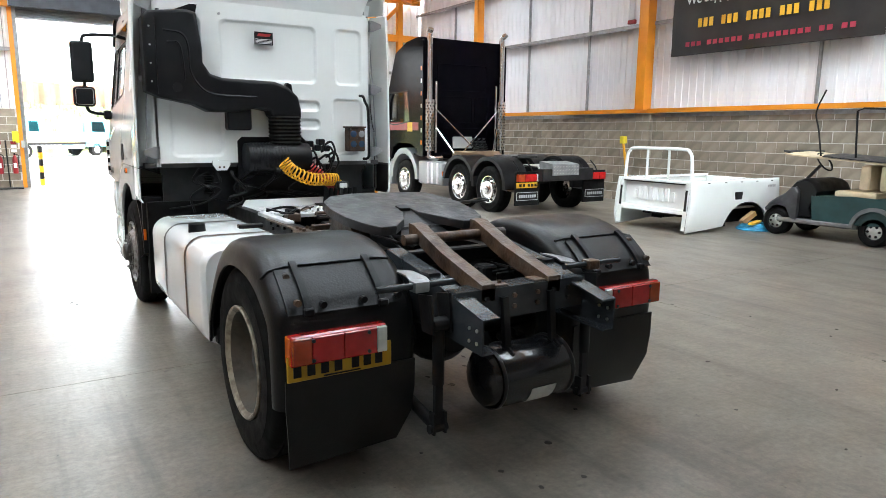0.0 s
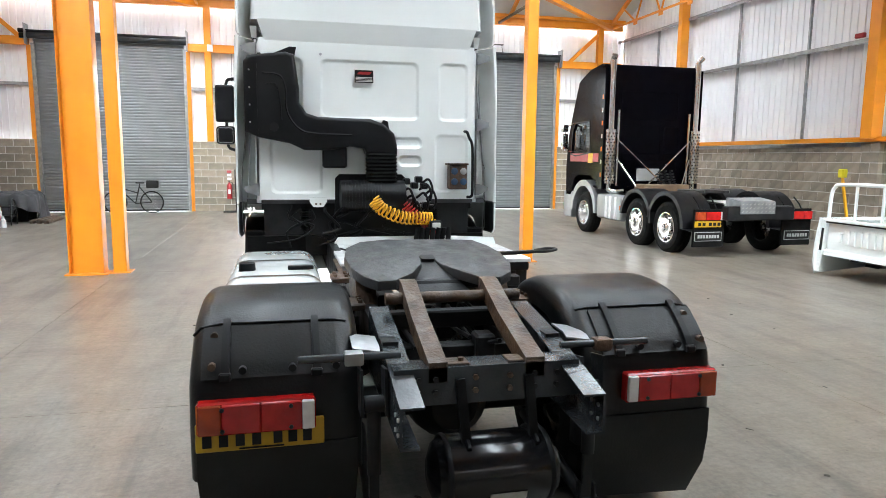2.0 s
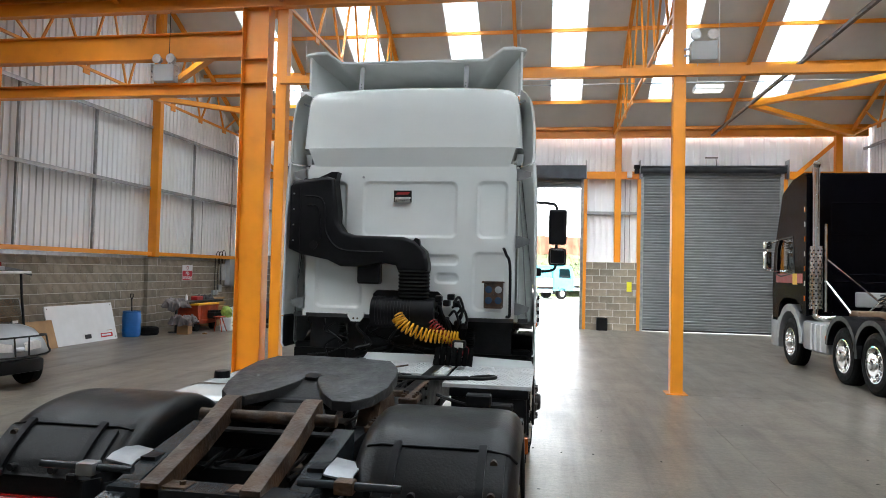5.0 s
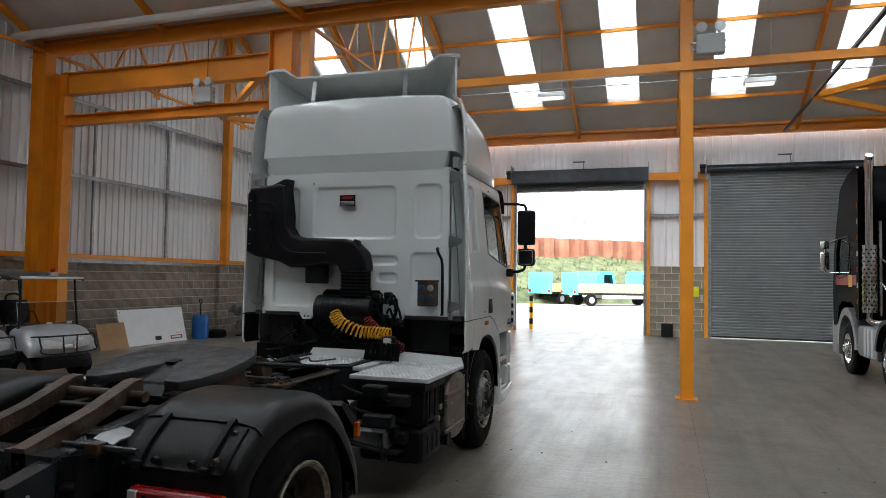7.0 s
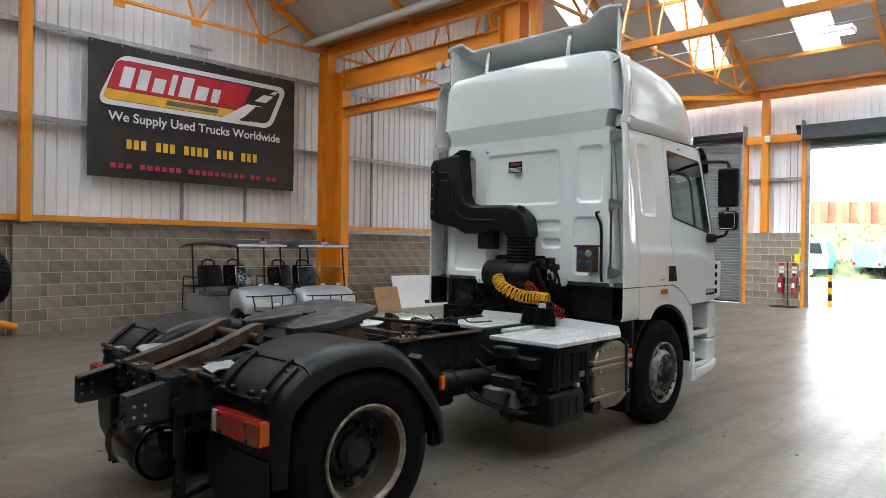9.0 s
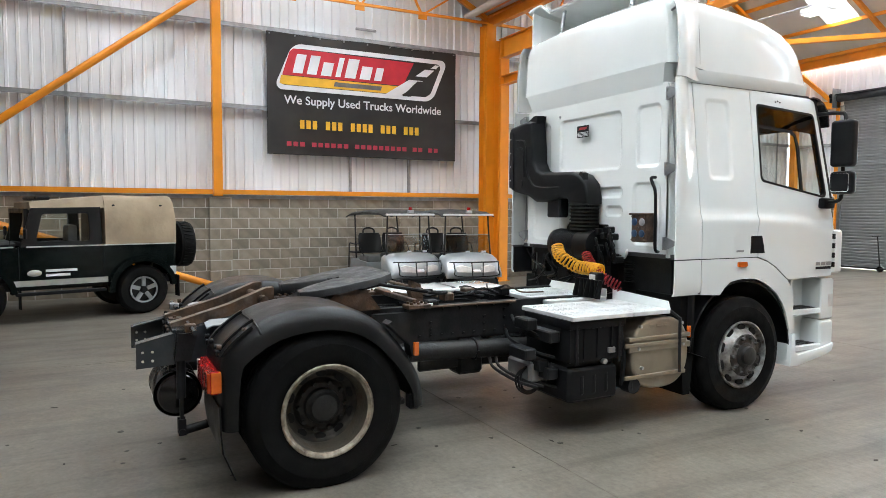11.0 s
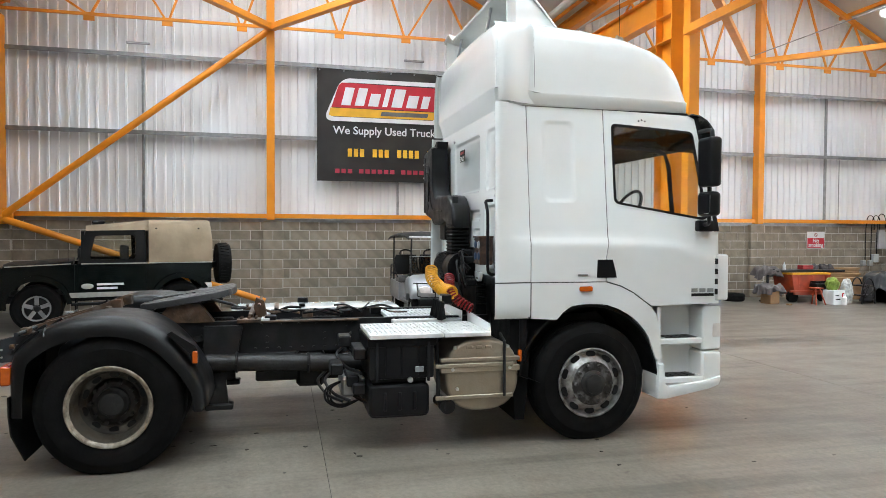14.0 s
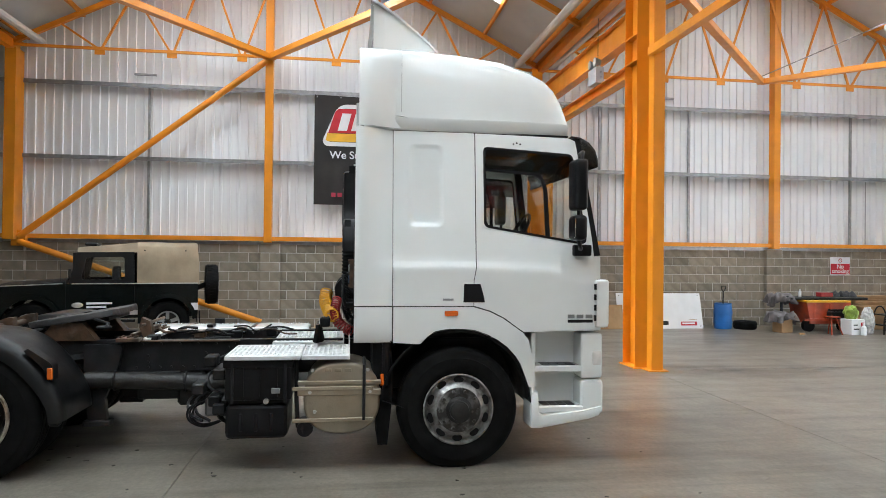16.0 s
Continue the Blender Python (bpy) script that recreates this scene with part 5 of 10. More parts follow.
def fairing(name, s, levels, near, far, profile, label, within="greyin"):
    """A thin shell that flares from the side (near) out to the rear edge (far): white outside, pale grey within."""
    outer, inner = [], []
    for z in levels:
        line = [(near(z) + (far(z) - near(z)) * f, y) for f, y in profile]
        back = [(x - 0.014, y + 0.004) for x, y in line[::-1]]
        outer.append([(s * x, y, z) for x, y in line + back])
        lining = [(x - 0.0145, y + 0.0045) for x, y in line[1:-1]]
        inner.append([(s * x, y, z) for x, y in lining + [(x - 0.003, y) for x, y in lining[::-1]]])
    b = BM()
    loft(b, outer)
    shell = part(name, b, "white", truck, label, smooth=50)
    b = BM()
    loft(b, inner)
    part("lining", b, within, shell, "pale grey inner face" if within == "greyin" else "black inner face", smooth=50)


for s in (1, -1):
    fairing("side_fairing", s, (1.37, 1.5, 1.7, 1.735, 1.77, 2.0, 2.3, 2.6, 2.86), side_x, lambda z: 1.232 if z < 2.5 else 1.232 - 0.06 * (z - 2.5), WING, "white side fairing with a rounded rear edge")
    fairing("lower_fairing", s, (1.065, 1.1, 1.2, 1.36), lambda z: 1.22 - (0.02 if z < 1.08 else 0.0), lambda z: 1.232 - (0.02 if z < 1.08 else 0.0), WING, "", "black")
    field = rounded(7.275, 2.035, 7.585, 2.75, 0.06)
    quarter = skin("rear_quarter", [(7.15, 1.368), (7.832, 1.368), (7.832, 1.58), (7.852, 1.7), (7.852, 2.86), (7.15, 2.86)], s, "white", truck, holes=[field], label="white sleeper side panel with a pressed field")
    pressed_pan("pressing", field, lambda y, z, d: (s * (side_x(z, y) - d), y, z), quarter, 0.014, 0.045)
    skin("arch_panel", [(7.155, 1.062)] + [(7.36, 1.05)] + ARCH + [(8.39, 0.675), (8.36, 0.9), (8.315, 1.08), (8.265, 1.14), (8.2, 1.185), (8.09, 1.262), (7.97, 1.32), (7.83, 1.36), (7.155, 1.36)], s, "white", truck, label="white wheel-arch panel")
    # dark strips behind the joints, coloured as the gaps' shade
    for seam in ([(7.13, 1.07), (7.168, 1.07), (7.168, 2.85), (7.13, 2.85)], [(7.815, 1.36), (7.85, 1.36), (7.872, 1.7), (7.872, 2.85), (7.835, 2.85), (7.84, 1.7)],
                 [(6.84, 1.355), (7.83, 1.355), (7.83, 1.376), (6.84, 1.376)], [(7.82, 1.352), (7.97, 1.31), (8.09, 1.25), (8.2, 1.175), (8.265, 1.13), (8.285, 1.15), (8.21, 1.2), (8.1, 1.275), (7.975, 1.34), (7.83, 1.378)]):
        skin("panel_gap", seam, s, "panel_shadow", truck, 0.006, off=-0.008)
    door = skin("door", [(7.838, 1.37), (7.975, 1.33), (8.1, 1.268), (8.21, 1.19), (8.275, 1.145), (8.9, 1.16), (8.93, 1.4), (8.92, 1.7), (8.905, 1.77), (8.89, 1.95), (8.8, 2.6), (8.76, 2.82), (8.7, 2.845), (7.861, 2.86), (7.861, 1.7), (7.838, 1.58)],
                s, "white", truck, holes=[WIN], label="white cab door with a large window")
    for y, z in ((8.2, 2.775), (8.23, 2.785), (8.26, 2.775)):
        b = BM()
        x = s * side_x(z, y)
        cyl(b, (x - s * 0.004, y, z), (x + s * 0.004, y, z), 0.008, n=8)
        part("rivet_hole", b, "ink", door, smooth=None)
    skin("window_seal", WIN, s, "black", door, 0.012, holes=[[(8.37 + (y - 8.37) * 0.95, 2.32 + (z - 2.32) * 0.94) for y, z in WIN]], off=0.003)
    pane = skin("window_glass", [(8.37 + (y - 8.37) * 0.96, 2.32 + (z - 2.32) * 0.95) for y, z in WIN], s, "glass", door, 0.004, off=-0.01)
    pane.visible_shadow = False
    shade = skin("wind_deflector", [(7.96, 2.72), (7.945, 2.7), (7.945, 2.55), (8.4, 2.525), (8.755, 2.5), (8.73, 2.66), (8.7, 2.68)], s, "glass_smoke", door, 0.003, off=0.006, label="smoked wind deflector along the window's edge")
    shade.visible_shadow = False
    # added black strip imitates the far window's outline seen through the cab
    skin("quarter_bar", [(8.472, 1.96), (8.512, 1.955), (8.498, 2.38), (8.46, 2.49), (8.4, 2.53), (7.94, 2.555), (7.94, 2.53), (8.38, 2.5), (8.44, 2.47), (8.462, 2.37)], s, "black", door, 0.012, off=-0.002)
    skin("handle_recess", [(7.745, 1.4), (7.93, 1.4), (7.915, 1.47), (7.89, 1.555), (7.75, 1.555)], s, "black", door, 0.014, off=0.004, label="black door handle")
    skin("marker_lamp", rounded(7.585, 1.285, 7.7, 1.328, 0.012, 3), s, "amber_lens", truck, 0.02, off=0.014)
    skin("badge", [(7.57, 1.415), (7.66, 1.415), (7.66, 1.432), (7.57, 1.432)], s, "galv", truck, 0.004, off=0.003)
    for k in range(3):
        skin("badge", [(8.66 + 0.08 * k, 1.262), (8.72 + 0.08 * k, 1.262), (8.72 + 0.08 * k, 1.295), (8.66 + 0.08 * k, 1.295)], s, "galv", door, 0.004, off=0.003)
    skin("badge", [(8.66, 1.225), (8.885, 1.225), (8.885, 1.25), (8.66, 1.25)], s, "ink", door, 0.004, off=0.003)
    # wheel-arch lining, steps and bumper corner
    b = BM()
    arch_in = [(7.3, 0.5)] + [(7.7 + 0.63 * math.cos(radians(q)), 0.52 + 0.63 * math.sin(radians(q))) for q in range(175, 4, -10)] + [(8.36, 0.5)]
    arch_out = [(7.68 + (y - 7.68) * 1.03, 0.5 + (z - 0.5) * 1.03) for y, z in arch_in]
    prism(b, arch_in + arch_out[::-1], "x", *sorted((s * 0.55, s * 1.19)))
    part("arch_liner", b, "black", truck, "black wheel-arch liner")
    b = BM()
    prism(b, [(6.99, 1.05), (7.14, 1.05), (7.165, 0.8), (7.15, 0.5), (7.12, 0.2), (7.04, 0.2), (7.02, 0.5), (6.985, 0.72)], "x", *sorted((s * 0.62, s * 1.15)), bevel=0.012)
    part("front_mud_flap", b, "rubber", truck, "black front mudguard end and flap")
    b = BM()
    box(b, *sorted((s * 1.0, s * 1.18))[:1], 7.07, 0.68, *sorted((s * 1.0, s * 1.18))[1:], 7.14, 1.1, 0.02)
    part("flap_bracket", b, "black", truck)
    b = BM()
    box(b, *sorted((s * 1.16, s * 1.185))[:1], 7.055, 0.7, *sorted((s * 1.16, s * 1.185))[1:], 7.085, 0.8, 0.004)
    part("side_marker", b, "amber_lens", truck)
    b = BM()
    xi, xo = s * 0.95, s * 1.215
    box(b, *sorted((xi, s * 1.0))[:1], 8.36, 0.36, *sorted((xi, s * 1.0))[1:], 8.86, 1.14, 0.01)
    box(b, *sorted((xi, s * 1.19))[:1], 8.345, 0.36, *sorted((xi, s * 1.19))[1:], 8.385, 1.14, 0.008)
    well = part("step_well", b, "white", truck, "white step well below the door")
    for z, d in ((0.85, 0.0), (0.505, 0.01)):
        b = BM()
        box(b, *sorted((xi, s * (1.19 + d)))[:1], 8.37, z - 0.06, *sorted((xi, s * (1.19 + d)))[1:], 8.82, z, 0.012)
        stp = part("step", b, "white", well)
        b = BM()
        for k in range(4):
            box(b, *sorted((s * 1.02, s * 1.17))[:1], 8.46 + k * 0.075, z, *sorted((s * 1.02, s * 1.17))[1:], 8.52 + k * 0.075, z + 0.006)
        part("tread", b, "black", stp, "dark grip tread")
    b = BM()
    top = prism(b, [(8.345, 0.325), (8.43, 0.32), (8.86, 0.39), (8.95, 0.42), (8.975, 0.47), (8.97, 0.5), (8.8, 0.465), (8.45, 0.43), (8.415, 0.46), (8.405, 0.63), (8.35, 0.63)], "x", xi, s * 1.222)
    bmesh.ops.bevel(b, geom=[e for e in b.edges if all(v in set(top) for v in e.verts)], offset=0.012, segments=2, affect="EDGES", profile=0.5)
    part("sill", b, "white", truck, "white lower step sill, raked up at the front", smooth=40)
    b = BM()
    box(b, *sorted((s * 0.95, s * 1.2))[:1], 8.79, 0.42, *sorted((s * 0.95, s * 1.2))[1:], 9.0, 0.73, 0.05, 3)
    part("bumper_corner", b, "white", truck, "white bumper corner")
    b = BM()
    box(b, *sorted((s * 0.95, s * 1.2))[:1], 8.79, 0.735, *sorted((s * 0.95, s * 1.2))[1:], 8.985, 1.13, 0.03, 3)
    hl = part("lamp_surround", b, "white", truck)
    b = BM()
    box(b, *sorted((s * 1.12, s * 1.207))[:1], 8.89, 0.85, *sorted((s * 1.12, s * 1.207))[1:], 8.975, 0.98, 0.02, 2)
    part("headlamp", b, "clear_lens", hl, "clear headlamp")
    b = BM()
    box(b, *sorted((s * 1.0, s * 1.24))[:1], 8.9, 1.18, *sorted((s * 1.0, s * 1.24))[1:], 9.03, 1.6, 0.035, 3)
    part("corner_deflector", b, "white", truck, "white air deflector at the cab's corner")
    for k in range(4):
        b = BM()
        box(b, *sorted((s * 1.2, s * 1.243))[:1], 8.895, 1.24 + k * 0.09, *sorted((s * 1.2, s * 1.243))[1:], 8.91, 1.29 + k * 0.09)
        part("slot", b, "ink", truck)
    # mirrors
    arm = new("mirror")
    arm.parent = truck
    tagged(arm, "black door mirrors on a bent arm")
    b = BM()
    tube(b, smooth_path([(s * 1.17, 8.78, 1.86), (s * 1.36, 8.72, 1.87), (s * 1.43, 8.68, 1.95), (s * 1.43, 8.68, 2.3), (s * 1.43, 8.7, 2.62), (s * 1.34, 8.74, 2.68), (s * 1.1, 8.8, 2.7)], 6), 0.018, 8)
    part("arm", b, "black", arm)
    b = BM()
    box(b, *sorted((s * 1.19, s * 1.26))[:1], 8.7, 1.8, *sorted((s * 1.19, s * 1.26))[1:], 8.86, 1.9, 0.02, 2)
    part("foot", b, "black", arm)
    for z0, z1, nm in ((2.18, 2.6, "main"), (1.93, 2.14, "wide")):
        b = BM()
        box(b, *sorted((s * 1.34, s * 1.55))[:1], 8.61, z0, *sorted((s * 1.34, s * 1.55))[1:], 8.72, z1, 0.04 if nm == "main" else 0.05, 4)
        cs = part("casing", b, "black", arm)
        b = BM()
        prism(b, rounded(*sorted((s * 1.36, s * 1.53))[:1], z0 + 0.02, *sorted((s * 1.36, s * 1.53))[1:], z1 - 0.02, 0.025), "y", 8.614, 8.622)
        part("mirror_glass", b, "mirror", cs, "mirror glass")
    # fairing brackets behind the cab
    for z in (1.5, 2.13, 2.76):
        b = BM()
        prism(b, [(1.03, z - 0.06), (1.065, z - 0.06), (1.16, z - 0.02), (1.165, z + 0.02), (1.065, z + 0.05), (1.03, z + 0.05)], "y", 6.885, 6.893)
        prism(b, [(1.03, z - 0.06), (1.038, z - 0.06), (1.038, z + 0.05), (1.03, z + 0.05)], "y", 6.885, 6.93)
        for dz in (-0.035, 0.025):
            cyl(b, (1.05, 6.875, z + dz), (1.05, 6.893, z + dz), 0.01, n=6)
        for v in b.verts:
            v.co.x *= s
        part("fairing_bracket", b, "galv", truck, "grey steel fairing bracket")
    b = BM()
    tube(b, [(s * 1.04, 6.94, 2.8), (s * 1.09, 6.95, 2.2), (s * 1.13, 6.95, 1.6), (s * 1.14, 6.95, 1.42)], 0.006, 6)
    part("stay_wire", b, "galv", truck)

# rounded corners close the cab from the rear wall to its sides
for s in (1, -1):
    b = BM()
    rings = []
    for z in (1.37, 1.5, 1.72, 1.8, 2.1, 2.4, 2.7, 2.86):
        w = side_x(z)
        k = min(1.055, w - 0.05)
        line = [(k - 0.025, 6.928), (k, 6.935), (k + 0.01, 6.96), (k + 0.014, 7.02), (w - 0.03, 7.12), (w - 0.02, 7.16)]
        rings.append([(s * x, y, z) for x, y in line + [(x - 0.012, y + 0.012) for x, y in line[::-1]]])
    loft(b, rings)
    part("rear_corner", b, "white", truck, "white rounded cab corner", smooth=50)

# cab body: rear wall with pressed fields, floor, front, inner walls
b = BM()
body = [(-1.04, 1.4), (-0.34, 1.4), (-0.34, 1.6), (-0.3, 1.64), (0.3, 1.64), (0.34, 1.6), (0.34, 1.4), (1.04, 1.4), (1.05, 1.6), (1.04, 2.78), (1.0, 2.86), (-1.0, 2.86), (-1.04, 2.78), (-1.05, 1.6)]
FIELDS = ((-0.47, 2.15, 0.47, 2.7), (0.655, 2.15, 0.955, 2.705), (-0.96, 2.1, -0.62, 2.7), (0.12, 1.885, 0.5, 2.0), (0.255, 1.71, 0.5, 1.825), (0.62, 1.46, 0.965, 2.03), (-0.93, 1.45, -0.45, 1.97))
loops = [rounded(*f, min(0.06, 0.45 * (f[3] - f[1]))) for f in FIELDS]
prism(b, body, "y", 6.92, 6.95, holes=loops)
bw = part("rear_wall", b, "white", truck, "white cab rear wall with pressed fields", smooth=None)
for lp in loops:
    pressed_pan("pressed_field", lp, lambda x, z, d: (x, 6.92 + d, z), bw, 0.018, 0.032)
b = BM()
rim_ = [(6.92, 2.86), (6.924, 2.874), (6.935, 2.884), (6.955, 2.888), (6.955, 2.86)]
loft(b, [[(x, y, z + 0.022 * (1 - (x / 1.0) ** 2) - 0.02) for y, z in rim_] for x in (-1.0, -0.8, -0.5, 0, 0.5, 0.8, 1.0)])
part("top_edge", b, "white", bw, smooth=60)
b = BM()
loft(b, [[(x, y, z + 0.022 * (1 - x * x)) for y, z in ((6.93, 2.863), (6.93, 2.876), (6.98, 2.876), (6.98, 2.863))] for x in (-0.96, -0.8, -0.5, 0, 0.5, 0.8, 0.96)])
part("seal_strip", b, "ink", bw, "black rubber seal below the roof", smooth=None)
b = BM()
cyl(b, (-0.46, 6.905, 2.735), (-0.46, 6.922, 2.735), 0.012, n=10)
part("stud", b, "galv", bw)
for x in (-0.5, 0.5):
    b = BM()
    prism(b, [(x - 0.08, 1.42), (x + 0.08, 1.42), (x + 0.08, 1.38), (x + 0.045, 1.33), (x - 0.045, 1.33), (x - 0.08, 1.38)], "y", 6.89, 6.92)
    hk = part("lock_bracket", b, "white", truck, "white cab lock bracket")
    for dx in (-0.02, 0.02):
        b = BM()
        cyl(b, (x + dx, 6.885, 1.36), (x + dx, 6.9, 1.36), 0.01, n=8)
        part("bolt", b, "rust", hk)
for s in (1, -1):
    b = BM()
    prism(b, [(6.92, 1.4), (7.848, 1.4), (7.848, 2.84), (6.92, 2.84)], "x", *sorted((s * 1.03, s * 1.05)))
    part("inner_side", b, "greyin", truck, smooth=None)
b = BM()
box(b, -1.15, 6.95, 1.36, 1.15, 8.88, 1.4)
part("cab_floor", b, "seat", truck, smooth=None)
b = BM()
box(b, -1.03, 6.955, 1.4, 1.03, 6.97, 2.85)
part("inner_back", b, "seat", truck, smooth=None)
b = BM()
prism(b, [(-1.16, 1.15), (1.16, 1.15), (1.14, 1.8), (-1.14, 1.8)], "y", 8.92, 8.98)
box(b, -1.0, 8.85, 0.42, 1.0, 8.98, 1.15)
part("front_panel", b, "white", truck, smooth=None)
b = BM()
loft(b, [[(-1.13, 8.95, 1.8), (1.13, 8.95, 1.8), (1.13, 8.955, 1.8), (-1.13, 8.955, 1.8)], [(-1.02, 8.78, 2.84), (1.02, 8.78, 2.84), (1.02, 8.785, 2.84), (-1.02, 8.785, 2.84)]])
ws = part("windscreen", b, "glass", truck, "clear windscreen", smooth=None)
ws.visible_shadow = False
for s in (1, -1):
    b = BM()
    bar(b, (s * 1.14, 8.93, 1.8), (s * 1.03, 8.77, 2.84), 0.07, 0.07)
    part("door_pillar", b, "black", truck)
b = BM()
box(b, -1.1, 8.45, 1.55, 1.1, 8.9, 1.88, 0.05, 2)
part("dashboard", b, "seat", truck)
b = BM()
c = Vector((0.55, 8.38, 2.0))
tube(b, [c + Vector((math.cos(q) * 0.22, math.sin(q) * 0.1, math.sin(q) * 0.19)) for q in (2 * math.pi * k / 28 for k in range(29))], 0.016, 8)
bar(b, c + Vector((-0.2, 0, 0)), c + Vector((0.2, 0, 0)), 0.03, 0.03)
bar(b, c, (0.55, 8.6, 1.8), 0.06, 0.06)
part("steering_wheel", b, "black", truck, "black steering wheel")
for x in (0.55, -0.6):
    b = BM()
    box(b, x - 0.26, 7.65, 1.4, x + 0.26, 8.15, 1.85, 0.06, 2)
    st = part("seat", b, "seat", truck, "grey driver's seat")
    b = BM()
    box(b, x - 0.25, 7.5, 1.8, x + 0.25, 7.68, 2.3, 0.06, 2)
    part("backrest", b, "seat", st)
# black plates added to fill the shaded space between the cab and the frame
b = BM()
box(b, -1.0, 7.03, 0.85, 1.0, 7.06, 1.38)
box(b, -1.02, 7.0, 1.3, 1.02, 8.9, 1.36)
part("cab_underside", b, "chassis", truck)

# high roof
b = BM()
rings = []
for y, w, z1 in ((6.88, 1.045, 3.535), (6.89, 1.062, 3.56), (6.92, 1.078, 3.58), (7.0, 1.085, 3.595), (7.3, 1.092, 3.6), (7.7, 1.092, 3.575), (8.1, 1.087, 3.53), (8.36, 1.077, 3.46), (8.5, 1.066, 3.39), (8.59, 1.052, 3.31), (8.65, 1.038, 3.21), (8.69, 1.028, 3.1), (8.71, 1.02, 3.02)):
    z0 = 2.968 if y > 7.1 else 3.01
    h = z1 - z0
    k = min(1.0, h / 0.5)
    half = [(0.006, z0 + 0.04 * k), (0.012, z0 + 0.25 * h), (0.024, z0 + 0.5 * h), (0.04, z1 - 0.15 * k), (0.055, z1 - 0.09 * k), (0.085, z1 - 0.042 * k), (0.135, z1 - 0.012 * k), (0.22, z1 + 0.002), (0.6, z1 + 0.022 * k)]
    ring = [(-w, y, z0), (w, y, z0)] + [(w - d, y, z) for d, z in half] + [(0, y, z1 + 0.03 * k)] + [(d - w, y, z) for d, z in half[::-1]]
    rings.append(ring)
loft(b, rings)
part("roof", b, "white", truck, "white high roof, rounded at the front", smooth=24)
b = BM()
loft(b, [[(-0.96, 6.92, 2.84), (0.96, 6.92, 2.84), (0.96, 7.2, 2.84), (-0.96, 7.2, 2.84)], [(-1.02, 6.875, 3.02), (1.02, 6.875, 3.02), (1.03, 7.2, 3.02), (-1.03, 7.2, 3.02)]])
part("roof_skirt", b, "white", truck)
for s in (1, -1):
    b = BM()
    loft(b, [[(s * (x0 + d), y, z) for d, z in ((-0.06, 2.862), (-0.022, 2.864), (-0.012, 2.875), (0.0, 2.96), (0.0, 2.972), (-0.06, 2.972))] for x0, y in ((1.085, 7.0), (1.092, 7.3), (1.092, 7.7), (1.087, 8.1), (1.077, 8.4), (1.056, 8.58), (1.03, 8.71))])
    part("roof_lip", b, "white", truck, "in-turned lower edge of the roof", smooth=40)
    b = BM()
    loft(b, [[(s * x, y, z) for x, z in ((1.0, 2.85), (1.062, 2.85), (1.062, 2.868), (1.0, 2.868))] for y in (7.0, 8.7)])
    part("roof_gap", b, "ink", truck, smooth=None)
    # thin grey strip on the roof side, drawn as the seam's shade
    b = BM()
    loft(b, [[(s * (x + d), y, z) for y, d in ((7.21, -0.02), (7.2145, 0.002), (7.2185, 0.002), (7.223, -0.02))] for z, x in ((2.98, 1.0835), (3.16, 1.077), (3.28, 1.066), (3.4, 1.053), (3.45, 1.05))])
    part("fairing_gap", b, "grey_seam", truck, smooth=None)
for s in (1, -1):
    rim = {2.875: 1.19, 2.9: 1.2, 3.0: 1.205, 3.2: 1.2, 3.35: 1.185, 3.45: 1.16, 3.52: 1.12, 3.555: 1.07}
    fairing("roof_fairing", s, tuple(rim), lambda z: min(1.078, rim[z]) - 0.04 * (z - 2.9), lambda z: rim[z], ROOF_WING, "white roof side fairing with a rounded edge")
    b = BM()
    tube(b, [(s * 0.97, 6.92, 3.42), (s * 1.1, 6.93, 3.47)], 0.011, 6)
    cyl(b, (s * 0.97, 6.905, 3.42), (s * 0.97, 6.93, 3.42), 0.02, n=10)
    part("wing_stay", b, "galv", truck)
# roof spoiler: a hollow white shell, grey within
def spoiler_line(x):
    """Side outline of the deflector at x: raised towards both ends, bowed down to the roof at the front."""
    ear = min(1.0, max(0.0, (abs(x) - 0.72) / 0.16)) - 0.25 * max(0.0, abs(x) - 1.04) / 0.06
    ztop = 3.89 + 0.11 * ear
    return [(6.95 + 0.74 * t, ztop - (ztop - 3.58) * (0.6 * t + 0.4 * t * t)) for t in (0, 0.12, 0.3, 0.5, 0.7, 0.86, 1.0)]


def narrowed(y):
    """The deflector draws in towards the front."""
    return 1.0 - 0.62 * max(0.0, y - 7.0)


sections = []
for x in (-1.1, -1.07, -0.98, -0.88, -0.8, -0.72, -0.4, 0, 0.4, 0.72, 0.8, 0.88, 0.98, 1.07, 1.1):
    line = [(x * narrowed(y), y, z) for y, z in spoiler_line(x)]
    sections.append(line + [(a, y, z - 0.02) for a, y, z in line[::-1]])
b = BM()
loft(b, sections)
sp = part("roof_spoiler", b, "white", truck, "white roof air deflector", smooth=45)
b = BM()
loft(b, [[(x, y + 0.004, z - 0.026) for (x, y, z) in sec[:7]] + [(x, y + 0.004, z - 0.032) for (x, y, z) in sec[6::-1]] for sec in sections])
part("spoiler_lining", b, "greyin", sp, "grey underside of the deflector", smooth=45)
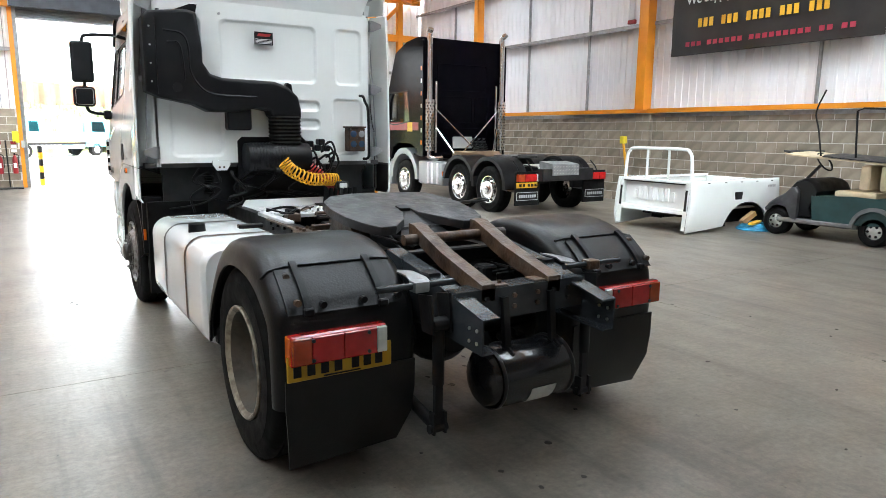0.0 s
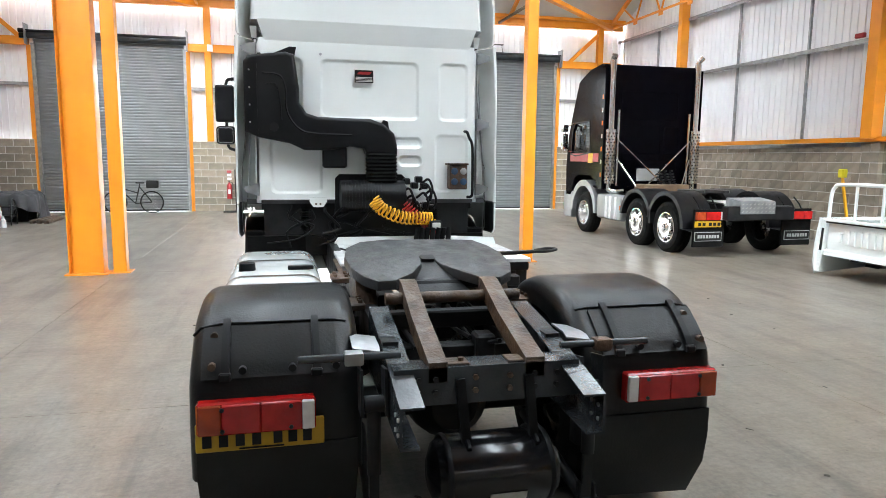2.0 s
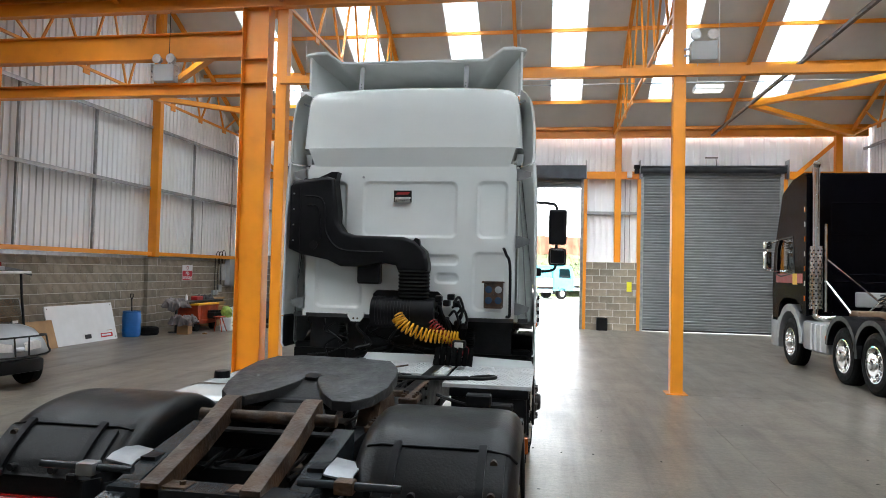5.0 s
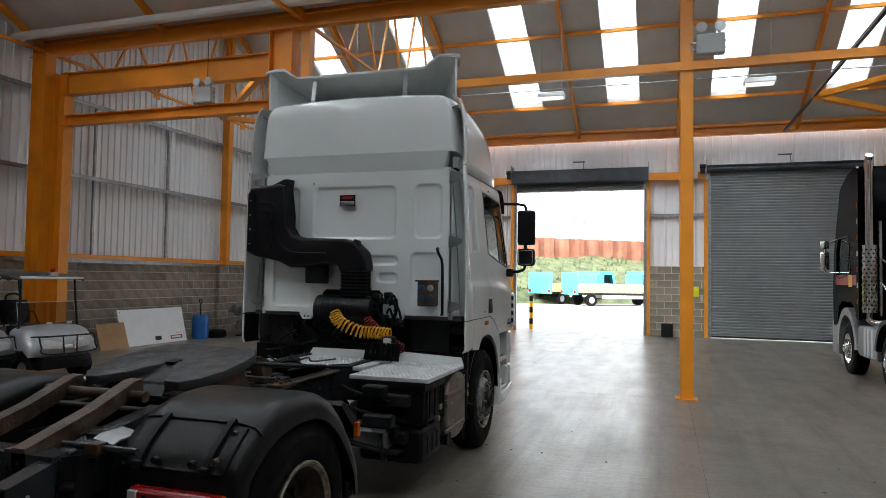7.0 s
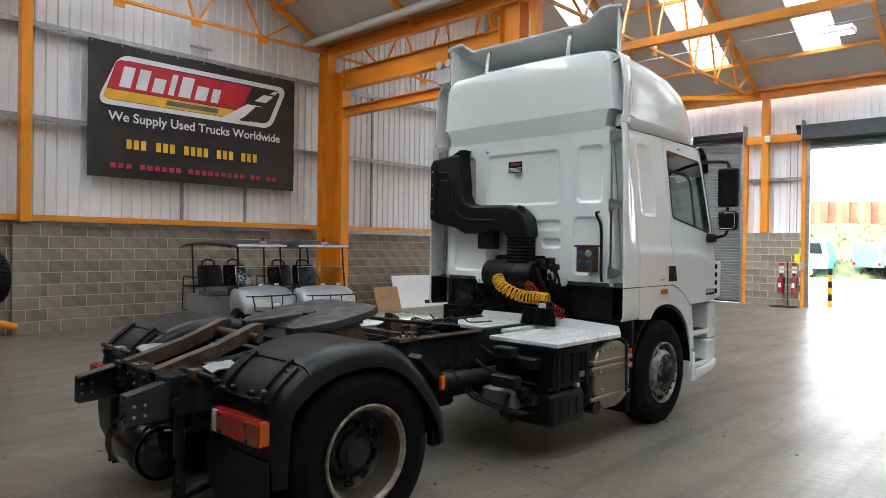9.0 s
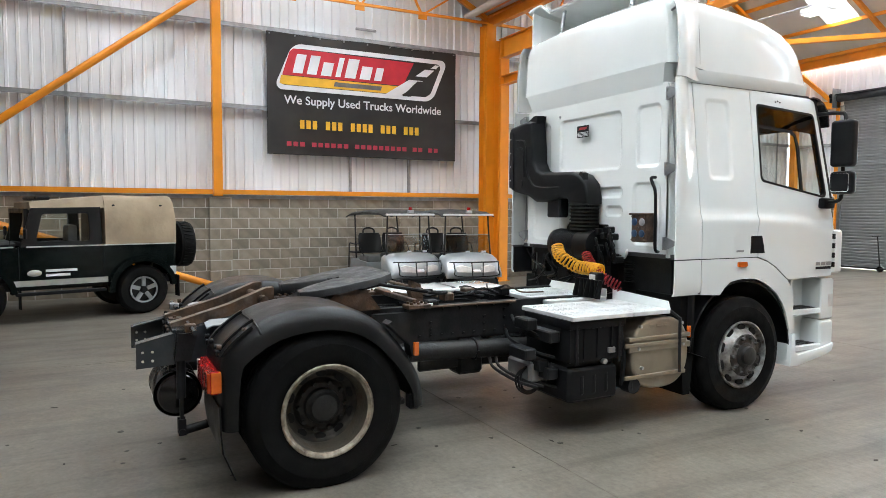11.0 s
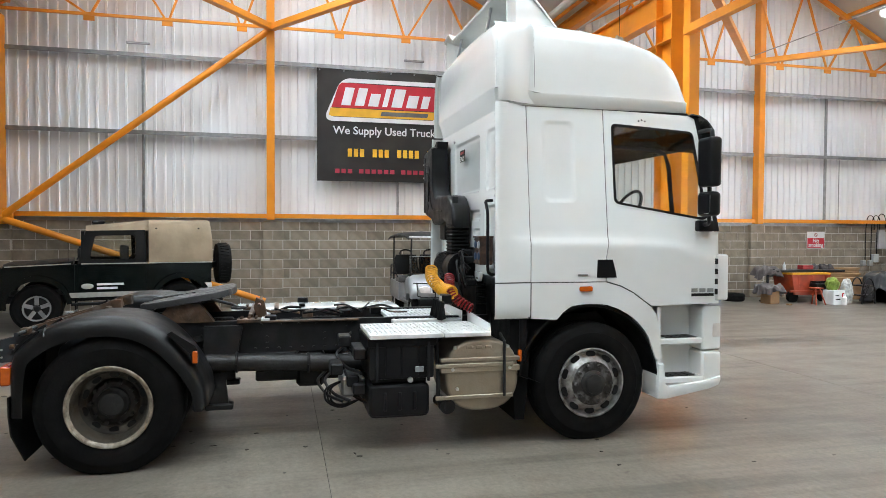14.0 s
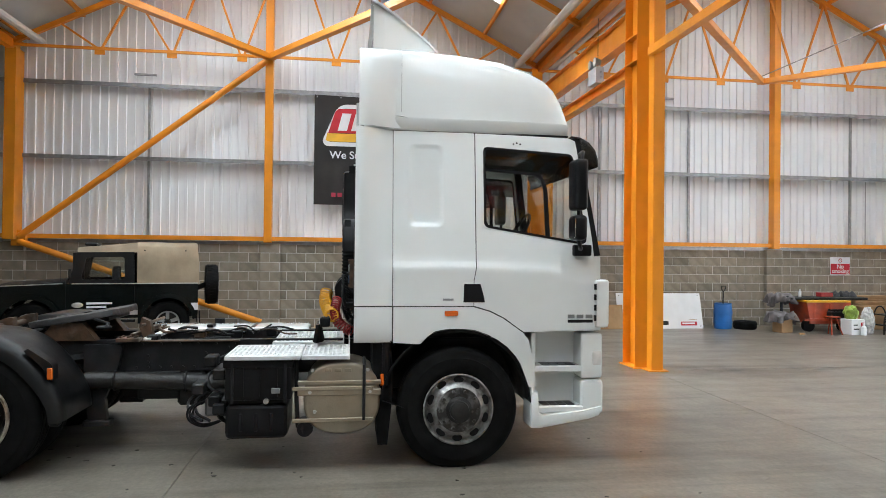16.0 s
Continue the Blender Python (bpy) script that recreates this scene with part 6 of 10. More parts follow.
for s in (1, -1):
    b = BM()
    loft(b, [[(s * (1.065 * narrowed(y) - d), y + 0.02, zz) for d, zz in ((0, z - 0.012), (0, 3.56), (0.02, 3.56), (0.02, z - 0.012))] for y, z in spoiler_line(1.07)[:6]])
    part("spoiler_side", b, "white", sp, smooth=None)
    b = BM()
    bar(b, (s * 0.52, 6.95, 3.56), (s * 0.52, 7.0, 3.85), 0.045, 0.02, (0, 1, 0))
    st = part("spoiler_strut", b, "galv", sp, "drilled grey strut")
    for k in range(4):
        b = BM()
        cyl(b, (s * 0.52, 6.935 + 0.01 * k, 3.6 + 0.03 * k), (s * 0.52, 6.95 + 0.01 * k, 3.6 + 0.03 * k), 0.006, n=6)
        part("strut_hole", b, "ink", st)
b = BM()
vis = [(8.72, 2.86), (8.8, 2.85), (8.88, 2.81), (8.94, 2.74), (8.965, 2.66), (8.97, 2.6)]
loft(b, [[(x, y, z) for y, z in vis] + [(x, y - 0.012, z - 0.012) for y, z in vis[::-1]] for x in (-1.1, -1.04, -0.6, 0, 0.6, 1.04, 1.1)])
part("sun_visor", b, mat("smoked_visor", (0.02, 0.018, 0.018), 0.15, vary=0.1, bump=0.0, coat=0.5), truck, "dark smoked sun visor")

# black air intake down the back
b = BM()
intake = [(-1.14, 2.62), (-1.1, 2.68), (-0.78, 2.72), (-0.7, 2.7), (-0.66, 2.4), (-0.66, 2.28), (-0.6, 2.19), (-0.5, 2.16), (-0.02, 2.15), (0.1, 2.11), (0.2, 2.02), (0.23, 1.9), (0.23, 1.83), (-0.06, 1.83), (-0.08, 1.88), (-0.2, 1.9), (-0.4, 1.86), (-0.62, 1.86), (-0.75, 1.92), (-1.02, 1.97), (-1.14, 2.02)]
top = prism(b, intake, "y", 6.9, 6.72)
bmesh.ops.bevel(b, geom=[e for e in b.edges if all(v in set(top) for v in e.verts)], offset=0.035, segments=3, affect="EDGES", profile=0.55)
ink_ = part("air_intake", b, "black", truck, "black moulded air intake duct", smooth=45)
b = BM()
tube(b, smooth_path([(-0.98, 6.722, 2.53), (-0.83, 6.722, 2.51), (-0.78, 6.722, 2.4), (-0.77, 6.722, 2.2), (-0.68, 6.722, 2.06), (-0.55, 6.722, 2.01), (-0.2, 6.722, 2.0)], 5), 0.011, 6)
part("moulded_rib", b, "black", ink_)
b = BM()
cyl(b, (-0.885, 6.73, 2.06), (-0.885, 6.712, 2.06), 0.04, n=20)
part("blank_hole", b, "ink", ink_)
b = BM()
box(b, -0.46, 6.76, 1.7, -0.24, 6.88, 1.9, 0.015)
part("water_trap", b, "black", ink_)
for k in range(4):
    b = BM()
    cyl(b, (-1.09, 6.712, 2.1 + 0.15 * k), (-1.09, 6.725, 2.1 + 0.15 * k), 0.008, n=8)
    part("rivet", b, "alu", ink_)
b = BM()
bar(b, (-1.035, 6.716, 2.0), (-1.035, 6.716, 2.62), 0.02, 0.012, (0, 1, 0))
part("moulded_rib", b, "black", ink_)
b = BM()
prism(b, [(0.06, 2.08), (0.15, 2.06), (0.14, 2.13), (0.1, 2.145)], "y", 6.74, 6.8)
part("lug", b, "black", ink_)
b = BM()
prism(b, [(-0.92, 2.66), (-0.7, 2.68), (-0.68, 2.77), (-0.74, 2.77), (-0.9, 2.7)], "y", 6.78, 6.9)
part("top_bracket", b, "black", ink_)
b = BM()
tube(b, smooth_path([(-0.95, 6.715, 2.44), (-0.86, 6.715, 2.43), (-0.83, 6.715, 2.3), (-0.82, 6.715, 2.12)], 5), 0.008, 6)
part("moulded_rib", b, "black", ink_)
for k in range(4):
    b = BM()
    bar(b, (-1.03 + 0.09 * k, 6.738, 2.6), (-1.0 + 0.09 * k, 6.8, 2.7), 0.03, 0.03)
    part("grille_slat", b, "black", ink_)
b = BM()
rings = []
for k in range(17):
    z = 1.84 - 0.017 * k
    d = 0.0 if k % 2 else 0.014
    rings.append([(x, y, z) for x, y in rounded(-0.06 + d, 6.715 + d, 0.235 - d, 6.9, 0.05, 4)])
loft(b, rings)
part("bellows", b, "rubber", truck, "ribbed black rubber hose", smooth=None)
b = BM()
cyl(b, (-0.3, 6.8, 1.44), (0.3, 6.8, 1.44), 0.145, n=28)
af = part("air_filter", b, "black", truck, "ribbed black air filter housing")
for k in range(12):
    b = BM()
    cyl(b, (-0.26 + 0.03 * k, 6.8, 1.44), (-0.25 + 0.03 * k, 6.8, 1.44), 0.151, n=28)
    part("rib", b, "black", af)
# solid black block stands in for the shade inside the engine opening
b = BM()
box(b, -0.34, 6.93, 1.0, 0.34, 7.05, 1.64)
part("engine_opening", b, "ink", truck)
random.seed(9)
for i in range(14):
    x, z = random.uniform(0.28, 0.6), random.uniform(1.3, 1.62)
    b = BM()
    if i % 2:
        box(b, x - 0.03, 6.76, z - 0.03, x + 0.035, 6.86, z + 0.03, 0.01)
    else:
        tube(b, smooth_path([(x, 6.82, z), (x + 0.06, 6.74, z + 0.05), (x + 0.1, 6.74, z - 0.06), (x + 0.05, 6.78, z - 0.15)], 5), 0.012, 6)
    part("coupling_fitting", b, "black", truck)
for i in range(10):
    x = random.uniform(-0.75, 0.3)
    b = BM()
    pts = [(x + k * random.uniform(-0.1, 0.12), 6.75 + random.uniform(-0.06, 0.06) + 0.03 * k, 1.34 - 0.09 * k + random.uniform(-0.03, 0.03)) for k in range(5)]
    tube(b, smooth_path(pts, 5), random.choice((0.008, 0.012, 0.016)), 6)
    part("cable", b, "black", truck)
for x in (-0.62, 0.62):
    b = BM()
    lathe(b, [q for k in range(9) for q in ((0.035, 1.12 + k * 0.022), (0.05, 1.131 + k * 0.022))], (x, 6.9, 0), "z", 14)
    part("cab_spring", b, "rubber", truck, "cab suspension bellows")


def coil(p0, p1, radius, turns, r, sag=0.0):
    p0, p1 = Vector(p0), Vector(p1)
    d, s_, u = axes(p1 - p0)
    return [p0.lerp(p1, k / (turns * 14)) + (s_ * math.cos(2 * math.pi * k / 14) + u * math.sin(2 * math.pi * k / 14)) * radius - Vector((0, 0, sag * math.sin(math.pi * k / (turns * 14)))) for k in range(turns * 14 + 1)]


def coil_along(pts, radius, turns):
    """A helix wound round a curved centre line."""
    mid = smooth_path([Vector(p) for p in pts], 12)
    out = []
    for k in range(turns * 14 + 1):
        f = k / (turns * 14) * (len(mid) - 1)
        i = min(int(f), len(mid) - 2)
        a, c = Vector(mid[i]), Vector(mid[i + 1])
        d, s_, u = axes(c - a)
        q = 2 * math.pi * k / 14
        out.append(a.lerp(c, f - i) + (s_ * math.cos(q) + u * math.sin(q)) * radius)
    return out


b = BM()
tube(b, coil_along([(-0.02, 6.57, 1.42), (0.06, 6.56, 1.33), (0.25, 6.6, 1.25), (0.42, 6.62, 1.24), (0.55, 6.64, 1.23)], 0.056, 19), 0.0085, 6)
part("yellow_air_coil", b, "yellow", truck, "coiled yellow air line")
b = BM()
tube(b, coil_along([(0.28, 6.68, 1.36), (0.4, 6.66, 1.26), (0.52, 6.7, 1.16), (0.6, 6.82, 1.08)], 0.043, 16), 0.007, 6)
part("red_air_coil", b, "red", truck, "coiled red air line")
b = BM()
box(b, 0.5, 6.53, 1.13, 0.62, 6.62, 1.22, 0.012)
part("coupling_head", b, "black", truck, "black coupling with a clear window")
b = BM()
box(b, 0.52, 6.522, 1.145, 0.6, 6.53, 1.205, 0.006)
part("coupling_window", b, "clear_lens", truck)
for k in range(7):
    b = BM()
    cyl(b, (0.36 + 0.05 * k, 6.5 + 0.02 * (k % 3), 1.0), (0.38 + 0.05 * k, 6.52, 1.16), 0.028, 0.02, 10)
    part("suzi_plug", b, "rubber", truck)
# socket box, grab handle and sticker on the rear wall
b = BM()
box(b, 0.75, 6.79, 1.5, 0.925, 6.91, 1.74, 0.01)
box(b, 0.73, 6.78, 1.735, 0.935, 6.91, 1.752, 0.004)
so = part("socket_box", b, mat("brown_socket_plate", (0.065, 0.033, 0.018), 0.6, vary=0.5, scale=14, bump=0.4, stain=(0.012, 0.011, 0.01), stain_amount=0.6, stain_scale=9), truck, "rusty brown steel socket box with a rain lip")
blue = mat("blue_socket", (0.011, 0.042, 0.095), 0.5)
for x, z, mt in ((0.795, 1.675, blue), (0.885, 1.675, "galv"), (0.795, 1.575, blue), (0.885, 1.575, blue)):
    b = BM()
    lathe(b, [(0.033, 0.0), (0.033, -0.006), (0.027, -0.01), (0.0, -0.01)], (x, 6.791, z), "y", 18)
    part("socket", b, mt, so, "blue round socket" if mt is blue else "grey round socket")
for x, z in ((0.765, 1.52), (0.912, 1.52), (0.765, 1.722), (0.912, 1.722), (0.84, 1.625)):
    b = BM()
    cyl(b, (x, 6.782, z), (x, 6.792, z), 0.008, n=8)
    part("bolt", b, "rust", so, smooth=None)
b = BM()
tube(b, smooth_path([(0.92, 6.9, 2.06), (0.93, 6.84, 2.05), (0.95, 6.84, 2.0), (0.985, 6.84, 1.9), (0.99, 6.84, 1.5), (0.985, 6.86, 1.43), (0.96, 6.91, 1.42)], 5), 0.014, 8)
part("grab_handle", b, "black", truck, "black grab handle")
b = BM()
box(b, -0.15, 6.893, 2.49, 0.025, 6.897, 2.605)
stk = part("sticker", b, "ink", bw, "small black dealer sticker", smooth=None)
b = BM()
prism(b, [(-0.13, 2.565), (-0.11, 2.59), (0.01, 2.59), (-0.01, 2.565)], "y", 6.891, 6.894)
part("sticker_badge", b, "red", stk, smooth=None)
for k in range(4):
    b = BM()
    box(b, -0.14, 6.891, 2.5 + 0.012 * k, 0.015, 6.8935, 2.505 + 0.012 * k)
    part("text_bar", b, "lamp_white", stk, smooth=None)

# ---- more materials ----
M["green_dark"] = mat("dark_green_paint", (0.002, 0.0042, 0.004), 0.2, vary=0.15, spec=0.3, coat=0.0, bump=0.01)
M["canvas"] = mat("sand_canvas", (0.32, 0.25, 0.17), 0.85, vary=0.14, scale=3, bump=0.6, fine=7, stain=(0.22, 0.17, 0.115), stain_amount=0.35, stain_scale=2.5)
M["silver"] = mat("silver_bodywork", (0.31, 0.32, 0.33), 0.3, metal=0.35, vary=0.06)
M["cream"] = mat("cream_vinyl", (0.52, 0.42, 0.28), 0.6, vary=0.15)
M["cart_green"] = mat("faded_green_body", (0.016, 0.05, 0.05), 0.45, vary=0.2, stain=(0.08, 0.08, 0.075), stain_amount=0.3)
M["grey_plastic"] = mat("grey_plastic", (0.13, 0.125, 0.125), 0.6, vary=0.2)
M["banner"] = mat("charcoal_vinyl_banner", (0.021, 0.019, 0.018), 0.42, vary=0.3, scale=1.5, bump=0.3, fine=3)
M["b_red"] = mat("banner_red", (0.48, 0.015, 0.03), 0.45, vary=0.1)
M["b_yellow"] = mat("banner_yellow", (0.75, 0.42, 0.03), 0.45, vary=0.1)
M["b_white"] = mat("banner_white", (0.72, 0.72, 0.74), 0.45, vary=0.05)
M["b_pink"] = mat("banner_web_red", (0.40, 0.03, 0.06), 0.45, vary=0.1)
M["blue_barrel"] = mat("blue_plastic_barrel", (0.012, 0.13, 0.42), 0.4, vary=0.12)
M["card"] = mat("brown_card", (0.36, 0.22, 0.11), 0.85, vary=0.12)
M["sign_white"] = mat("white_sign_board", (0.72, 0.73, 0.74), 0.4, vary=0.03, stain=(0.5, 0.5, 0.5), stain_amount=0.15)
M["machine"] = mat("faded_orange_red_machine", (0.36, 0.042, 0.01), 0.45, vary=0.3, stain=(0.15, 0.05, 0.03), stain_amount=0.35)
M["cloth"] = mat("grey_dust_sheet", (0.13, 0.115, 0.115), 0.95, vary=0.2, scale=5, bump=0.4, fine=25)
M["purple_black"] = mat("dark_plum_metallic", (0.003, 0.0028, 0.0045), 0.16, vary=0.2, coat=0.0, bump=0.0, spec=0.05, rough_vary=0.03)
M["cyan"] = mat("cyan_truck_paint", (0.08, 0.45, 0.55), 0.4, vary=0.12)
M["pale_yellow"] = mat("yellow_truck_side", (0.65, 0.62, 0.16), 0.45, vary=0.1)
M["pile"] = mat("rusty_sheet_piling", (0.22, 0.085, 0.05), 0.85, vary=0.25, scale=0.8, stain=(0.32, 0.18, 0.12), stain_amount=0.4, stain_scale=0.6)
M["grass"] = mat("rough_grass", (0.075, 0.095, 0.042), 0.95, vary=0.4, scale=1.2, bump=0.6, fine=6, stain=(0.16, 0.145, 0.085), stain_amount=0.45, stain_scale=0.9)
M["sheet_grey"] = mat("dusty_dark_canopy", (0.028, 0.027, 0.027), 0.55, vary=0.2, scale=5, stain=(0.07, 0.068, 0.065), stain_amount=0.4, stain_scale=5)
M["pvc"] = mat("grey_electrical_box", (0.42, 0.43, 0.43), 0.5, vary=0.06)


# ---- wall banners ----
def banner(at, label):
    """4.65 m wide, 2.68 m high, hung from its eyelets; its face looks along local -y."""
    bn = thing("banner", label, "banner", "wall banners", at)
    w, h = 4.66, 2.66
    b = BM()
    grid = [[b.verts.new((w * (i / 24 - 0.5), 0.012 * math.sin(i * 0.9) * (0.4 + 0.6 * j / 10) + 0.008 * math.sin(j * 1.7 + i * 0.3), h * (j / 10) - 0.025 * math.sin(math.pi * 2 * i / 24) ** 2 * (j == 10))) for j in range(11)] for i in range(25)]
    for i in range(24):
        for j in range(10):
            b.faces.new((grid[i][j], grid[i + 1][j], grid[i + 1][j + 1], grid[i][j + 1]))
    ext = bmesh.ops.extrude_face_region(b, geom=list(b.faces), use_keep_orig=True)
    for v in ext["geom"]:
        if isinstance(v, bmesh.types.BMVert):
            v.co.y += 0.004
    part("sheet", b, "banner", bn, "charcoal printed vinyl sheet", smooth=60)

    def shape(name, poly, mt, d):
        b = BM()
        prism(b, [(x - w / 2, z) for x, z in poly], "y", -d - 0.003, -d)
        return part(name, b, mt, bn, smooth=None)

    def slanted(x0, z0, x1, z1, r, k):
        return [(x + (z - z0) * k, z) for x, z in rounded(x0, z0, x1, z1, r, 5)]

    shape("badge_border", slanted(0.14, 1.42, 4.0, 2.44, 0.2, 0.42), "b_white", 0.024)
    shape("badge_dark", slanted(0.25, 1.52, 3.92, 2.34, 0.15, 0.42), "banner", 0.028)
    shape("badge_red", [(0.33, 1.74), (0.5, 2.26), (0.58, 2.33), (3.5, 2.3), (3.22, 1.74)], "b_red", 0.032)
    shape("badge_yellow", [(0.27, 1.56), (0.31, 1.73), (3.1, 1.72), (2.85, 1.53), (0.34, 1.53)], "b_yellow", 0.032)
    shape("badge_flash", [(2.75, 1.5), (3.15, 1.5), (3.75, 1.9), (3.38, 1.9)], "b_white", 0.034)
    shape("badge_flash", [(3.2, 1.5), (3.42, 1.5), (3.78, 1.88), (3.6, 1.88)], "banner", 0.036)
    shape("badge_flash", [(3.55, 2.0), (3.85, 2.0), (4.05, 2.18), (3.8, 2.18)], "b_white", 0.034)
    shape("badge_flash", [(3.95, 2.22), (4.1, 2.22), (4.18, 2.31), (4.08, 2.31)], "b_white", 0.034)
    # the maker's mark as plain slanted blocks
    for x0, x1, hh in ((0.56, 0.78, 0.42), (0.88, 1.1, 0.42), (1.2, 1.44, 0.3), (1.54, 1.66, 0.44), (1.76, 2.02, 0.44), (2.12, 2.38, 0.3), (2.48, 2.66, 0.3)):
        shape("mark_bar", [(x0, 1.8), (x1, 1.8), (x1 + hh * 0.25, 1.8 + hh), (x0 + hh * 0.25, 1.8 + hh)], "b_white", 0.036)
    shape("mark_bar", [(1.5, 1.58), (2.65, 1.58), (2.68, 1.68), (1.53, 1.68)], "grey_plastic", 0.036)
    text("slogan", "We Supply Used Trucks Worldwide", 0.262, "b_white", bn, Matrix.Translation((-0.02, -0.03, 1.2)) @ pose(0, 0, 0, 90, 0, 0), bold=0.004)
    x = 0.72
    for count in (3, 3, 4, 3, 3):
        for k in range(count):
            shape("number_bar", [(x, 0.585), (x + 0.1, 0.585), (x + 0.1, 0.775), (x, 0.775)], "b_yellow", 0.03)
            x += 0.145
        x += 0.16
    x = 0.42
    for count in (3, 6, 9, 2, 2):
        for k in range(count):
            shape("address_bar", [(x, 0.19), (x + 0.105, 0.19), (x + 0.105, 0.29), (x, 0.29)], "b_pink", 0.03)
            x += 0.15
        x += 0.12
    for k in range(9):
        b = BM()
        cyl(b, (-w / 2 + 0.06 + k * 0.567, -0.03, h - 0.05), (-w / 2 + 0.06 + k * 0.567, 0.01, h - 0.05), 0.016, n=8)
        part("eyelet", b, "galv", bn)
    return bn


banner(Matrix.Translation((-7.6, 8.27, 2.98)) @ pose(0, 0, 0, 0, 0, 90), "charcoal vinyl banner with a red badge on the wall rails")
banner(Matrix.Translation((13.2, 9.1, 3.5)) @ pose(0, 0, 0, 0, 0, -90), "charcoal vinyl banner with a red badge above the blockwork")


# ---- canvas-topped off-road car ----
def offroad_car(at):
    car = thing("offroad_car", "dark green off-road car with a sand canvas top", "car", at=at)
    for sx in (-1, 1):
        for y in (-1.18, 1.18):
            w = new("wheel")
            w.parent, w.matrix_basis = car, pose(sx * 0.86, y, 0.41)
            b = BM()
            lathe(b, [(0.22, -0.03 * sx), (0.26, 0.0), (0.36, 0.0), (0.4, -0.03 * sx), (0.41, -0.06 * sx), (0.41, -0.2 * sx), (0.36, -0.25 * sx), (0.2, -0.25 * sx)], (0, 0, 0), "x", 36)
            part("tyre", b, "rubber", w)
            b = BM()
            lathe(b, [(0.22, -0.03 * sx), (0.215, 0.0), (0.2, -0.005 * sx), (0.19, -0.05 * sx), (0.09, -0.03 * sx), (0.0, -0.03 * sx)], (0, 0, 0), "x", 28)
            part("rim", b, "ink", w)
            for k in range(5):
                a = 2 * math.pi * k / 5 + 0.3
                b = BM()
                bar(b, (-0.02 * sx, 0.06 * math.cos(a), 0.06 * math.sin(a)), (-0.015 * sx, 0.2 * math.cos(a), 0.2 * math.sin(a)), 0.065, 0.03, (1, 0, 0))
                part("spoke", b, "galv", w)
            b = BM()
            lathe(b, [(0.22, -0.02 * sx), (0.222, 0.006 * sx), (0.195, 0.0)], (0, 0, 0), "x", 28)
            part("rim_ring", b, "galv", w)
            b = BM()
            cyl(b, (-0.04 * sx, 0, 0), (0.02 * sx, 0, 0), 0.06, 0.045, 14)
            part("hub", b, "ink", w)
            # arch extension
            b = BM()
            o = [(y + 0.54 * math.cos(radians(q)), 0.44 + 0.54 * math.sin(radians(q))) for q in range(-4, 185, 12)]
            i_ = [(y + 0.46 * math.cos(radians(q)), 0.43 + 0.46 * math.sin(radians(q))) for q in range(-4, 185, 12)]
            prism(b, o + i_[::-1], "x", *sorted((sx * 0.78, sx * 0.9)))
            part("wheel_arch", b, "green_dark", car, "glossy dark wheel-arch extension")
    for sx in (-1, 1):
        b = BM()
        side = [(-1.72, 0.62)] + [(-1.18 + 0.46 * math.cos(radians(q)), 0.45 + 0.46 * math.sin(radians(q))) for q in range(160, 19, -14)] + [(-0.68, 0.55), (0.68, 0.55)] + \
               [(1.18 + 0.46 * math.cos(radians(q)), 0.45 + 0.46 * math.sin(radians(q))) for q in range(160, 19, -14)] + [(1.74, 0.6), (1.74, 1.08), (1.65, 1.13), (0.55, 1.17), (-1.74, 1.17)]
        prism(b, side, "x", *sorted((sx * 0.72, sx * 0.8)))
        part("body_side", b, "green_dark", car, "dark green body side")
        b = BM()
        box(b, *sorted((sx * 0.802, sx * 0.806))[:1], -0.64, 0.57, *sorted((sx * 0.802, sx * 0.806))[1:], 0.74, 0.66)
        part("sill_strip", b, "alu", car, "silver sill strip", smooth=None)
        b = BM()
        box(b, *sorted((sx * 0.74, sx * 0.86))[:1], -0.6, 0.43, *sorted((sx * 0.74, sx * 0.86))[1:], 0.66, 0.48, 0.01)
        part("side_step", b, "black", car)
        b = BM()
        prism(b, [(-0.58, 1.17), (0.56, 1.17), (0.42, 1.77), (-0.56, 1.79)], "x", *sorted((sx * 0.7, sx * 0.745)), holes=[soften([(-0.4, 1.25), (0.36, 1.25), (0.27, 1.68), (-0.39, 1.69)], 0.05)])
        dr = part("door_top", b, "ink", car, "black-framed door window")
        b = BM()
        prism(b, [(-0.49, 1.23), (0.39, 1.23), (0.29, 1.71), (-0.48, 1.72)], "x", *sorted((sx * 0.715, sx * 0.72)))
        g = part("door_glass", b, "glass", dr)
        g.visible_shadow = False
        for yy in (-0.58, 0.6):
            b = BM()
            box(b, *sorted((sx * 0.8, sx * 0.8025))[:1], yy - 0.004, 0.68, *sorted((sx * 0.8, sx * 0.8025))[1:], yy + 0.004, 1.17)
            part("door_gap", b, "ink", car, smooth=None)
        for k, (ln, z) in enumerate(((0.44, 0.8), (0.34, 0.73))):
            b = BM()
            y1 = 0.25
            box(b, *sorted((sx * 0.801, sx * 0.804))[:1], y1 - ln, z - 0.02, *sorted((sx * 0.801, sx * 0.804))[1:], y1, z + 0.02)
            part("name_bar", b, "b_white", car, smooth=None)
        b = BM()
        lathe(b, [(0.0, sx * 0.004), (0.09, sx * 0.003), (0.1, 0.0)], (sx * 0.801, 0.4, 0.77), "x", 20)
        for v in b.verts:
            v.co.z = 0.77 + (v.co.z - 0.77) * 0.5
        part("badge", b, "alu", car)
        b = BM()
        box(b, *sorted((sx * 0.8, sx * 0.806))[:1], -1.74, 0.64, *sorted((sx * 0.8, sx * 0.806))[1:], -1.58, 0.78)
        part("rear_patch", b, "b_white", car, smooth=None)
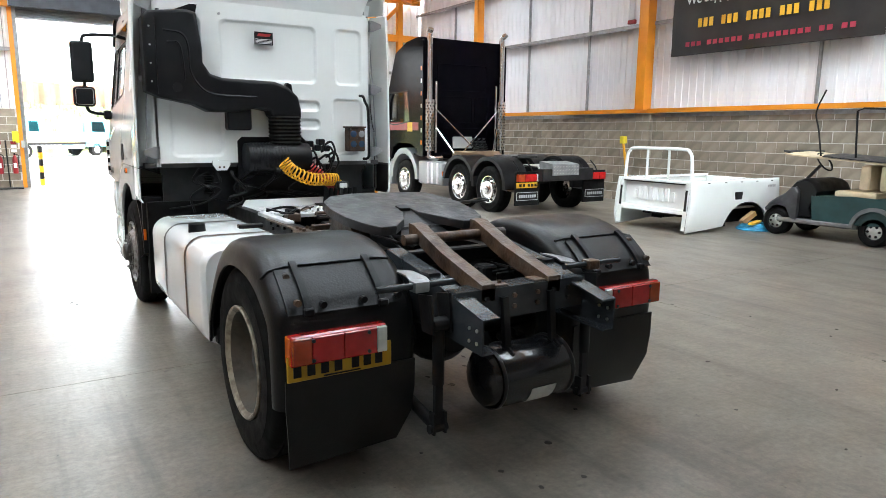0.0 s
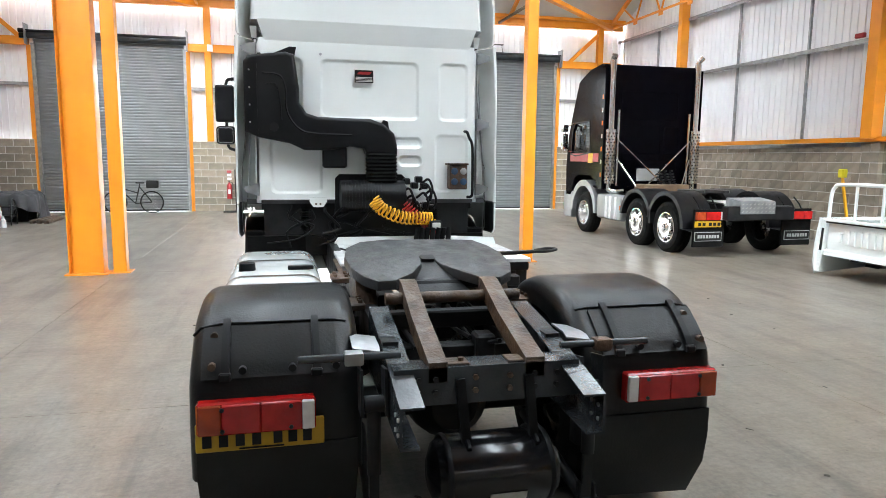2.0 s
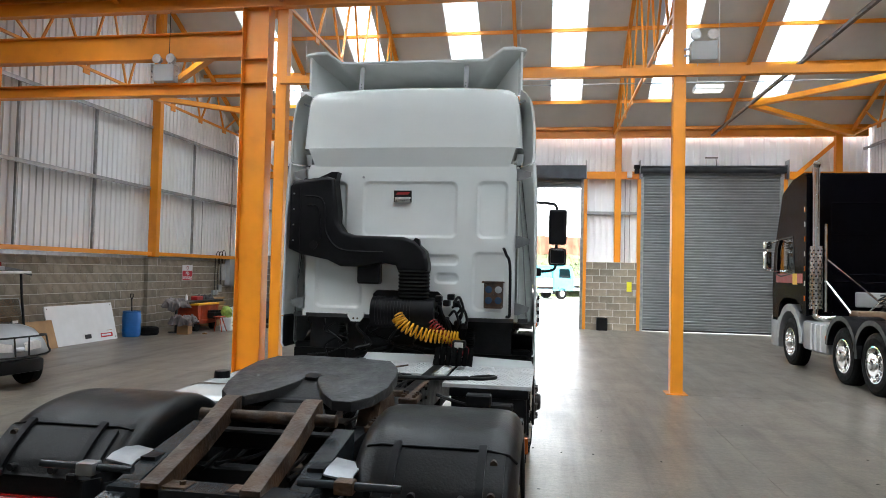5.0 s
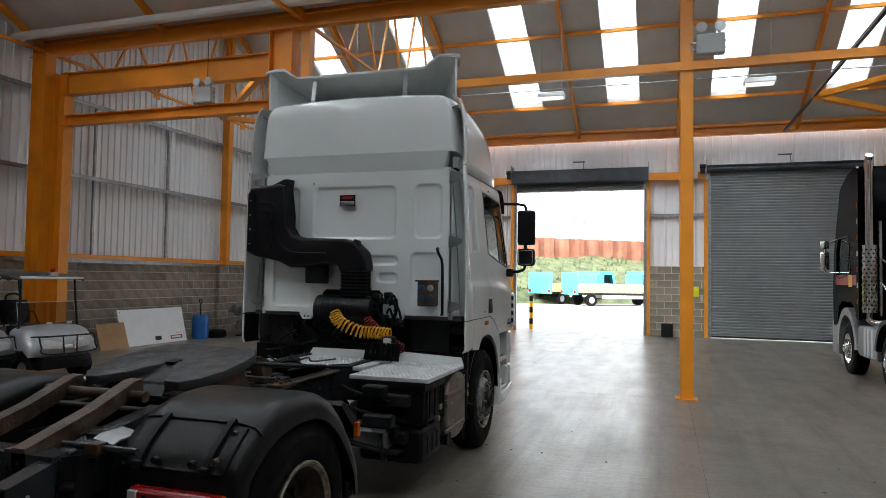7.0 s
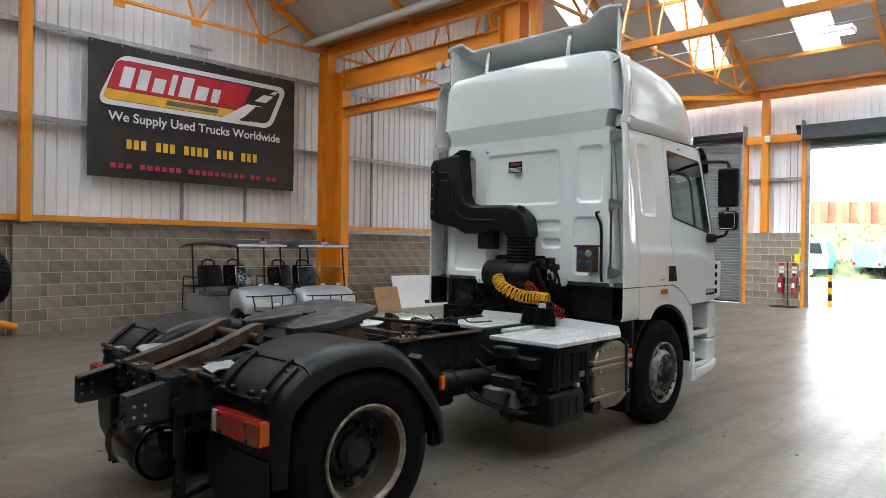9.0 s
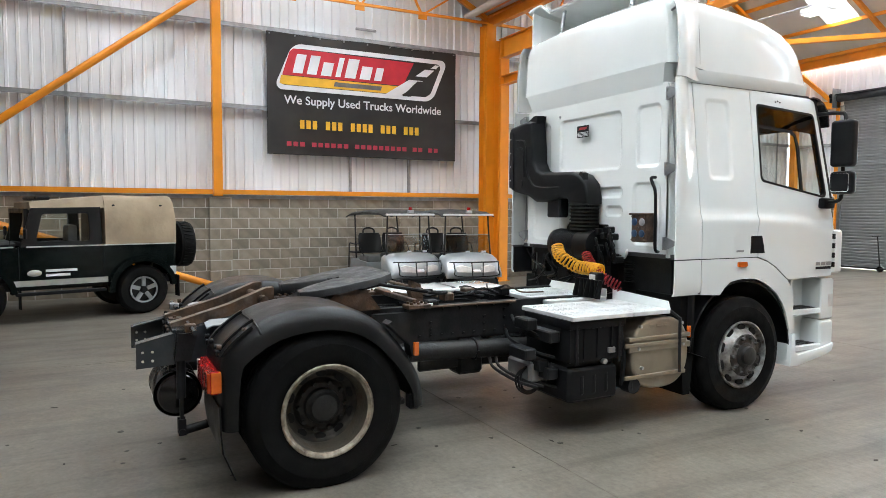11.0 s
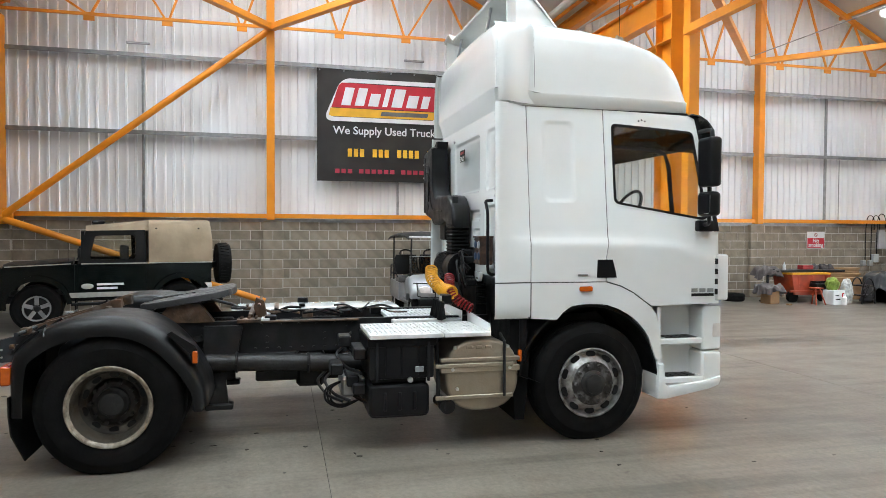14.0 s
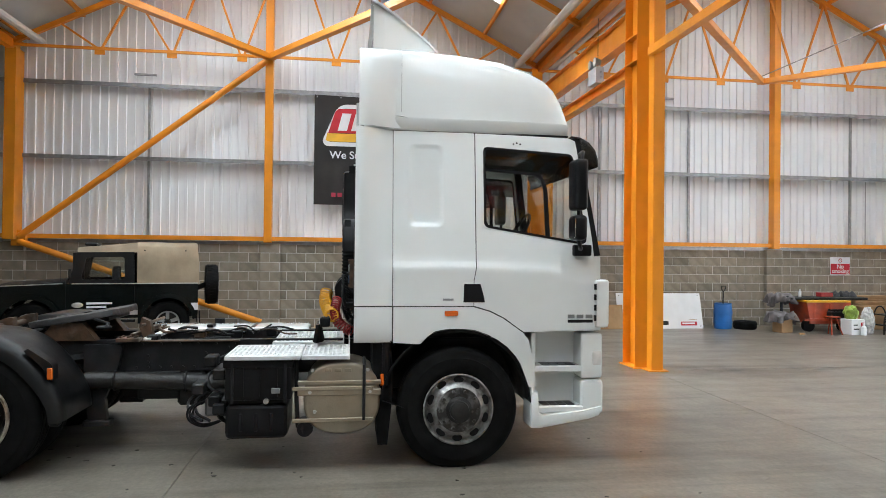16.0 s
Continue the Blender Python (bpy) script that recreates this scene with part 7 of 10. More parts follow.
        b = BM()
        box(b, *sorted((sx * 0.8, sx * 0.815))[:1], -1.74, 1.165, *sorted((sx * 0.8, sx * 0.815))[1:], 0.5, 1.185)
        part("waist_trim", b, "alu", car)
        b = BM()
        box(b, *sorted((sx * 0.85, sx * 0.93))[:1], 0.5, 1.3, *sorted((sx * 0.85, sx * 0.93))[1:], 0.55, 1.46, 0.015)
        bar(b, (sx * 0.75, 0.56, 1.25), (sx * 0.88, 0.53, 1.32), 0.02, 0.02)
        part("mirror", b, "ink", car)
        b = BM()
        box(b, *sorted((sx * 0.66, sx * 0.84))[:1], -1.78, 0.25, *sorted((sx * 0.66, sx * 0.84))[1:], -1.765, 0.62)
        part("mud_flap", b, "rubber", car)
        b = BM()
        box(b, *sorted((sx * 0.66, sx * 0.8))[:1], 0.58, 0.22, *sorted((sx * 0.66, sx * 0.8))[1:], 0.6, 0.55)
        part("mud_flap", b, "rubber", car)
    b = BM()
    loft(b, [[(-0.66, 0.62, 1.15), (0.66, 0.62, 1.15), (0.66, 0.62, 1.22), (0.5, 0.62, 1.25), (-0.5, 0.62, 1.25), (-0.66, 0.62, 1.22)],
             [(-0.62, 1.7, 1.08), (0.62, 1.7, 1.08), (0.62, 1.7, 1.13), (0.45, 1.7, 1.17), (-0.45, 1.7, 1.17), (-0.62, 1.7, 1.13)]])
    part("bonnet", b, "ink", car, "matt black bonnet")
    for sx in (-1, 1):
        b = BM()
        loft(b, [[(sx * 0.68, y, z), (sx * 0.79, y, z - 0.01), (sx * 0.79, y, z - 0.004), (sx * 0.68, y, z + 0.006)] for y, z in ((0.66, 1.178), (1.2, 1.155), (1.66, 1.136))])
        part("wing_plate", b, "alu", car, "bright chequer strip on the wing")
    b = BM()
    box(b, -0.5, 0.1, 1.9, 0.5, 0.32, 1.96, 0.02)
    part("roof_lamp_bar", b, "ink", car, "black lamp bar on the roof")
    b = BM()
    box(b, -0.72, 1.66, 0.5, 0.72, 1.78, 1.12, 0.02)
    part("grille_panel", b, "green_dark", car)
    b = BM()
    box(b, -0.8, 1.8, 0.48, 0.8, 1.92, 0.63, 0.01)
    part("bumper", b, "ink", car, "black steel bumper")
    for sx in (-1, 1):
        b = BM()
        cyl(b, (sx * 0.62, 1.76, 0.95), (sx * 0.62, 1.8, 0.95), 0.085, n=18)
        part("headlamp", b, "clear_lens", car)
        b = BM()
        tube(b, [(sx * 0.75, 1.9, 0.52), (sx * 0.75, 1.97, 0.6), (sx * 0.75, 1.97, 0.72), (sx * 0.75, 1.9, 0.75)], 0.02, 8)
        part("bumper_hoop", b, "ink", car)
    b = BM()
    prism(b, [(-0.68, 1.16), (0.68, 1.16), (0.66, 1.76), (-0.66, 1.76)], "y", 0.44, 0.5, holes=[[(-0.6, 1.22), (0.6, 1.22), (0.57, 1.69), (-0.57, 1.69)]])
    part("windscreen_frame", b, "ink", car)
    b = BM()
    box(b, -0.7, -1.7, 0.5, 0.7, 1.65, 0.62)
    part("floor_pan", b, "ink", car)
    b = BM()
    box(b, -0.72, -1.74, 0.55, 0.72, -1.68, 1.16)
    part("tailgate", b, "green_dark", car)
    # canvas
    b = BM()
    ring = [(-0.79, 1.17), (-0.785, 1.6), (-0.74, 1.88), (-0.6, 1.98), (0.6, 1.98), (0.74, 1.88), (0.785, 1.6), (0.79, 1.17)]
    rings = []
    for y, k, dz in ((-1.76, 0.97, -0.02), (-1.7, 1.0, 0.01), (-1.3, 1.005, -0.005), (-0.9, 1.0, 0.008), (-0.62, 0.995, 0.0)):
        rings.append([(x * k, y + (0.03 if z > 1.6 and y < -1.6 else 0), z + (dz if z > 1.3 else 0)) for x, z in ring])
    loft(b, rings)
    part("canvas_top", b, "canvas", car, "wrinkled sand-coloured canvas tilt", smooth=50)
    b = BM()
    loft(b, [[(-0.74, -0.63, 1.78), (0.74, -0.63, 1.78), (0.66, -0.63, 1.975), (-0.66, -0.63, 1.975)], [(-0.72, 0.42, 1.74), (0.72, 0.42, 1.74), (0.64, 0.42, 1.86), (-0.64, 0.42, 1.86)]])
    part("canvas_front", b, "canvas", car, "sand canvas over the front seats")
    for k in (-1.5, -0.75):
        b = BM()
        cyl(b, (-0.8, k, 1.82), (-0.74, k, 1.82), 0.015, n=8)
        part("toggle", b, "ink", car)
    b = BM()
    cyl(b, (-0.3, -1.9, 1.13), (-0.3, -2.14, 1.13), 0.39, n=32)
    bar(b, (-0.3, -1.72, 1.05), (-0.3, -1.92, 1.13), 0.1, 0.1)
    lathe(b, [(0.39, -0.22), (0.4, -0.18), (0.4, -0.05), (0.39, 0.0)], (-0.3, -1.91, 1.13), "y", 40)
    sp_ = part("spare_wheel", b, "rubber", car, "spare wheel with a coarse tread")
    for k in range(36):
        a = 2 * math.pi * k / 36
        b = BM()
        bar(b, (-0.3 + 0.4 * math.cos(a), -1.94, 1.13 + 0.4 * math.sin(a)), (-0.3 + 0.4 * math.cos(a + 0.08), -2.1, 1.13 + 0.4 * math.sin(a + 0.08)), 0.035, 0.02, (math.cos(a), 0, math.sin(a)))
        part("tread_block", b, "rubber", sp_)
    b = BM()
    box(b, -0.4, -0.15, 0.85, -0.05, 0.2, 1.05, 0.05, 2)
    box(b, -0.4, -0.3, 0.95, -0.05, -0.15, 1.5, 0.05, 2)
    part("seat", b, "seat", car)
    b = BM()
    cyl(b, (-0.72, 0.7, 1.2), (-0.72, 0.7, 1.55), 0.004, n=6)
    part("aerial", b, "ink", car)
    return car


offroad_car(pose(-5.51, 1.92, 0, 0, 0, 194.2))


# ---- golf carts ----
def golf_cart(at):
    cart = thing("golf_cart", "silver golf cart with a dark canopy and a clear windscreen", "golf cart", "silver golf carts", at)
    for sx in (-1, 1):
        for y in (-0.8, 0.86):
            w = new("wheel")
            w.parent, w.matrix_basis = cart, pose(sx * 0.54, y, 0.23)
            b = BM()
            lathe(b, [(0.11, -0.03 * sx), (0.13, 0.0), (0.2, 0.0), (0.23, -0.03 * sx), (0.23, -0.17 * sx), (0.2, -0.2 * sx), (0.1, -0.2 * sx)], (0, 0, 0), "x", 24)
            part("tyre", b, "rubber", w)
            b = BM()
            lathe(b, [(0.13, -0.01 * sx), (0.1, -0.03 * sx), (0.0, -0.02 * sx)], (0, 0, 0), "x", 16)
            part("rim", b, "alu", w)
    b = BM()
    top = [(0.6, 0.9), (0.72, 0.9), (0.88, 0.86), (1.02, 0.79), (1.12, 0.71), (1.19, 0.6), (1.2, 0.5)]
    arch = [(1.17, 0.43), (1.09, 0.485), (0.98, 0.525), (0.86, 0.535), (0.75, 0.52), (0.65, 0.46), (0.6, 0.36)]
    flat = [(1.17, 0.42), (1.09, 0.38), (0.98, 0.36), (0.86, 0.36), (0.75, 0.36), (0.65, 0.36), (0.6, 0.36)]
    rings = []
    for x, low, drop in ((-0.585, arch, 0.16), (-0.575, arch, 0.09), (-0.53, arch, 0.045), (-0.42, arch, 0.012), (-0.39, flat, 0.01), (0, flat, -0.012), (0.39, flat, 0.01), (0.42, arch, 0.012), (0.53, arch, 0.045), (0.575, arch, 0.09), (0.585, arch, 0.16)):
        rings.append([(x, y - 0.55 * max(0.0, drop) * (y - 0.6) - 0.05 * (x / 0.58) ** 2 * (y > 1.0), max(z - drop, 0.56 if y < 1.15 else 0.47)) for y, z in top] + [(x, y - 0.08 * (x / 0.58) ** 2 * (y > 1.05), z) for y, z in low])
    loft(b, rings)
    part("cowl", b, "silver", cart, "rounded silver front cowl over the wheels", smooth=50)
    b = BM()
    box(b, -0.42, 0.85, 0.22, 0.42, 1.22, 0.42, 0.05, 2)
    part("bumper", b, "black", cart, "black plastic bumper")
    for x in (-1, 1):
        b = BM()
        loft(b, [[(x * 0.1, 1.16, 0.53), (x * 0.4, 1.12, 0.55), (x * 0.43, 1.09, 0.66), (x * 0.3, 1.12, 0.69), (x * 0.1, 1.14, 0.65)],
                 [(x * 0.11, 1.215, 0.54), (x * 0.39, 1.175, 0.56), (x * 0.42, 1.14, 0.65), (x * 0.3, 1.16, 0.68), (x * 0.11, 1.195, 0.64)]])
        part("headlamp", b, "clear_lens", cart, "clear wrap-round headlamp")
    b = BM()
    box(b, -0.08, 1.18, 0.54, 0.08, 1.225, 0.6, 0.015)
    part("badge_plate", b, "sign_white", cart)
    b = BM()
    tube(b, smooth_path([(-0.5, 1.02, 0.74), (-0.47, 1.17, 0.75), (-0.3, 1.24, 0.75), (0.3, 1.24, 0.75), (0.47, 1.17, 0.75), (0.5, 1.02, 0.74)], 4), 0.013, 8)
    tube(b, smooth_path([(-0.47, 1.17, 0.75), (-0.46, 1.22, 0.6), (-0.4, 1.26, 0.48), (0.4, 1.26, 0.48), (0.46, 1.22, 0.6), (0.47, 1.17, 0.75)], 4), 0.013, 8)
    for x in (-0.12, 0.12):
        tube(b, [(x, 1.24, 0.75), (x * 0.9, 1.265, 0.48)], 0.011, 8)
    part("brush_guard", b, "ink", cart, "black tubular brush guard")
    b = BM()
    box(b, -0.52, -0.55, 0.26, 0.52, 0.65, 0.34, 0.02)
    part("floor_pan", b, "grey_plastic", cart)
    b = BM()
    prism(b, [(-1.15, 0.4), (-1.02, 0.32), (-0.6, 0.3), (-0.2, 0.28), (-0.2, 0.66), (-1.1, 0.7)], "x", -0.56, 0.56)
    part("rear_body", b, "silver", cart, "silver rear body")
    b = BM()
    box(b, -0.54, -0.68, 0.66, 0.54, -0.2, 0.8, 0.05, 3)
    part("seat", b, "grey_plastic", cart, "grey padded bench seat")
    for x in (-0.28, 0.28):
        b = BM()
        loft(b, [[(x + k * u, y + v, z) for u, v in ((-0.265, 0.03), (-0.23, -0.05), (0.23, -0.05), (0.265, 0.03), (0.22, 0.07), (0, 0.055), (-0.22, 0.07))] for k, y, z in ((0.8, -0.66, 0.84), (1.0, -0.68, 0.88), (1.02, -0.71, 1.05), (0.98, -0.74, 1.2), (0.86, -0.755, 1.26))])
        part("backrest", b, "black", cart, "dark moulded bucket backrest", smooth=50)
        b = BM()
        tube(b, smooth_path([(x - 0.13, -0.75, 1.22), (x - 0.12, -0.76, 1.33), (x, -0.765, 1.37), (x + 0.12, -0.76, 1.33), (x + 0.13, -0.75, 1.22)], 4), 0.018, 8)
        part("headrest_hoop", b, "ink", cart, "black headrest hoop")
    for sx in (-1, 1):
        b = BM()
        tube(b, [(sx * 0.5, 0.7, 0.84), (sx * 0.475, 0.66, 1.3), (sx * 0.46, 0.64, 1.68)], 0.018, 8)
        part("front_post", b, "ink", cart)
        b = BM()
        tube(b, [(sx * 0.53, -0.85, 0.7), (sx * 0.52, -0.92, 1.2), (sx * 0.5, -1.0, 1.7)], 0.018, 8)
        part("rear_post", b, "ink", cart)
        b = BM()
        tube(b, smooth_path([(sx * 0.54, -0.78, 1.02), (sx * 0.57, -0.62, 1.04), (sx * 0.57, -0.5, 0.9), (sx * 0.55, -0.35, 0.78)], 4), 0.012, 6)
        part("arm_rail", b, "ink", cart)
        b = BM()
        tube(b, [(sx * 0.5, -0.9, 1.0), (sx * 0.5, -1.3, 1.02), (sx * 0.5, -1.35, 0.98), (sx * 0.5, -1.38, 0.35), (sx * 0.5, -1.1, 0.32)], 0.014, 8)
        part("bag_frame", b, "ink", cart)
    b = BM()
    box(b, -0.5, -1.35, 0.8, 0.5, -1.0, 0.84, 0.01)
    part("rear_shelf", b, "ink", cart)
    b = BM()
    rings = []
    for x, dz in ((-0.56, -0.05), (-0.5, -0.015), (0, 0.02), (0.5, -0.015), (0.56, -0.05)):
        rings.append([(x, y, z + dz) for y, z in ((-1.4, 1.66), (-1.15, 1.72), (-0.4, 1.77), (0.45, 1.75), (0.75, 1.69), (0.75, 1.665), (0.45, 1.72), (-0.4, 1.74), (-1.15, 1.69), (-1.4, 1.635))])
    loft(b, rings)
    part("canopy", b, "sheet_grey", cart, "dark grey roof canopy", smooth=50)
    b = BM()
    box(b, -0.54, 0.72, 1.65, 0.54, 0.77, 1.69, 0.01)
    part("canopy_edge", b, "sign_white", cart)
    b = BM()
    box(b, -0.06, 0.72, 1.7, 0.06, 0.8, 1.76, 0.01)
    bs = part("beacon_base", b, "pvc", cart)
    b = BM()
    cyl(b, (0, 0.74, 1.755), (0, 0.74, 1.82), 0.04, 0.034, 14)
    part("beacon", b, "red_lens", bs, "small red beacon")
    b = BM()
    loft(b, [[(-0.5, 0.69, 0.86), (0.5, 0.69, 0.86), (0.5, 0.7, 0.86), (-0.5, 0.7, 0.86)], [(-0.48, 0.58, 1.26), (0.48, 0.58, 1.26), (0.48, 0.59, 1.26), (-0.48, 0.59, 1.26)]])
    g = part("windscreen", b, "glass_screen", cart, "clear folded windscreen", smooth=None)
    g.visible_shadow = False
    b = BM()
    box(b, -0.52, 0.66, 0.83, 0.52, 0.72, 0.87, 0.008)
    part("screen_rail", b, "ink", cart)
    b = BM()
    tube(b, [(-0.5, 0.7, 0.87), (-0.485, 0.59, 1.27), (0.485, 0.59, 1.27), (0.5, 0.7, 0.87)], 0.008, 6)
    part("screen_edge", b, "pvc", cart, "pale windscreen edge")
    for x in (-0.35, 0.0):
        b = BM()
        box(b, x - 0.045, 0.695, 0.9, x + 0.045, 0.705, 0.94)
        part("screen_label", b, "sign_white", cart, smooth=None)
    b = BM()
    box(b, -0.5, 0.35, 0.72, 0.5, 0.62, 0.9, 0.04, 2)
    part("dashboard", b, "ink", cart)
    b = BM()
    c = Vector((0.25, 0.28, 1.02))
    tube(b, [c + Vector((0.17 * math.cos(q), 0.09 * math.sin(q), 0.14 * math.sin(q))) for q in (2 * math.pi * k / 20 for k in range(21))], 0.014, 6)
    bar(b, c, c + Vector((0, 0.25, -0.3)), 0.04, 0.04)
    part("steering_wheel", b, "ink", cart)
    return cart


cart_a = golf_cart(pose(-5.75, 8.18, 0, 0, 0, -88))
copy_thing(cart_a, pose(-5.243, 9.373, 0, 0, 0, -98))


def old_cart(at):
    cart = thing("golf_cart", "stripped dark green golf cart with a cream seat", "golf cart", at=at)
    for sx in (-1, 1):
        for y in (-0.87, 0.74):
            w = new("wheel")
            w.parent, w.matrix_basis = cart, pose(sx * 0.58, y, 0.24)
            b = BM()
            lathe(b, [(0.12, -0.03 * sx), (0.14, 0.0), (0.2, 0.0), (0.24, -0.03 * sx), (0.24, -0.18 * sx), (0.2, -0.21 * sx), (0.1, -0.2 * sx)], (0, 0, 0), "x", 28)
            part("tyre", b, "rubber", w)
            b = BM()
            lathe(b, [(0.14, -0.01 * sx), (0.12, -0.03 * sx), (0.06, -0.01 * sx), (0.0, 0.0)], (0, 0, 0), "x", 20)
            part("rim", b, "alu", w, "dull metal wheel trim")
            for k in range(6):
                a = 2 * math.pi * k / 6
                b = BM()
                cyl(b, (-0.03 * sx, 0.085 * math.cos(a), 0.085 * math.sin(a)), (-0.008 * sx, 0.085 * math.cos(a), 0.085 * math.sin(a)), 0.022, n=8)
                part("trim_hole", b, "ink", w)
    b = BM()
    prism(b, [(-1.25, 0.5), (-1.2, 0.35), (-0.5, 0.3), (0.1, 0.3), (0.15, 0.72), (-0.5, 0.76), (-1.2, 0.74)], "x", -0.58, 0.58)
    part("rear_body", b, "cart_green", cart, "faded dark green rear body")
    b = BM()
    box(b, -0.6, -0.62, 0.24, 0.6, 0.72, 0.32, 0.02)
    part("sill", b, "grey_plastic", cart, "grey plastic sill")
    for sx in (-1, 1):
        b = BM()
        o = [(-0.87 + 0.36 * math.cos(radians(q)), 0.26 + 0.36 * math.sin(radians(q))) for q in range(0, 181, 15)]
        i_ = [(-0.87 + 0.3 * math.cos(radians(q)), 0.26 + 0.3 * math.sin(radians(q))) for q in range(0, 181, 15)]
        prism(b, o + i_[::-1], "x", *sorted((sx * 0.5, sx * 0.62)))
        part("wheel_arch", b, "grey_plastic", cart)
    b = BM()
    top = [(0.36, 0.8), (0.42, 0.86), (0.52, 0.83), (0.66, 0.74), (0.82, 0.64), (0.94, 0.55), (0.99, 0.46), (0.97, 0.4)]
    arch = [(0.93, 0.42), (0.86, 0.5), (0.74, 0.535), (0.62, 0.51), (0.52, 0.44), (0.46, 0.32), (0.36, 0.3)]
    flat = [(0.93, 0.34), (0.86, 0.32), (0.74, 0.3), (0.62, 0.3), (0.52, 0.3), (0.46, 0.3), (0.36, 0.3)]
    loft(b, [[(x, y - 0.06 * (x / 0.6) ** 2 * (y > 0.6), max(z - drop * (z > 0.5), 0.4)) for y, z in top] + [(x, y - 0.06 * (x / 0.6) ** 2 * (y > 0.6), z) for y, z in low] for x, low, drop in
             ((-0.615, arch, 0.06), (-0.605, arch, 0.03), (-0.55, arch, 0.0), (-0.36, arch, -0.02), (-0.33, flat, -0.02), (0, flat, -0.03), (0.33, flat, -0.02), (0.36, arch, -0.02), (0.55, arch, 0.0), (0.605, arch, 0.03), (0.615, arch, 0.06))])
    part("cowl", b, mat("dusty_charcoal_cowl", (0.026, 0.026, 0.028), 0.5, vary=0.3, scale=6, stain=(0.09, 0.088, 0.085), stain_amount=0.3, stain_scale=7), cart, "dusty charcoal front cowl over the wheels", smooth=50)
    b = BM()
    hump = [(0.06, 0.8), (0.12, 0.92), (0.22, 0.98), (0.34, 1.0), (0.46, 0.96), (0.56, 0.84), (0.58, 0.6), (0.5, 0.34), (0.12, 0.34), (0.2, 0.5), (0.1, 0.7)]
    loft(b, [[(x, 0.32 + (y - 0.32) * k, 0.6 + (z - 0.6) * k) for y, z in hump] for x, k in ((-0.54, 0.9), (-0.5, 0.97), (-0.4, 1.0), (0.4, 1.0), (0.5, 0.97), (0.54, 0.9))])
    part("dashboard", b, "ink", cart, "black hollow dashboard", smooth=45)
    b = BM()
    bar(b, (-0.25, 0.5, 0.9), (-0.25, 0.22, 1.22), 0.04, 0.04)
    c = Vector((-0.25, 0.16, 1.28))
    tube(b, [c + Vector((0.17 * math.cos(q), 0.1 * math.sin(q), 0.14 * math.sin(q))) for q in (2 * math.pi * k / 20 for k in range(21))], 0.014, 6)
    part("steering_wheel", b, "ink", cart, "black steering wheel")
    b = BM()
    rings = []
    for x, dz in ((-0.6, -0.03), (-0.5, -0.008), (0, 0.012), (0.5, -0.008), (0.6, -0.03)):
        rings.append([(x, y, z + dz) for y, z in ((-1.3, 1.3), (-0.4, 1.36), (0.5, 1.42), (0.67, 1.45), (0.67, 1.43), (0.5, 1.4), (-0.4, 1.34), (-1.3, 1.28))])
    loft(b, rings)
    cn = part("canopy", b, "cream", cart, "cream roof sheet, worn through", smooth=50)
    b = BM()
    loft(b, [[(x, y, z + dz) for y, z in ((-1.32, 1.31), (-0.4, 1.372), (0.02, 1.402), (0.02, 1.412), (-0.4, 1.384), (-1.32, 1.322))] for x, dz in ((-0.61, -0.03), (-0.5, -0.006), (0, 0.014), (0.5, -0.006), (0.61, -0.03))])
    part("roof_felt", b, "sheet_grey", cn, "dark felt on the roof sheet", smooth=50)
    b = BM()
    loft(b, [[(x, y, z) for y, z in ((0.58, 1.41), (0.69, 1.425), (0.7, 1.465), (0.58, 1.455))] for x in (-0.58, -0.2, 0.1, 0.5)])
    part("torn_edge", b, "sheet_grey", cn, "dark torn front edge", smooth=None)
    b = BM()
    tube(b, smooth_path([(-0.5, 0.1, 1.38), (-0.5, 0.18, 1.8), (-0.5, 0.25, 2.1), (-0.5, 0.12, 2.45)], 5), 0.014, 8)
    part("loose_post", b, "ink", cart)
    b = BM()
    tube(b, [(-0.5, -0.45, 1.35), (-0.5, -0.4, 2.1), (-0.5, -0.5, 2.14), (-0.5, -1.2, 2.1)], 0.016, 8)
    part("loose_post", b, "ink", cart)
    for y in (-0.62, -0.92):
        b = BM()
        box(b, -0.55, y - 0.1, 0.86, 0.55, y + 0.06, 1.26, 0.06, 3)
        part("backrest", b, "cream", cart, "worn cream backrest")
    b = BM()
    box(b, -0.55, -0.85, 0.74, 0.55, -0.2, 0.84, 0.04, 2)
    part("seat", b, "cream", cart, "worn cream bench seat")
    return cart


old_cart(pose(11.72, 6.5, 0, 0, 0, 0))


# ---- pick-up load bed ----
bed = thing("pickup_bed", "white pick-up load bed with a tubular frame, on the floor", "load bed", at=pose(9.653, 8.708, 0, 0, 0, -89.6))
W2, BED_L = 0.78, 2.6


def bed_x(z):
    """Half width of the bed's outer side: full at mid height, tucked in below."""
    return W2 + 0.055 + 0.035 * math.sin(math.pi * min(1.0, z / 0.92)) - 0.04 * max(0.0, 1 - z / 0.22)


def bed_low(y):
    """Lower edge of the side: a deep front foot, then the wheel arch."""
    q = (y - 1.58) / 0.63
    if abs(q) < 1:
        return 0.09 + 0.42 * math.sqrt(1 - q * q)
    return 0.02 + 0.075 * max(0.0, y) if y < 1.5 else 0.28


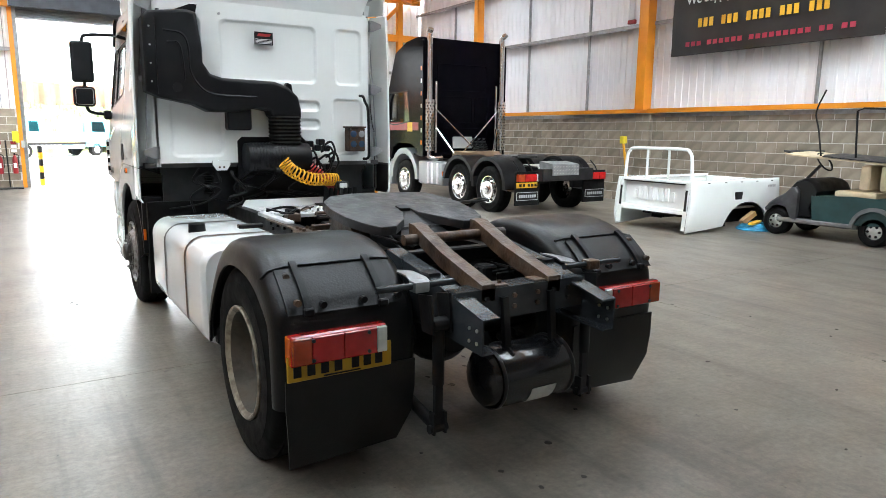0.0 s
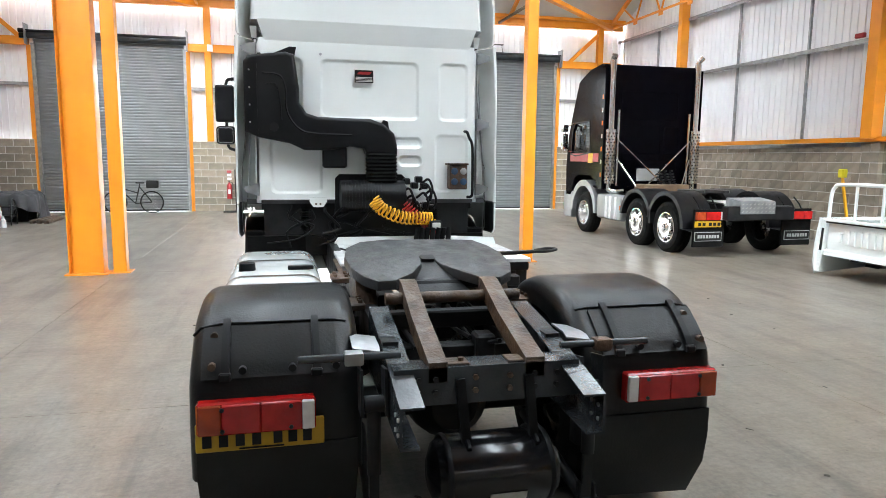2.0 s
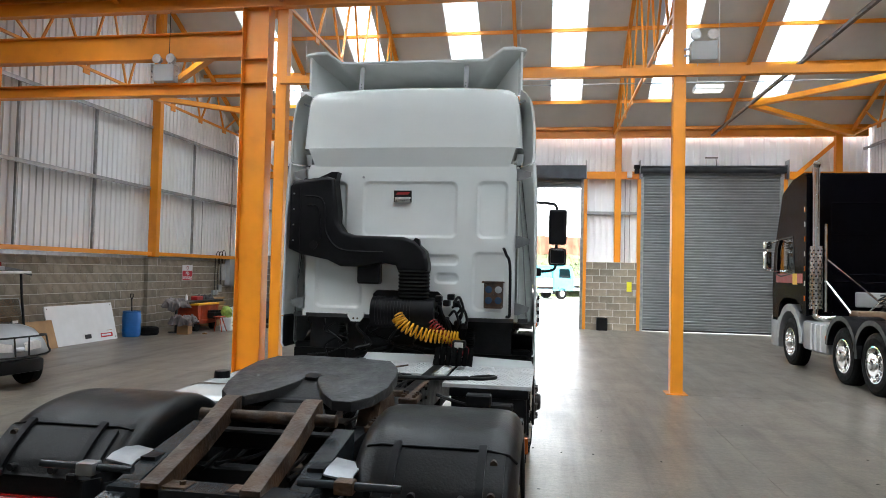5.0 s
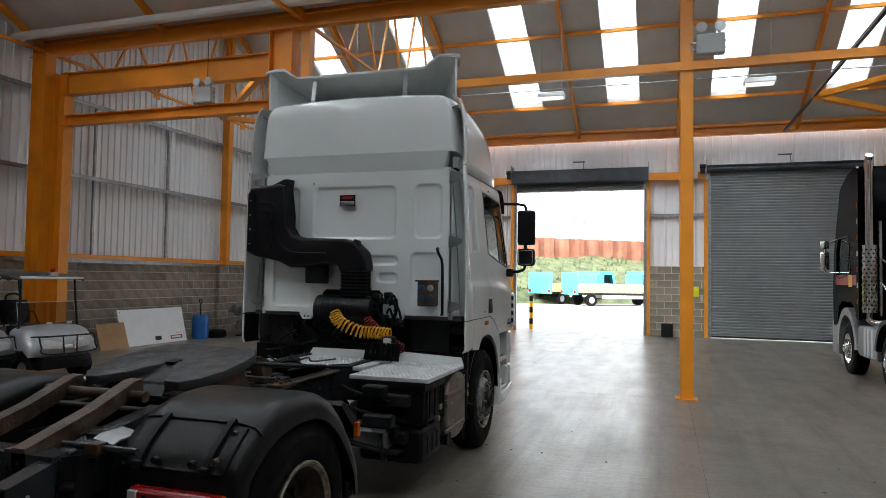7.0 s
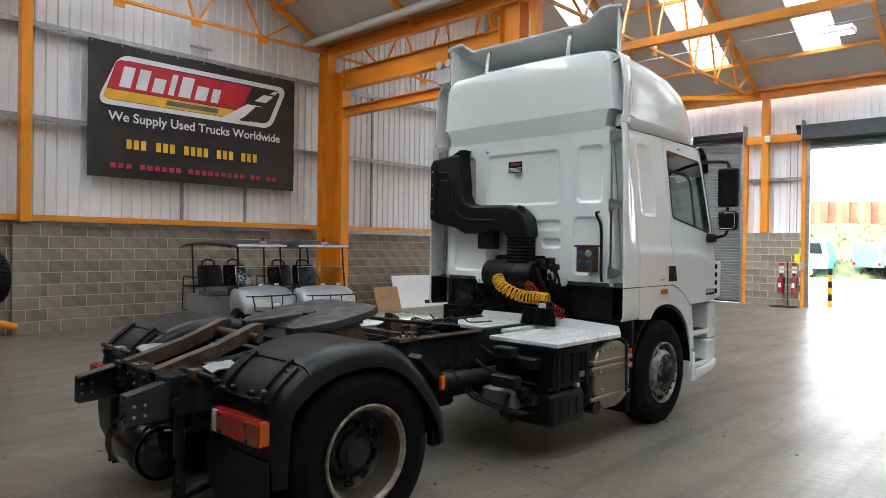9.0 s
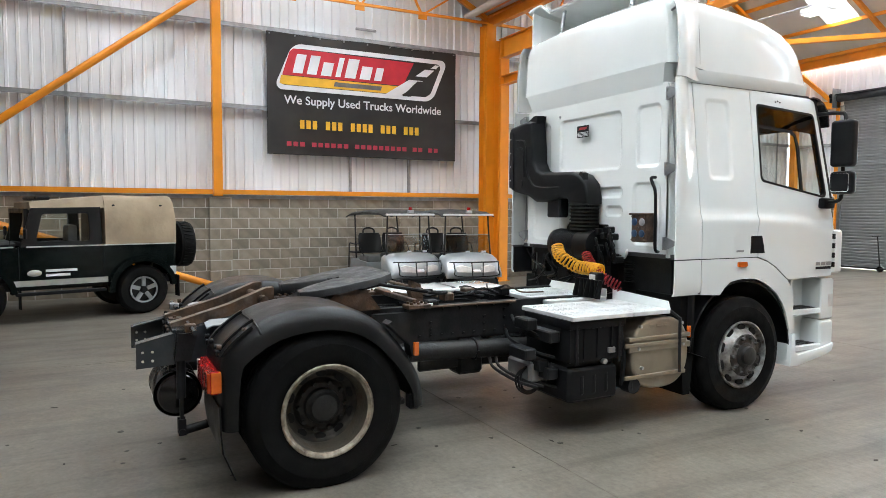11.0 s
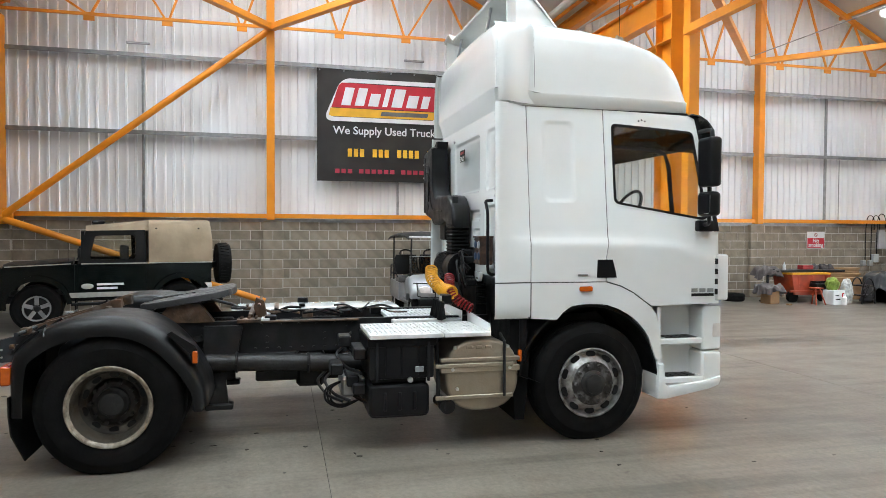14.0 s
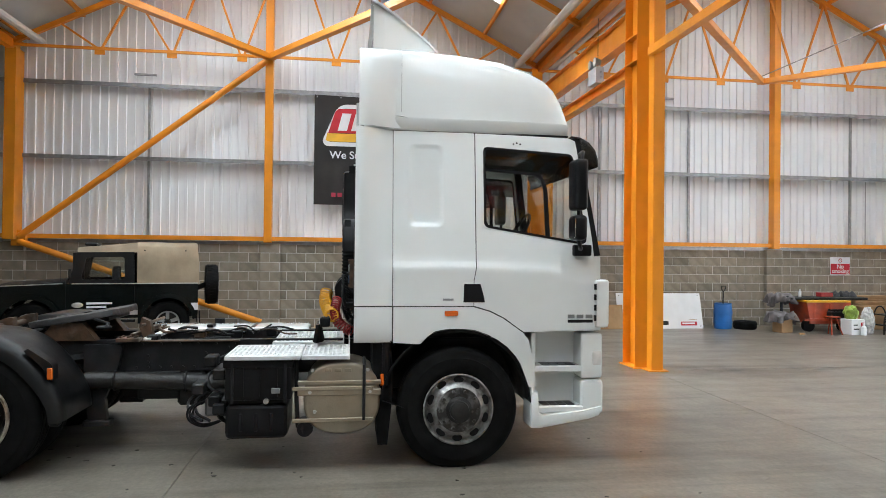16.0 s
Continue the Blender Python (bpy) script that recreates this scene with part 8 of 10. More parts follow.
BED_YS = [0.0, 0.03, 0.12, 0.3, 0.5, 0.7, 0.9] + [1.58 - 0.6298 * math.cos(radians(q)) for q in range(0, 181, 12)] + [2.24, 2.45, 2.57, BED_L]
for sx in (-1, 1):
    b = BM()
    rings = []
    for y in BED_YS:
        zs = [bed_low(y) + (0.9 - bed_low(y)) * k / 9 for k in range(10)]
        lean = 0.07 * max(0.0, 1 - y / 0.7)
        end = 0.02 if y in (0.0, BED_L) else 0.0
        outer = [(sx * (bed_x(z) - end), y - lean * (1 - z / 0.92), z) for z in zs]
        rim = [(sx * (bed_x(0.9) - 0.012), y, 0.917), (sx * (W2 + 0.03), y, 0.922), (sx * (W2 - 0.03), y, 0.92), (sx * (W2 - 0.035), y, 0.87), (sx * W2, y, 0.86)]
        rings.append(outer + rim + [(sx * (W2 + 0.01), y - lean * (1 - z / 0.92), z) for z in zs[:-1][::-1]])
    loft(b, rings)
    pn = part("side_panel", b, "white", bed, "white flared side panel with a wheel arch", smooth=40)
    for k in range(5):
        b = BM()
        x0, x1 = sorted((sx * (bed_x(0.87) - 0.004), sx * (bed_x(0.87) + 0.004)))
        box(b, x0, 0.42 + k * 0.47, 0.868, x1, 0.48 + k * 0.47, 0.882)
        part("slot", b, "ink", pn, smooth=None)
    b = BM()
    x0, x1 = sorted((sx * (bed_x(0.62) - 0.02), sx * (bed_x(0.62) + 0.004)))
    box(b, x0, 1.18, 0.545, x1, 1.41, 0.7, 0.02, 2)
    part("filler_flap", b, "ink", pn, "black square filler recess")
    b = BM()
    for k in range(5):
        x0, x1 = sorted((sx * (bed_x(0.78) - 0.004), sx * (bed_x(0.78) + 0.003)))
        box(b, x0, 2.2 + 0.05 * k, 0.755, x1, 2.235 + 0.05 * k, 0.8)
    part("decal_bar", b, "pvc", pn, "dark model decal drawn as bars", smooth=None)
    b = BM()
    arc = [(1.58 - r * 0.625 * math.cos(radians(q)), 0.09 + r * 0.42 * math.sin(radians(q))) for r, qs in ((0.995, range(0, 181, 12)), (0.95, range(180, -1, -12))) for q in qs]
    prism(b, arc, "x", *sorted((sx * (W2 - 0.24), sx * (W2 + 0.06))))
    x0, x1 = sorted((sx * (W2 - 0.26), sx * (W2 - 0.23)))
    box(b, x0, 1.0, 0.1, x1, 2.16, 0.48)
    part("arch_liner", b, "black", bed, "black wheel-arch liner", smooth=40)
    b = BM()
    x0, x1 = sorted((sx * (W2 - 0.085), sx * (W2 + 0.012)))
    loft(b, [[(x0, y, z), (x1, y, z), (x1, y + 0.03, z), (x0, y + 0.03, z)] for y, z in ((-0.05, 0.06), (-0.02, 0.4), (0.01, 0.88))])
    fp = part("front_pillar", b, "white", bed, "white pillar flange", smooth=None)
    b = BM()
    x0, x1 = sorted((sx * (W2 - 0.07), sx * (W2 - 0.025)))
    loft(b, [[(x0, y, z), (x1, y, z), (x1, y + 0.02, z), (x0, y + 0.02, z)] for y, z in ((-0.028, 0.4), (-0.002, 0.76))])
    part("pillar_seal", b, "ink", fp, "black strip", smooth=None)
b = BM()
box(b, -W2 + 0.08, 0.07, 0.34, W2 - 0.08, 0.1, 0.87, 0.006)
bh = part("bulkhead", b, "white", bed, "white bulkhead with pressed ribs")
b = BM()
box(b, -W2 + 0.03, 0.0, 0.868, W2 - 0.03, 0.12, 0.92, 0.016, 2)
part("top_rail", b, "white", bh, "white top rail")
b = BM()
box(b, -W2 + 0.06, 0.012, 0.846, W2 - 0.06, 0.08, 0.866)
part("rail_gap", b, "ink", bh, smooth=None)
b = BM()
loft(b, [[(x, y, z) for y, z in ((0.0, 0.33), (0.12, 0.33), (0.12, 0.4), (0.05, 0.42), (0.01, 0.4))] for x in (-W2 + 0.06, W2 - 0.06)])
part("bottom_rail", b, "white", bh, smooth=None)
for k in range(8):
    b = BM()
    tall = 0.76 if 0 < k < 7 else 0.7
    box(b, -0.47 + k * 0.12, 0.045, 0.52 if k else 0.55, -0.4 + k * 0.12, 0.085, tall, 0.015, 2)
    part("rib", b, "white", bh)
b = BM()
box(b, -W2 + 0.02, 0.1, 0.38, W2 - 0.02, BED_L - 0.04, 0.42)
part("load_floor", b, "greyin", bed)
b = BM()
box(b, -W2 + 0.04, BED_L - 0.07, 0.4, W2 - 0.04, BED_L - 0.01, 0.88, 0.01)
part("tail_panel", b, "white", bed)
b = BM()
box(b, -0.5, 0.35, 0.24, 0.5, 2.2, 0.38)
part("underframe", b, "ink", bed)
b = BM()
tube(b, smooth_path([(-0.74, 0.1, 0.91), (-0.72, 0.1, 1.28), (-0.66, 0.1, 1.41), (-0.5, 0.1, 1.455), (0.5, 0.1, 1.455), (0.66, 0.1, 1.41), (0.72, 0.1, 1.28), (0.74, 0.1, 0.91)], 5), 0.03, 10)
part("hoop", b, "white", bed, "white tubular hoop")
for x in (-0.24, 0.24):
    b = BM()
    cyl(b, (x, 0.1, 0.91), (x, 0.1, 1.45), 0.024, n=10)
    part("hoop_bar", b, "white", bed)
# hose coil and timber under the bed
b = BM()
for k in range(5):
    tube(b, [(11.35 + (0.32 - 0.02 * k) * math.cos(q), 7.75 + (0.3 - 0.02 * k) * math.sin(q), 0.02 + 0.022 * k) for q in (2 * math.pi * j / 28 for j in range(29))], 0.018, 6)
solid("hose_coil", b, mat("blue_hose", (0.03, 0.28, 0.5), 0.4), "coiled blue hose lying on the floor", "hose")
b = BM()
bar(b, (11.12, 7.86, 0.13), (11.38, 7.8, 0.3), 0.1, 0.09)
solid("timber_offcut", b, "card", "brown timber offcut on a coil of hose", "timber")
b = BM()
bar(b, (11.02, 7.62, 0.135), (11.4, 7.7, 0.16), 0.09, 0.035)
solid("timber_offcut", b, "b_yellow", "yellow painted board lying on a coil of hose", "timber")
b = BM()
bar(b, (12.85, 12.1, 0.0), (12.6, 12.2, 1.5), 0.035, 0.05)
lv = thing("yellow_level", "yellow tripod pole with a head, leaning at the pier", "tool")
part("pole", b, "yellow", lv)
b = BM()
box(b, 12.53, 12.13, 1.48, 12.67, 12.27, 1.66, 0.02)
part("head", b, mat("bright_yellow", (0.7, 0.6, 0.02), 0.4), lv)


# ---- the dark show truck ----
st2 = thing("show_truck", "dark plum three-axle tractor unit with chrome exhaust stacks", "truck", at=pose(9.83, 0, 0))
for sx in (-1, 1):
    for y in (12.3, 13.45):
        wheel(st2, sx * 1.22, y, sx, "bright", r=0.51)
    wheel(st2, sx * 1.22, 16.05, sx, "bright", r=0.51)
    for y0 in (12.3, 13.45):
        b = BM()
        o = [(y0 + 0.66 * math.cos(radians(q)), 0.52 + 0.68 * math.sin(radians(q))) for q in range(10, 181, 10)] + ([(11.37, 0.5)] if y0 < 13 else [])
        i_ = [(y0 + 0.57 * math.cos(radians(q)), 0.52 + 0.6 * math.sin(radians(q))) for q in range(10, 181, 10)] + ([(11.45, 0.5)] if y0 < 13 else [])
        prism(b, o + i_[::-1], "x", *sorted((sx * 0.62, sx * 1.27)))
        gd = part("mudguard", b, "black", st2, "black plastic mudguard")
        if y0 < 13:
            for x in (0.75, 1.1):
                b = BM()
                tube(b, [(sx * x, 11.6, 1.12), (sx * x, 11.45, 1.0), (sx * x, 11.38, 0.9)], 0.014, 6)
                part("strap", b, "black", gd)
    b = BM()
    box(b, *sorted((sx * 0.62, sx * 1.27))[:1], 11.3, 0.22, *sorted((sx * 0.62, sx * 1.27))[1:], 11.34, 0.92, 0.008)
    fl = part("mud_flap", b, "rubber", st2, "black mud flap with a framed panel")
    b = BM()
    box(b, *sorted((sx * 0.68, sx * 1.24))[:1], 11.288, 0.33, *sorted((sx * 0.68, sx * 1.24))[1:], 11.3, 0.5)
    part("flap_frame", b, "pvc", fl, smooth=None)
    b = BM()
    box(b, *sorted((sx * 0.69, sx * 1.23))[:1], 11.284, 0.34, *sorted((sx * 0.69, sx * 1.23))[1:], 11.289, 0.49)
    part("flap_panel", b, "ink", fl, smooth=None)
    for k in range(8):
        b = BM()
        x0, x1 = sorted((sx * (0.735 + k * 0.058), sx * (0.775 + k * 0.058)))
        box(b, x0, 11.279, 0.385, x1, 11.285, 0.445)
        part("dealer_bar", b, "pvc", fl, smooth=None)
    lamp = new("tail_lamp")
    lamp.parent = st2
    for a, c, mt in ((0.66, 0.74, "clear_lens"), (0.745, 1.05, "red_lens"), (1.055, 1.24, "lamp_amber" if sx < 0 else "red_lens")):
        b = BM()
        x0, x1 = sorted((sx * a, sx * c))
        box(b, x0, 11.24, 0.72, x1, 11.32, 0.87, 0.006)
        part("lens", b, mt, lamp)
    # cab
    b = BM()
    cab_side = [(15.18, 1.15), (15.32, 1.15), (15.42, 1.3), (15.7, 1.42), (16.4, 1.42), (16.65, 1.3), (16.8, 0.9), (17.1, 0.9), (17.15, 1.6), (17.05, 2.4), (16.85, 2.9), (16.5, 3.72), (15.9, 3.95), (15.28, 4.02), (15.18, 3.97)]
    win = [(15.75, 1.98), (16.55, 1.9), (16.85, 1.95), (16.8, 2.5), (16.65, 2.7), (15.85, 2.72)]
    prism(b, cab_side, "x", *sorted((sx * 1.18, sx * 1.24)), holes=[win])
    cs = part("cab_side", b, "purple_black", st2, "glossy dark cab side")
    b = BM()
    prism(b, win, "x", *sorted((sx * 1.2, sx * 1.21)))
    part("window", b, "glass", cs)
    b = BM()
    prism(b, [(16.3 + (y - 16.3) * 1.05, 2.3 + (z - 2.3) * 1.07) for y, z in win], "x", *sorted((sx * 1.235, sx * 1.25)), holes=[win])
    part("window_frame", b, "ink", cs, "black window frame")
    b = BM()
    box(b, *sorted((sx * 1.235, sx * 1.243))[:1], 15.3, 1.75, *sorted((sx * 1.235, sx * 1.243))[1:], 16.9, 1.95)
    part("red_band", b, "red", cs, smooth=None)
    b = BM()
    box(b, *sorted((sx * 1.242, sx * 1.248))[:1], 15.6, 1.72, *sorted((sx * 1.242, sx * 1.248))[1:], 15.85, 1.95)
    part("emblem", b, "b_yellow", cs, smooth=None)
    b = BM()
    o = [(16.05 + 0.72 * math.cos(radians(q)), 0.52 + 0.78 * math.sin(radians(q))) for q in range(0, 181, 10)]
    i_ = [(16.05 + 0.6 * math.cos(radians(q)), 0.52 + 0.63 * math.sin(radians(q))) for q in range(0, 181, 10)]
    prism(b, o + i_[::-1], "x", *sorted((sx * 0.7, sx * 1.25)))
    part("front_arch", b, "silver", st2, "silver front wheel arch")
    b = BM()
    box(b, *sorted((sx * 0.8, sx * 1.24))[:1], 16.75, 0.3, *sorted((sx * 0.8, sx * 1.24))[1:], 17.25, 1.0, 0.05, 2)
    part("bumper_corner", b, "silver", st2)
    b = BM()
    box(b, *sorted((sx * 0.85, sx * 1.22))[:1], 14.15, 0.42, *sorted((sx * 0.85, sx * 1.22))[1:], 15.35, 1.0, 0.08, 3)
    tk = part("side_tank", b, "silver", st2, "silver side tank with bands")
    for y in (14.35, 14.6, 14.8):
        b = BM()
        box(b, *sorted((sx * 1.2, sx * 1.235))[:1], y, 0.45, *sorted((sx * 1.2, sx * 1.235))[1:], y + 0.09, 0.97, 0.01)
        part("band", b, "b_white", tk)
    for y in (14.12, 15.4):
        b = BM()
        box(b, *sorted((sx * 1.21, sx * 1.245))[:1], y, 0.68, *sorted((sx * 1.21, sx * 1.245))[1:], y + 0.05, 0.78, 0.004)
        part("side_marker", b, "amber_lens", st2)
    # exhaust stacks
    b = BM()
    x = sx * 1.1
    cyl(b, (x, 15.0, 2.45), (x, 15.0, 4.05), 0.075, n=18)
    tube(b, smooth_path([(x, 15.0, 4.0), (x, 15.0, 4.1), (x, 14.94, 4.18)] if sx < 0 else [(x, 15.0, 4.0), (x, 14.99, 4.1), (x + 0.08, 14.92, 4.22)], 4), 0.072, 14)
    stk2 = part("exhaust_pipe", b, "chrome", st2, "tall chrome exhaust stack")
    b = BM()
    cyl(b, (x, 15.0, 1.25), (x, 15.0, 2.5), 0.125, n=22)
    tube(b, smooth_path([(x, 15.0, 1.25), (x, 15.0, 1.12), (x * 0.9, 14.94, 1.06), (x * 0.7, 14.92, 1.08)], 5), 0.06, 12)
    sh_ = part("perforated_guard", b, "chrome", stk2, "perforated chrome heat guard")
    b = BM()
    for r_ in range(16):
        for k in range(10):
            a = 2 * math.pi * (k + (r_ % 2) * 0.5) / 10
            p = Vector((x + 0.126 * math.cos(a), 15.0 + 0.126 * math.sin(a), 1.32 + r_ * 0.073))
            cyl(b, p - Vector((math.cos(a), math.sin(a), 0)) * 0.005, p + Vector((math.cos(a), math.sin(a), 0)) * 0.003, 0.018, n=6)
    tagged(part("perforation", b, "ink", sh_, smooth=None), kind="stuff")
    b = BM()
    cyl(b, (sx * 0.92, 14.98, 1.2), (sx * 0.92, 14.98, 2.9 if sx > 0 else 2.95), 0.03, n=10)
    part("stack_post", b, "chrome", st2)
    b = BM()
    cyl(b, (sx * 0.93, 14.92, 2.25), (-sx * 0.3, 14.77, 1.15), 0.018, n=8)
    cyl(b, (sx * 0.93, 14.92, 1.8), (sx * 0.45, 14.52, 0.95), 0.022, n=8)
    part("stay_rod", b, "chrome", st2, "chrome stay rod")
    b = BM()
    box(b, *sorted((sx * 1.2, sx * 1.27))[:1], 15.02, 1.1, *sorted((sx * 1.2, sx * 1.27))[1:], 15.2, 3.92, 0.01)
    part("side_fairing", b, "purple_black", st2)
    for k in range(7):
        b = BM()
        box(b, *sorted((sx * 1.265, sx * 1.28))[:1], 15.08, 1.4 + k * 0.3, *sorted((sx * 1.265, sx * 1.28))[1:], 15.12, 1.5 + k * 0.3)
        part("fairing_lamp", b, "clear_lens" if k % 2 else "amber_lens", st2, smooth=None)
    b = BM()
    box(b, *sorted((sx * 1.38, sx * 1.55))[:1], 16.75, 2.05, *sorted((sx * 1.38, sx * 1.55))[1:], 16.87, 2.45, 0.03, 2)
    box(b, *sorted((sx * 1.38, sx * 1.55))[:1], 16.75, 2.5, *sorted((sx * 1.38, sx * 1.55))[1:], 16.87, 2.68, 0.03, 2)
    tube(b, [(sx * 1.2, 16.8, 2.0), (sx * 1.46, 16.8, 2.02), (sx * 1.46, 16.8, 2.6), (sx * 1.2, 16.8, 2.72)], 0.02, 8)
    part("mirror", b, "chrome", st2, "chrome door mirror")
    b = BM()
    prism(b, [(11.15, 0.75), (16.9, 0.7), (16.9, 0.98), (11.15, 0.98)], "x", *sorted((sx * 0.36, sx * 0.44)))
    part("chassis_rail", b, "chassis", st2)
b = BM()
box(b, -1.18, 15.2, 1.15, 1.18, 15.28, 4.0, 0.05, 2)
bk = part("cab_back", b, "purple_black", st2, "dark pressed cab back")
for x0, z0, x1, z1 in ((-0.75, 2.75, 0.75, 3.4), (-0.75, 1.95, 0.3, 2.6), (0.4, 1.95, 0.8, 2.6), (-0.75, 1.3, 0.75, 1.8)):
    b = BM()
    loop = rounded(x0, z0, x1, z1, 0.06)
    tube(b, [(x, 15.198, z) for x, z in loop + loop[:2]], 0.012, 6)
    part("pressing", b, "purple_black", bk)
b = BM()
prism(b, [(15.22, 4.01), (15.9, 3.95), (16.5, 3.72), (16.85, 2.9), (16.85, 2.85), (16.45, 3.65), (15.9, 3.87), (15.22, 3.93)], "x", -1.2, 1.2)
part("roof", b, "purple_black", st2)
b = BM()
box(b, -1.18, 16.9, 0.9, 1.18, 17.12, 1.9, 0.03)
box(b, -1.18, 15.0, 1.12, 1.18, 16.95, 1.18)
part("front_panel", b, "purple_black", st2)
b = BM()
loft(b, [[(-1.15, 17.05, 1.9), (1.15, 17.05, 1.9), (1.15, 17.08, 1.9), (-1.15, 17.08, 1.9)], [(-1.1, 16.83, 2.9), (1.1, 16.83, 2.9), (1.1, 16.86, 2.9), (-1.1, 16.86, 2.9)]])
part("windscreen", b, "glass_dark", st2)
b = BM()
box(b, -0.72, 11.1, 0.72, -0.42 + 1.14, 11.28, 0.98, 0.02)
part("rear_crossmember", b, "chassis", st2)
b = BM()
loft(b, [[(x, y, z) for y, z in ((11.08, 0.84), (11.08, 1.05), (11.1, 1.075), (11.5, 1.12), (11.52, 1.1), (11.52, 0.84))] for x in (-0.46, -0.455, 0.265, 0.27)])
sb = part("step_box", b, "galv", st2, "bright chequer-plate step box", smooth=None)
for i in range(9):
    for k in range(3):
        b = BM()
        x, z = -0.42 + i * 0.081, 0.88 + k * 0.07
        bar(b, (x - 0.018, 11.077, z - 0.012), (x + 0.018, 11.077, z + 0.012), 0.008, 0.006, (0, 1, 0))
        part("tread_lozenge", b, "alu", sb, smooth=None)
b = BM()
prism(b, [(11.5, 0.74), (11.5, 0.98), (11.515, 1.005), (11.55, 1.015), (12.1, 1.03), (12.1, 1.02), (11.56, 1.005), (11.52, 0.99), (11.51, 0.97), (11.51, 0.74)], "x", -0.5, 0.46)
cp = part("chequer_deck", b, "alu", st2, "bright chequer-plate deck with a turned-down edge", smooth=40)
b = BM()
for i in range(13):
    for j in range(12):
        x, d = -0.46 + i * 0.07 + (0.02 if j % 2 else 0.0), (0.014 if (i + j) % 2 else -0.014)
        if j < 4:
            bar(b, (x - 0.014, 11.499, 0.77 + j * 0.06 - d), (x + 0.014, 11.499, 0.77 + j * 0.06 + d), 0.01, 0.006, (0, 1, 0))
        else:
            bar(b, (x - 0.014, 11.3 + j * 0.065 - d, 1.013 + (j - 4) * 0.0018), (x + 0.014, 11.3 + j * 0.065 + d, 1.013 + (j - 4) * 0.0018), 0.01, 0.006)
tagged(part("chequer_pattern", b, "alu", cp, smooth=None), kind="stuff")
b = BM()
prism(b, [(x, y) for x, y in outline], "z", 1.14, 1.2)
part("fifth_wheel", b, "grease", st2, "greasy fifth-wheel plate", at=pose(0, 12.9, 0.0))
b = BM()
box(b, -0.6, 14.3, 0.98, 0.6, 14.72, 1.25, 0.02)
part("catwalk_box", b, mat("worn_brown_box", (0.2, 0.13, 0.08), 0.6), st2, "worn catwalk box")
b = BM()
for k in range(3):
    tube(b, coil((-0.1 + 0.15 * k, 14.55, 1.55), (0.05 + 0.15 * k, 14.45, 1.15), 0.07, 9, 0.01, 0.08), 0.012, 5)
part("cable_coil", b, "ink", st2, "black coiled cables")
b = BM()
box(b, -0.3, 15.12, 1.3, 0.3, 15.18, 1.6, 0.02)
part("light_panel", b, "pvc", st2)
b = BM()
box(b, -1.27, 11.26, 0.59, -0.72, 11.272, 0.7, 0.004)
pl2 = part("number_plate", b, "yellow_plate", st2, "yellow number plate")
for k in range(5):
    b = BM()
    box(b, -1.2 + k * 0.09 + (0.04 if k > 1 else 0), 11.254, 0.615, -1.14 + k * 0.09 + (0.04 if k > 1 else 0), 11.262, 0.675)
    part("character_bar", b, "ink", pl2, smooth=None)

# ---- things along the west wall ----
b = BM()
prof = [(0.0, 0.0), (0.23, 0.0), (0.245, 0.04), (0.25, 0.15), (0.26, 0.2), (0.25, 0.25), (0.255, 0.45), (0.262, 0.5), (0.25, 0.55), (0.245, 0.68), (0.225, 0.74), (0.22, 0.76), (0.0, 0.75)]
brl = thing("barrel", "blue plastic barrel standing at the wall", "barrel", at=pose(-6.95, 16.2, 0))
lathe(b, [(r_ * 0.87, z * 0.83) for r_, z in prof], (0, 0, 0), "z", 32)
part("drum", b, "blue_barrel", brl)
b = BM()
lathe(b, [(0.198, 0.6), (0.212, 0.607), (0.212, 0.64), (0.198, 0.645)], (0, 0, 0), "z", 32)
part("rim_ring", b, "blue_barrel", brl)
b = BM()
tube(b, [(0, 0, 0.55), (-0.04, 0.03, 0.93)], 0.016, 8)
tube(b, [(-0.04, 0.03, 0.92), (-0.04, 0.085, 1.0), (-0.04, 0.085, 1.07), (-0.04, -0.015, 1.07), (-0.04, -0.015, 1.0), (-0.04, 0.03, 0.92)], 0.013, 6)
solid("shovel", b, "ink", "dark shovel standing in a blue barrel", "shovel", at=pose(-6.95, 16.2, 0.0))
b = BM()
lathe(b, [(0.16, 0.02), (0.18, 0.0), (0.25, 0.0), (0.28, 0.04), (0.28, 0.09), (0.272, 0.1), (0.28, 0.11), (0.28, 0.16), (0.25, 0.2), (0.18, 0.2), (0.16, 0.18)], (0, 0, 0), "z", 32)
solid("tyre", b, "rubber", "worn black tyre lying flat beside the barrel", "tyre", at=pose(-6.85, 16.74, 0))
lb = thing("white_board", "large white board with small printed marks, leaning on the blockwork", "board", at=pose(-6.98, 14.57, 0.0, 0, -14, 0))
b = BM()
box(b, -0.012, -1.12, 0, 0.012, 1.12, 0.9, 0.003)
part("panel", b, "sign_white", lb)
for y0, y1, z0, z1, mt in ((-0.02, 0.2, 0.09, 0.19, "ink"), (0.53, 0.96, 0.075, 0.175, "b_red"), (0.56, 0.9, 0.11, 0.15, "sign_white"), (0.76, 0.96, 0.225, 0.237, "b_gold" if "b_gold" in M else "card")):
    b = BM()
    box(b, 0.0122, y0, z0, 0.0145 if mt != "sign_white" else 0.0165, y1, z1)
    part("mark_bar", b, mt, lb, smooth=None)
for y in (-1.05, 1.05):
    for z in (0.06, 0.84):
        b = BM()
        cyl(b, (0.011, y, z), (0.015, y, z), 0.012, n=10)
        part("screw", b, "ink", lb, smooth=None)
b = BM()
box(b, -0.01, -0.42, 0, 0.01, 0.42, 0.62, 0.002)
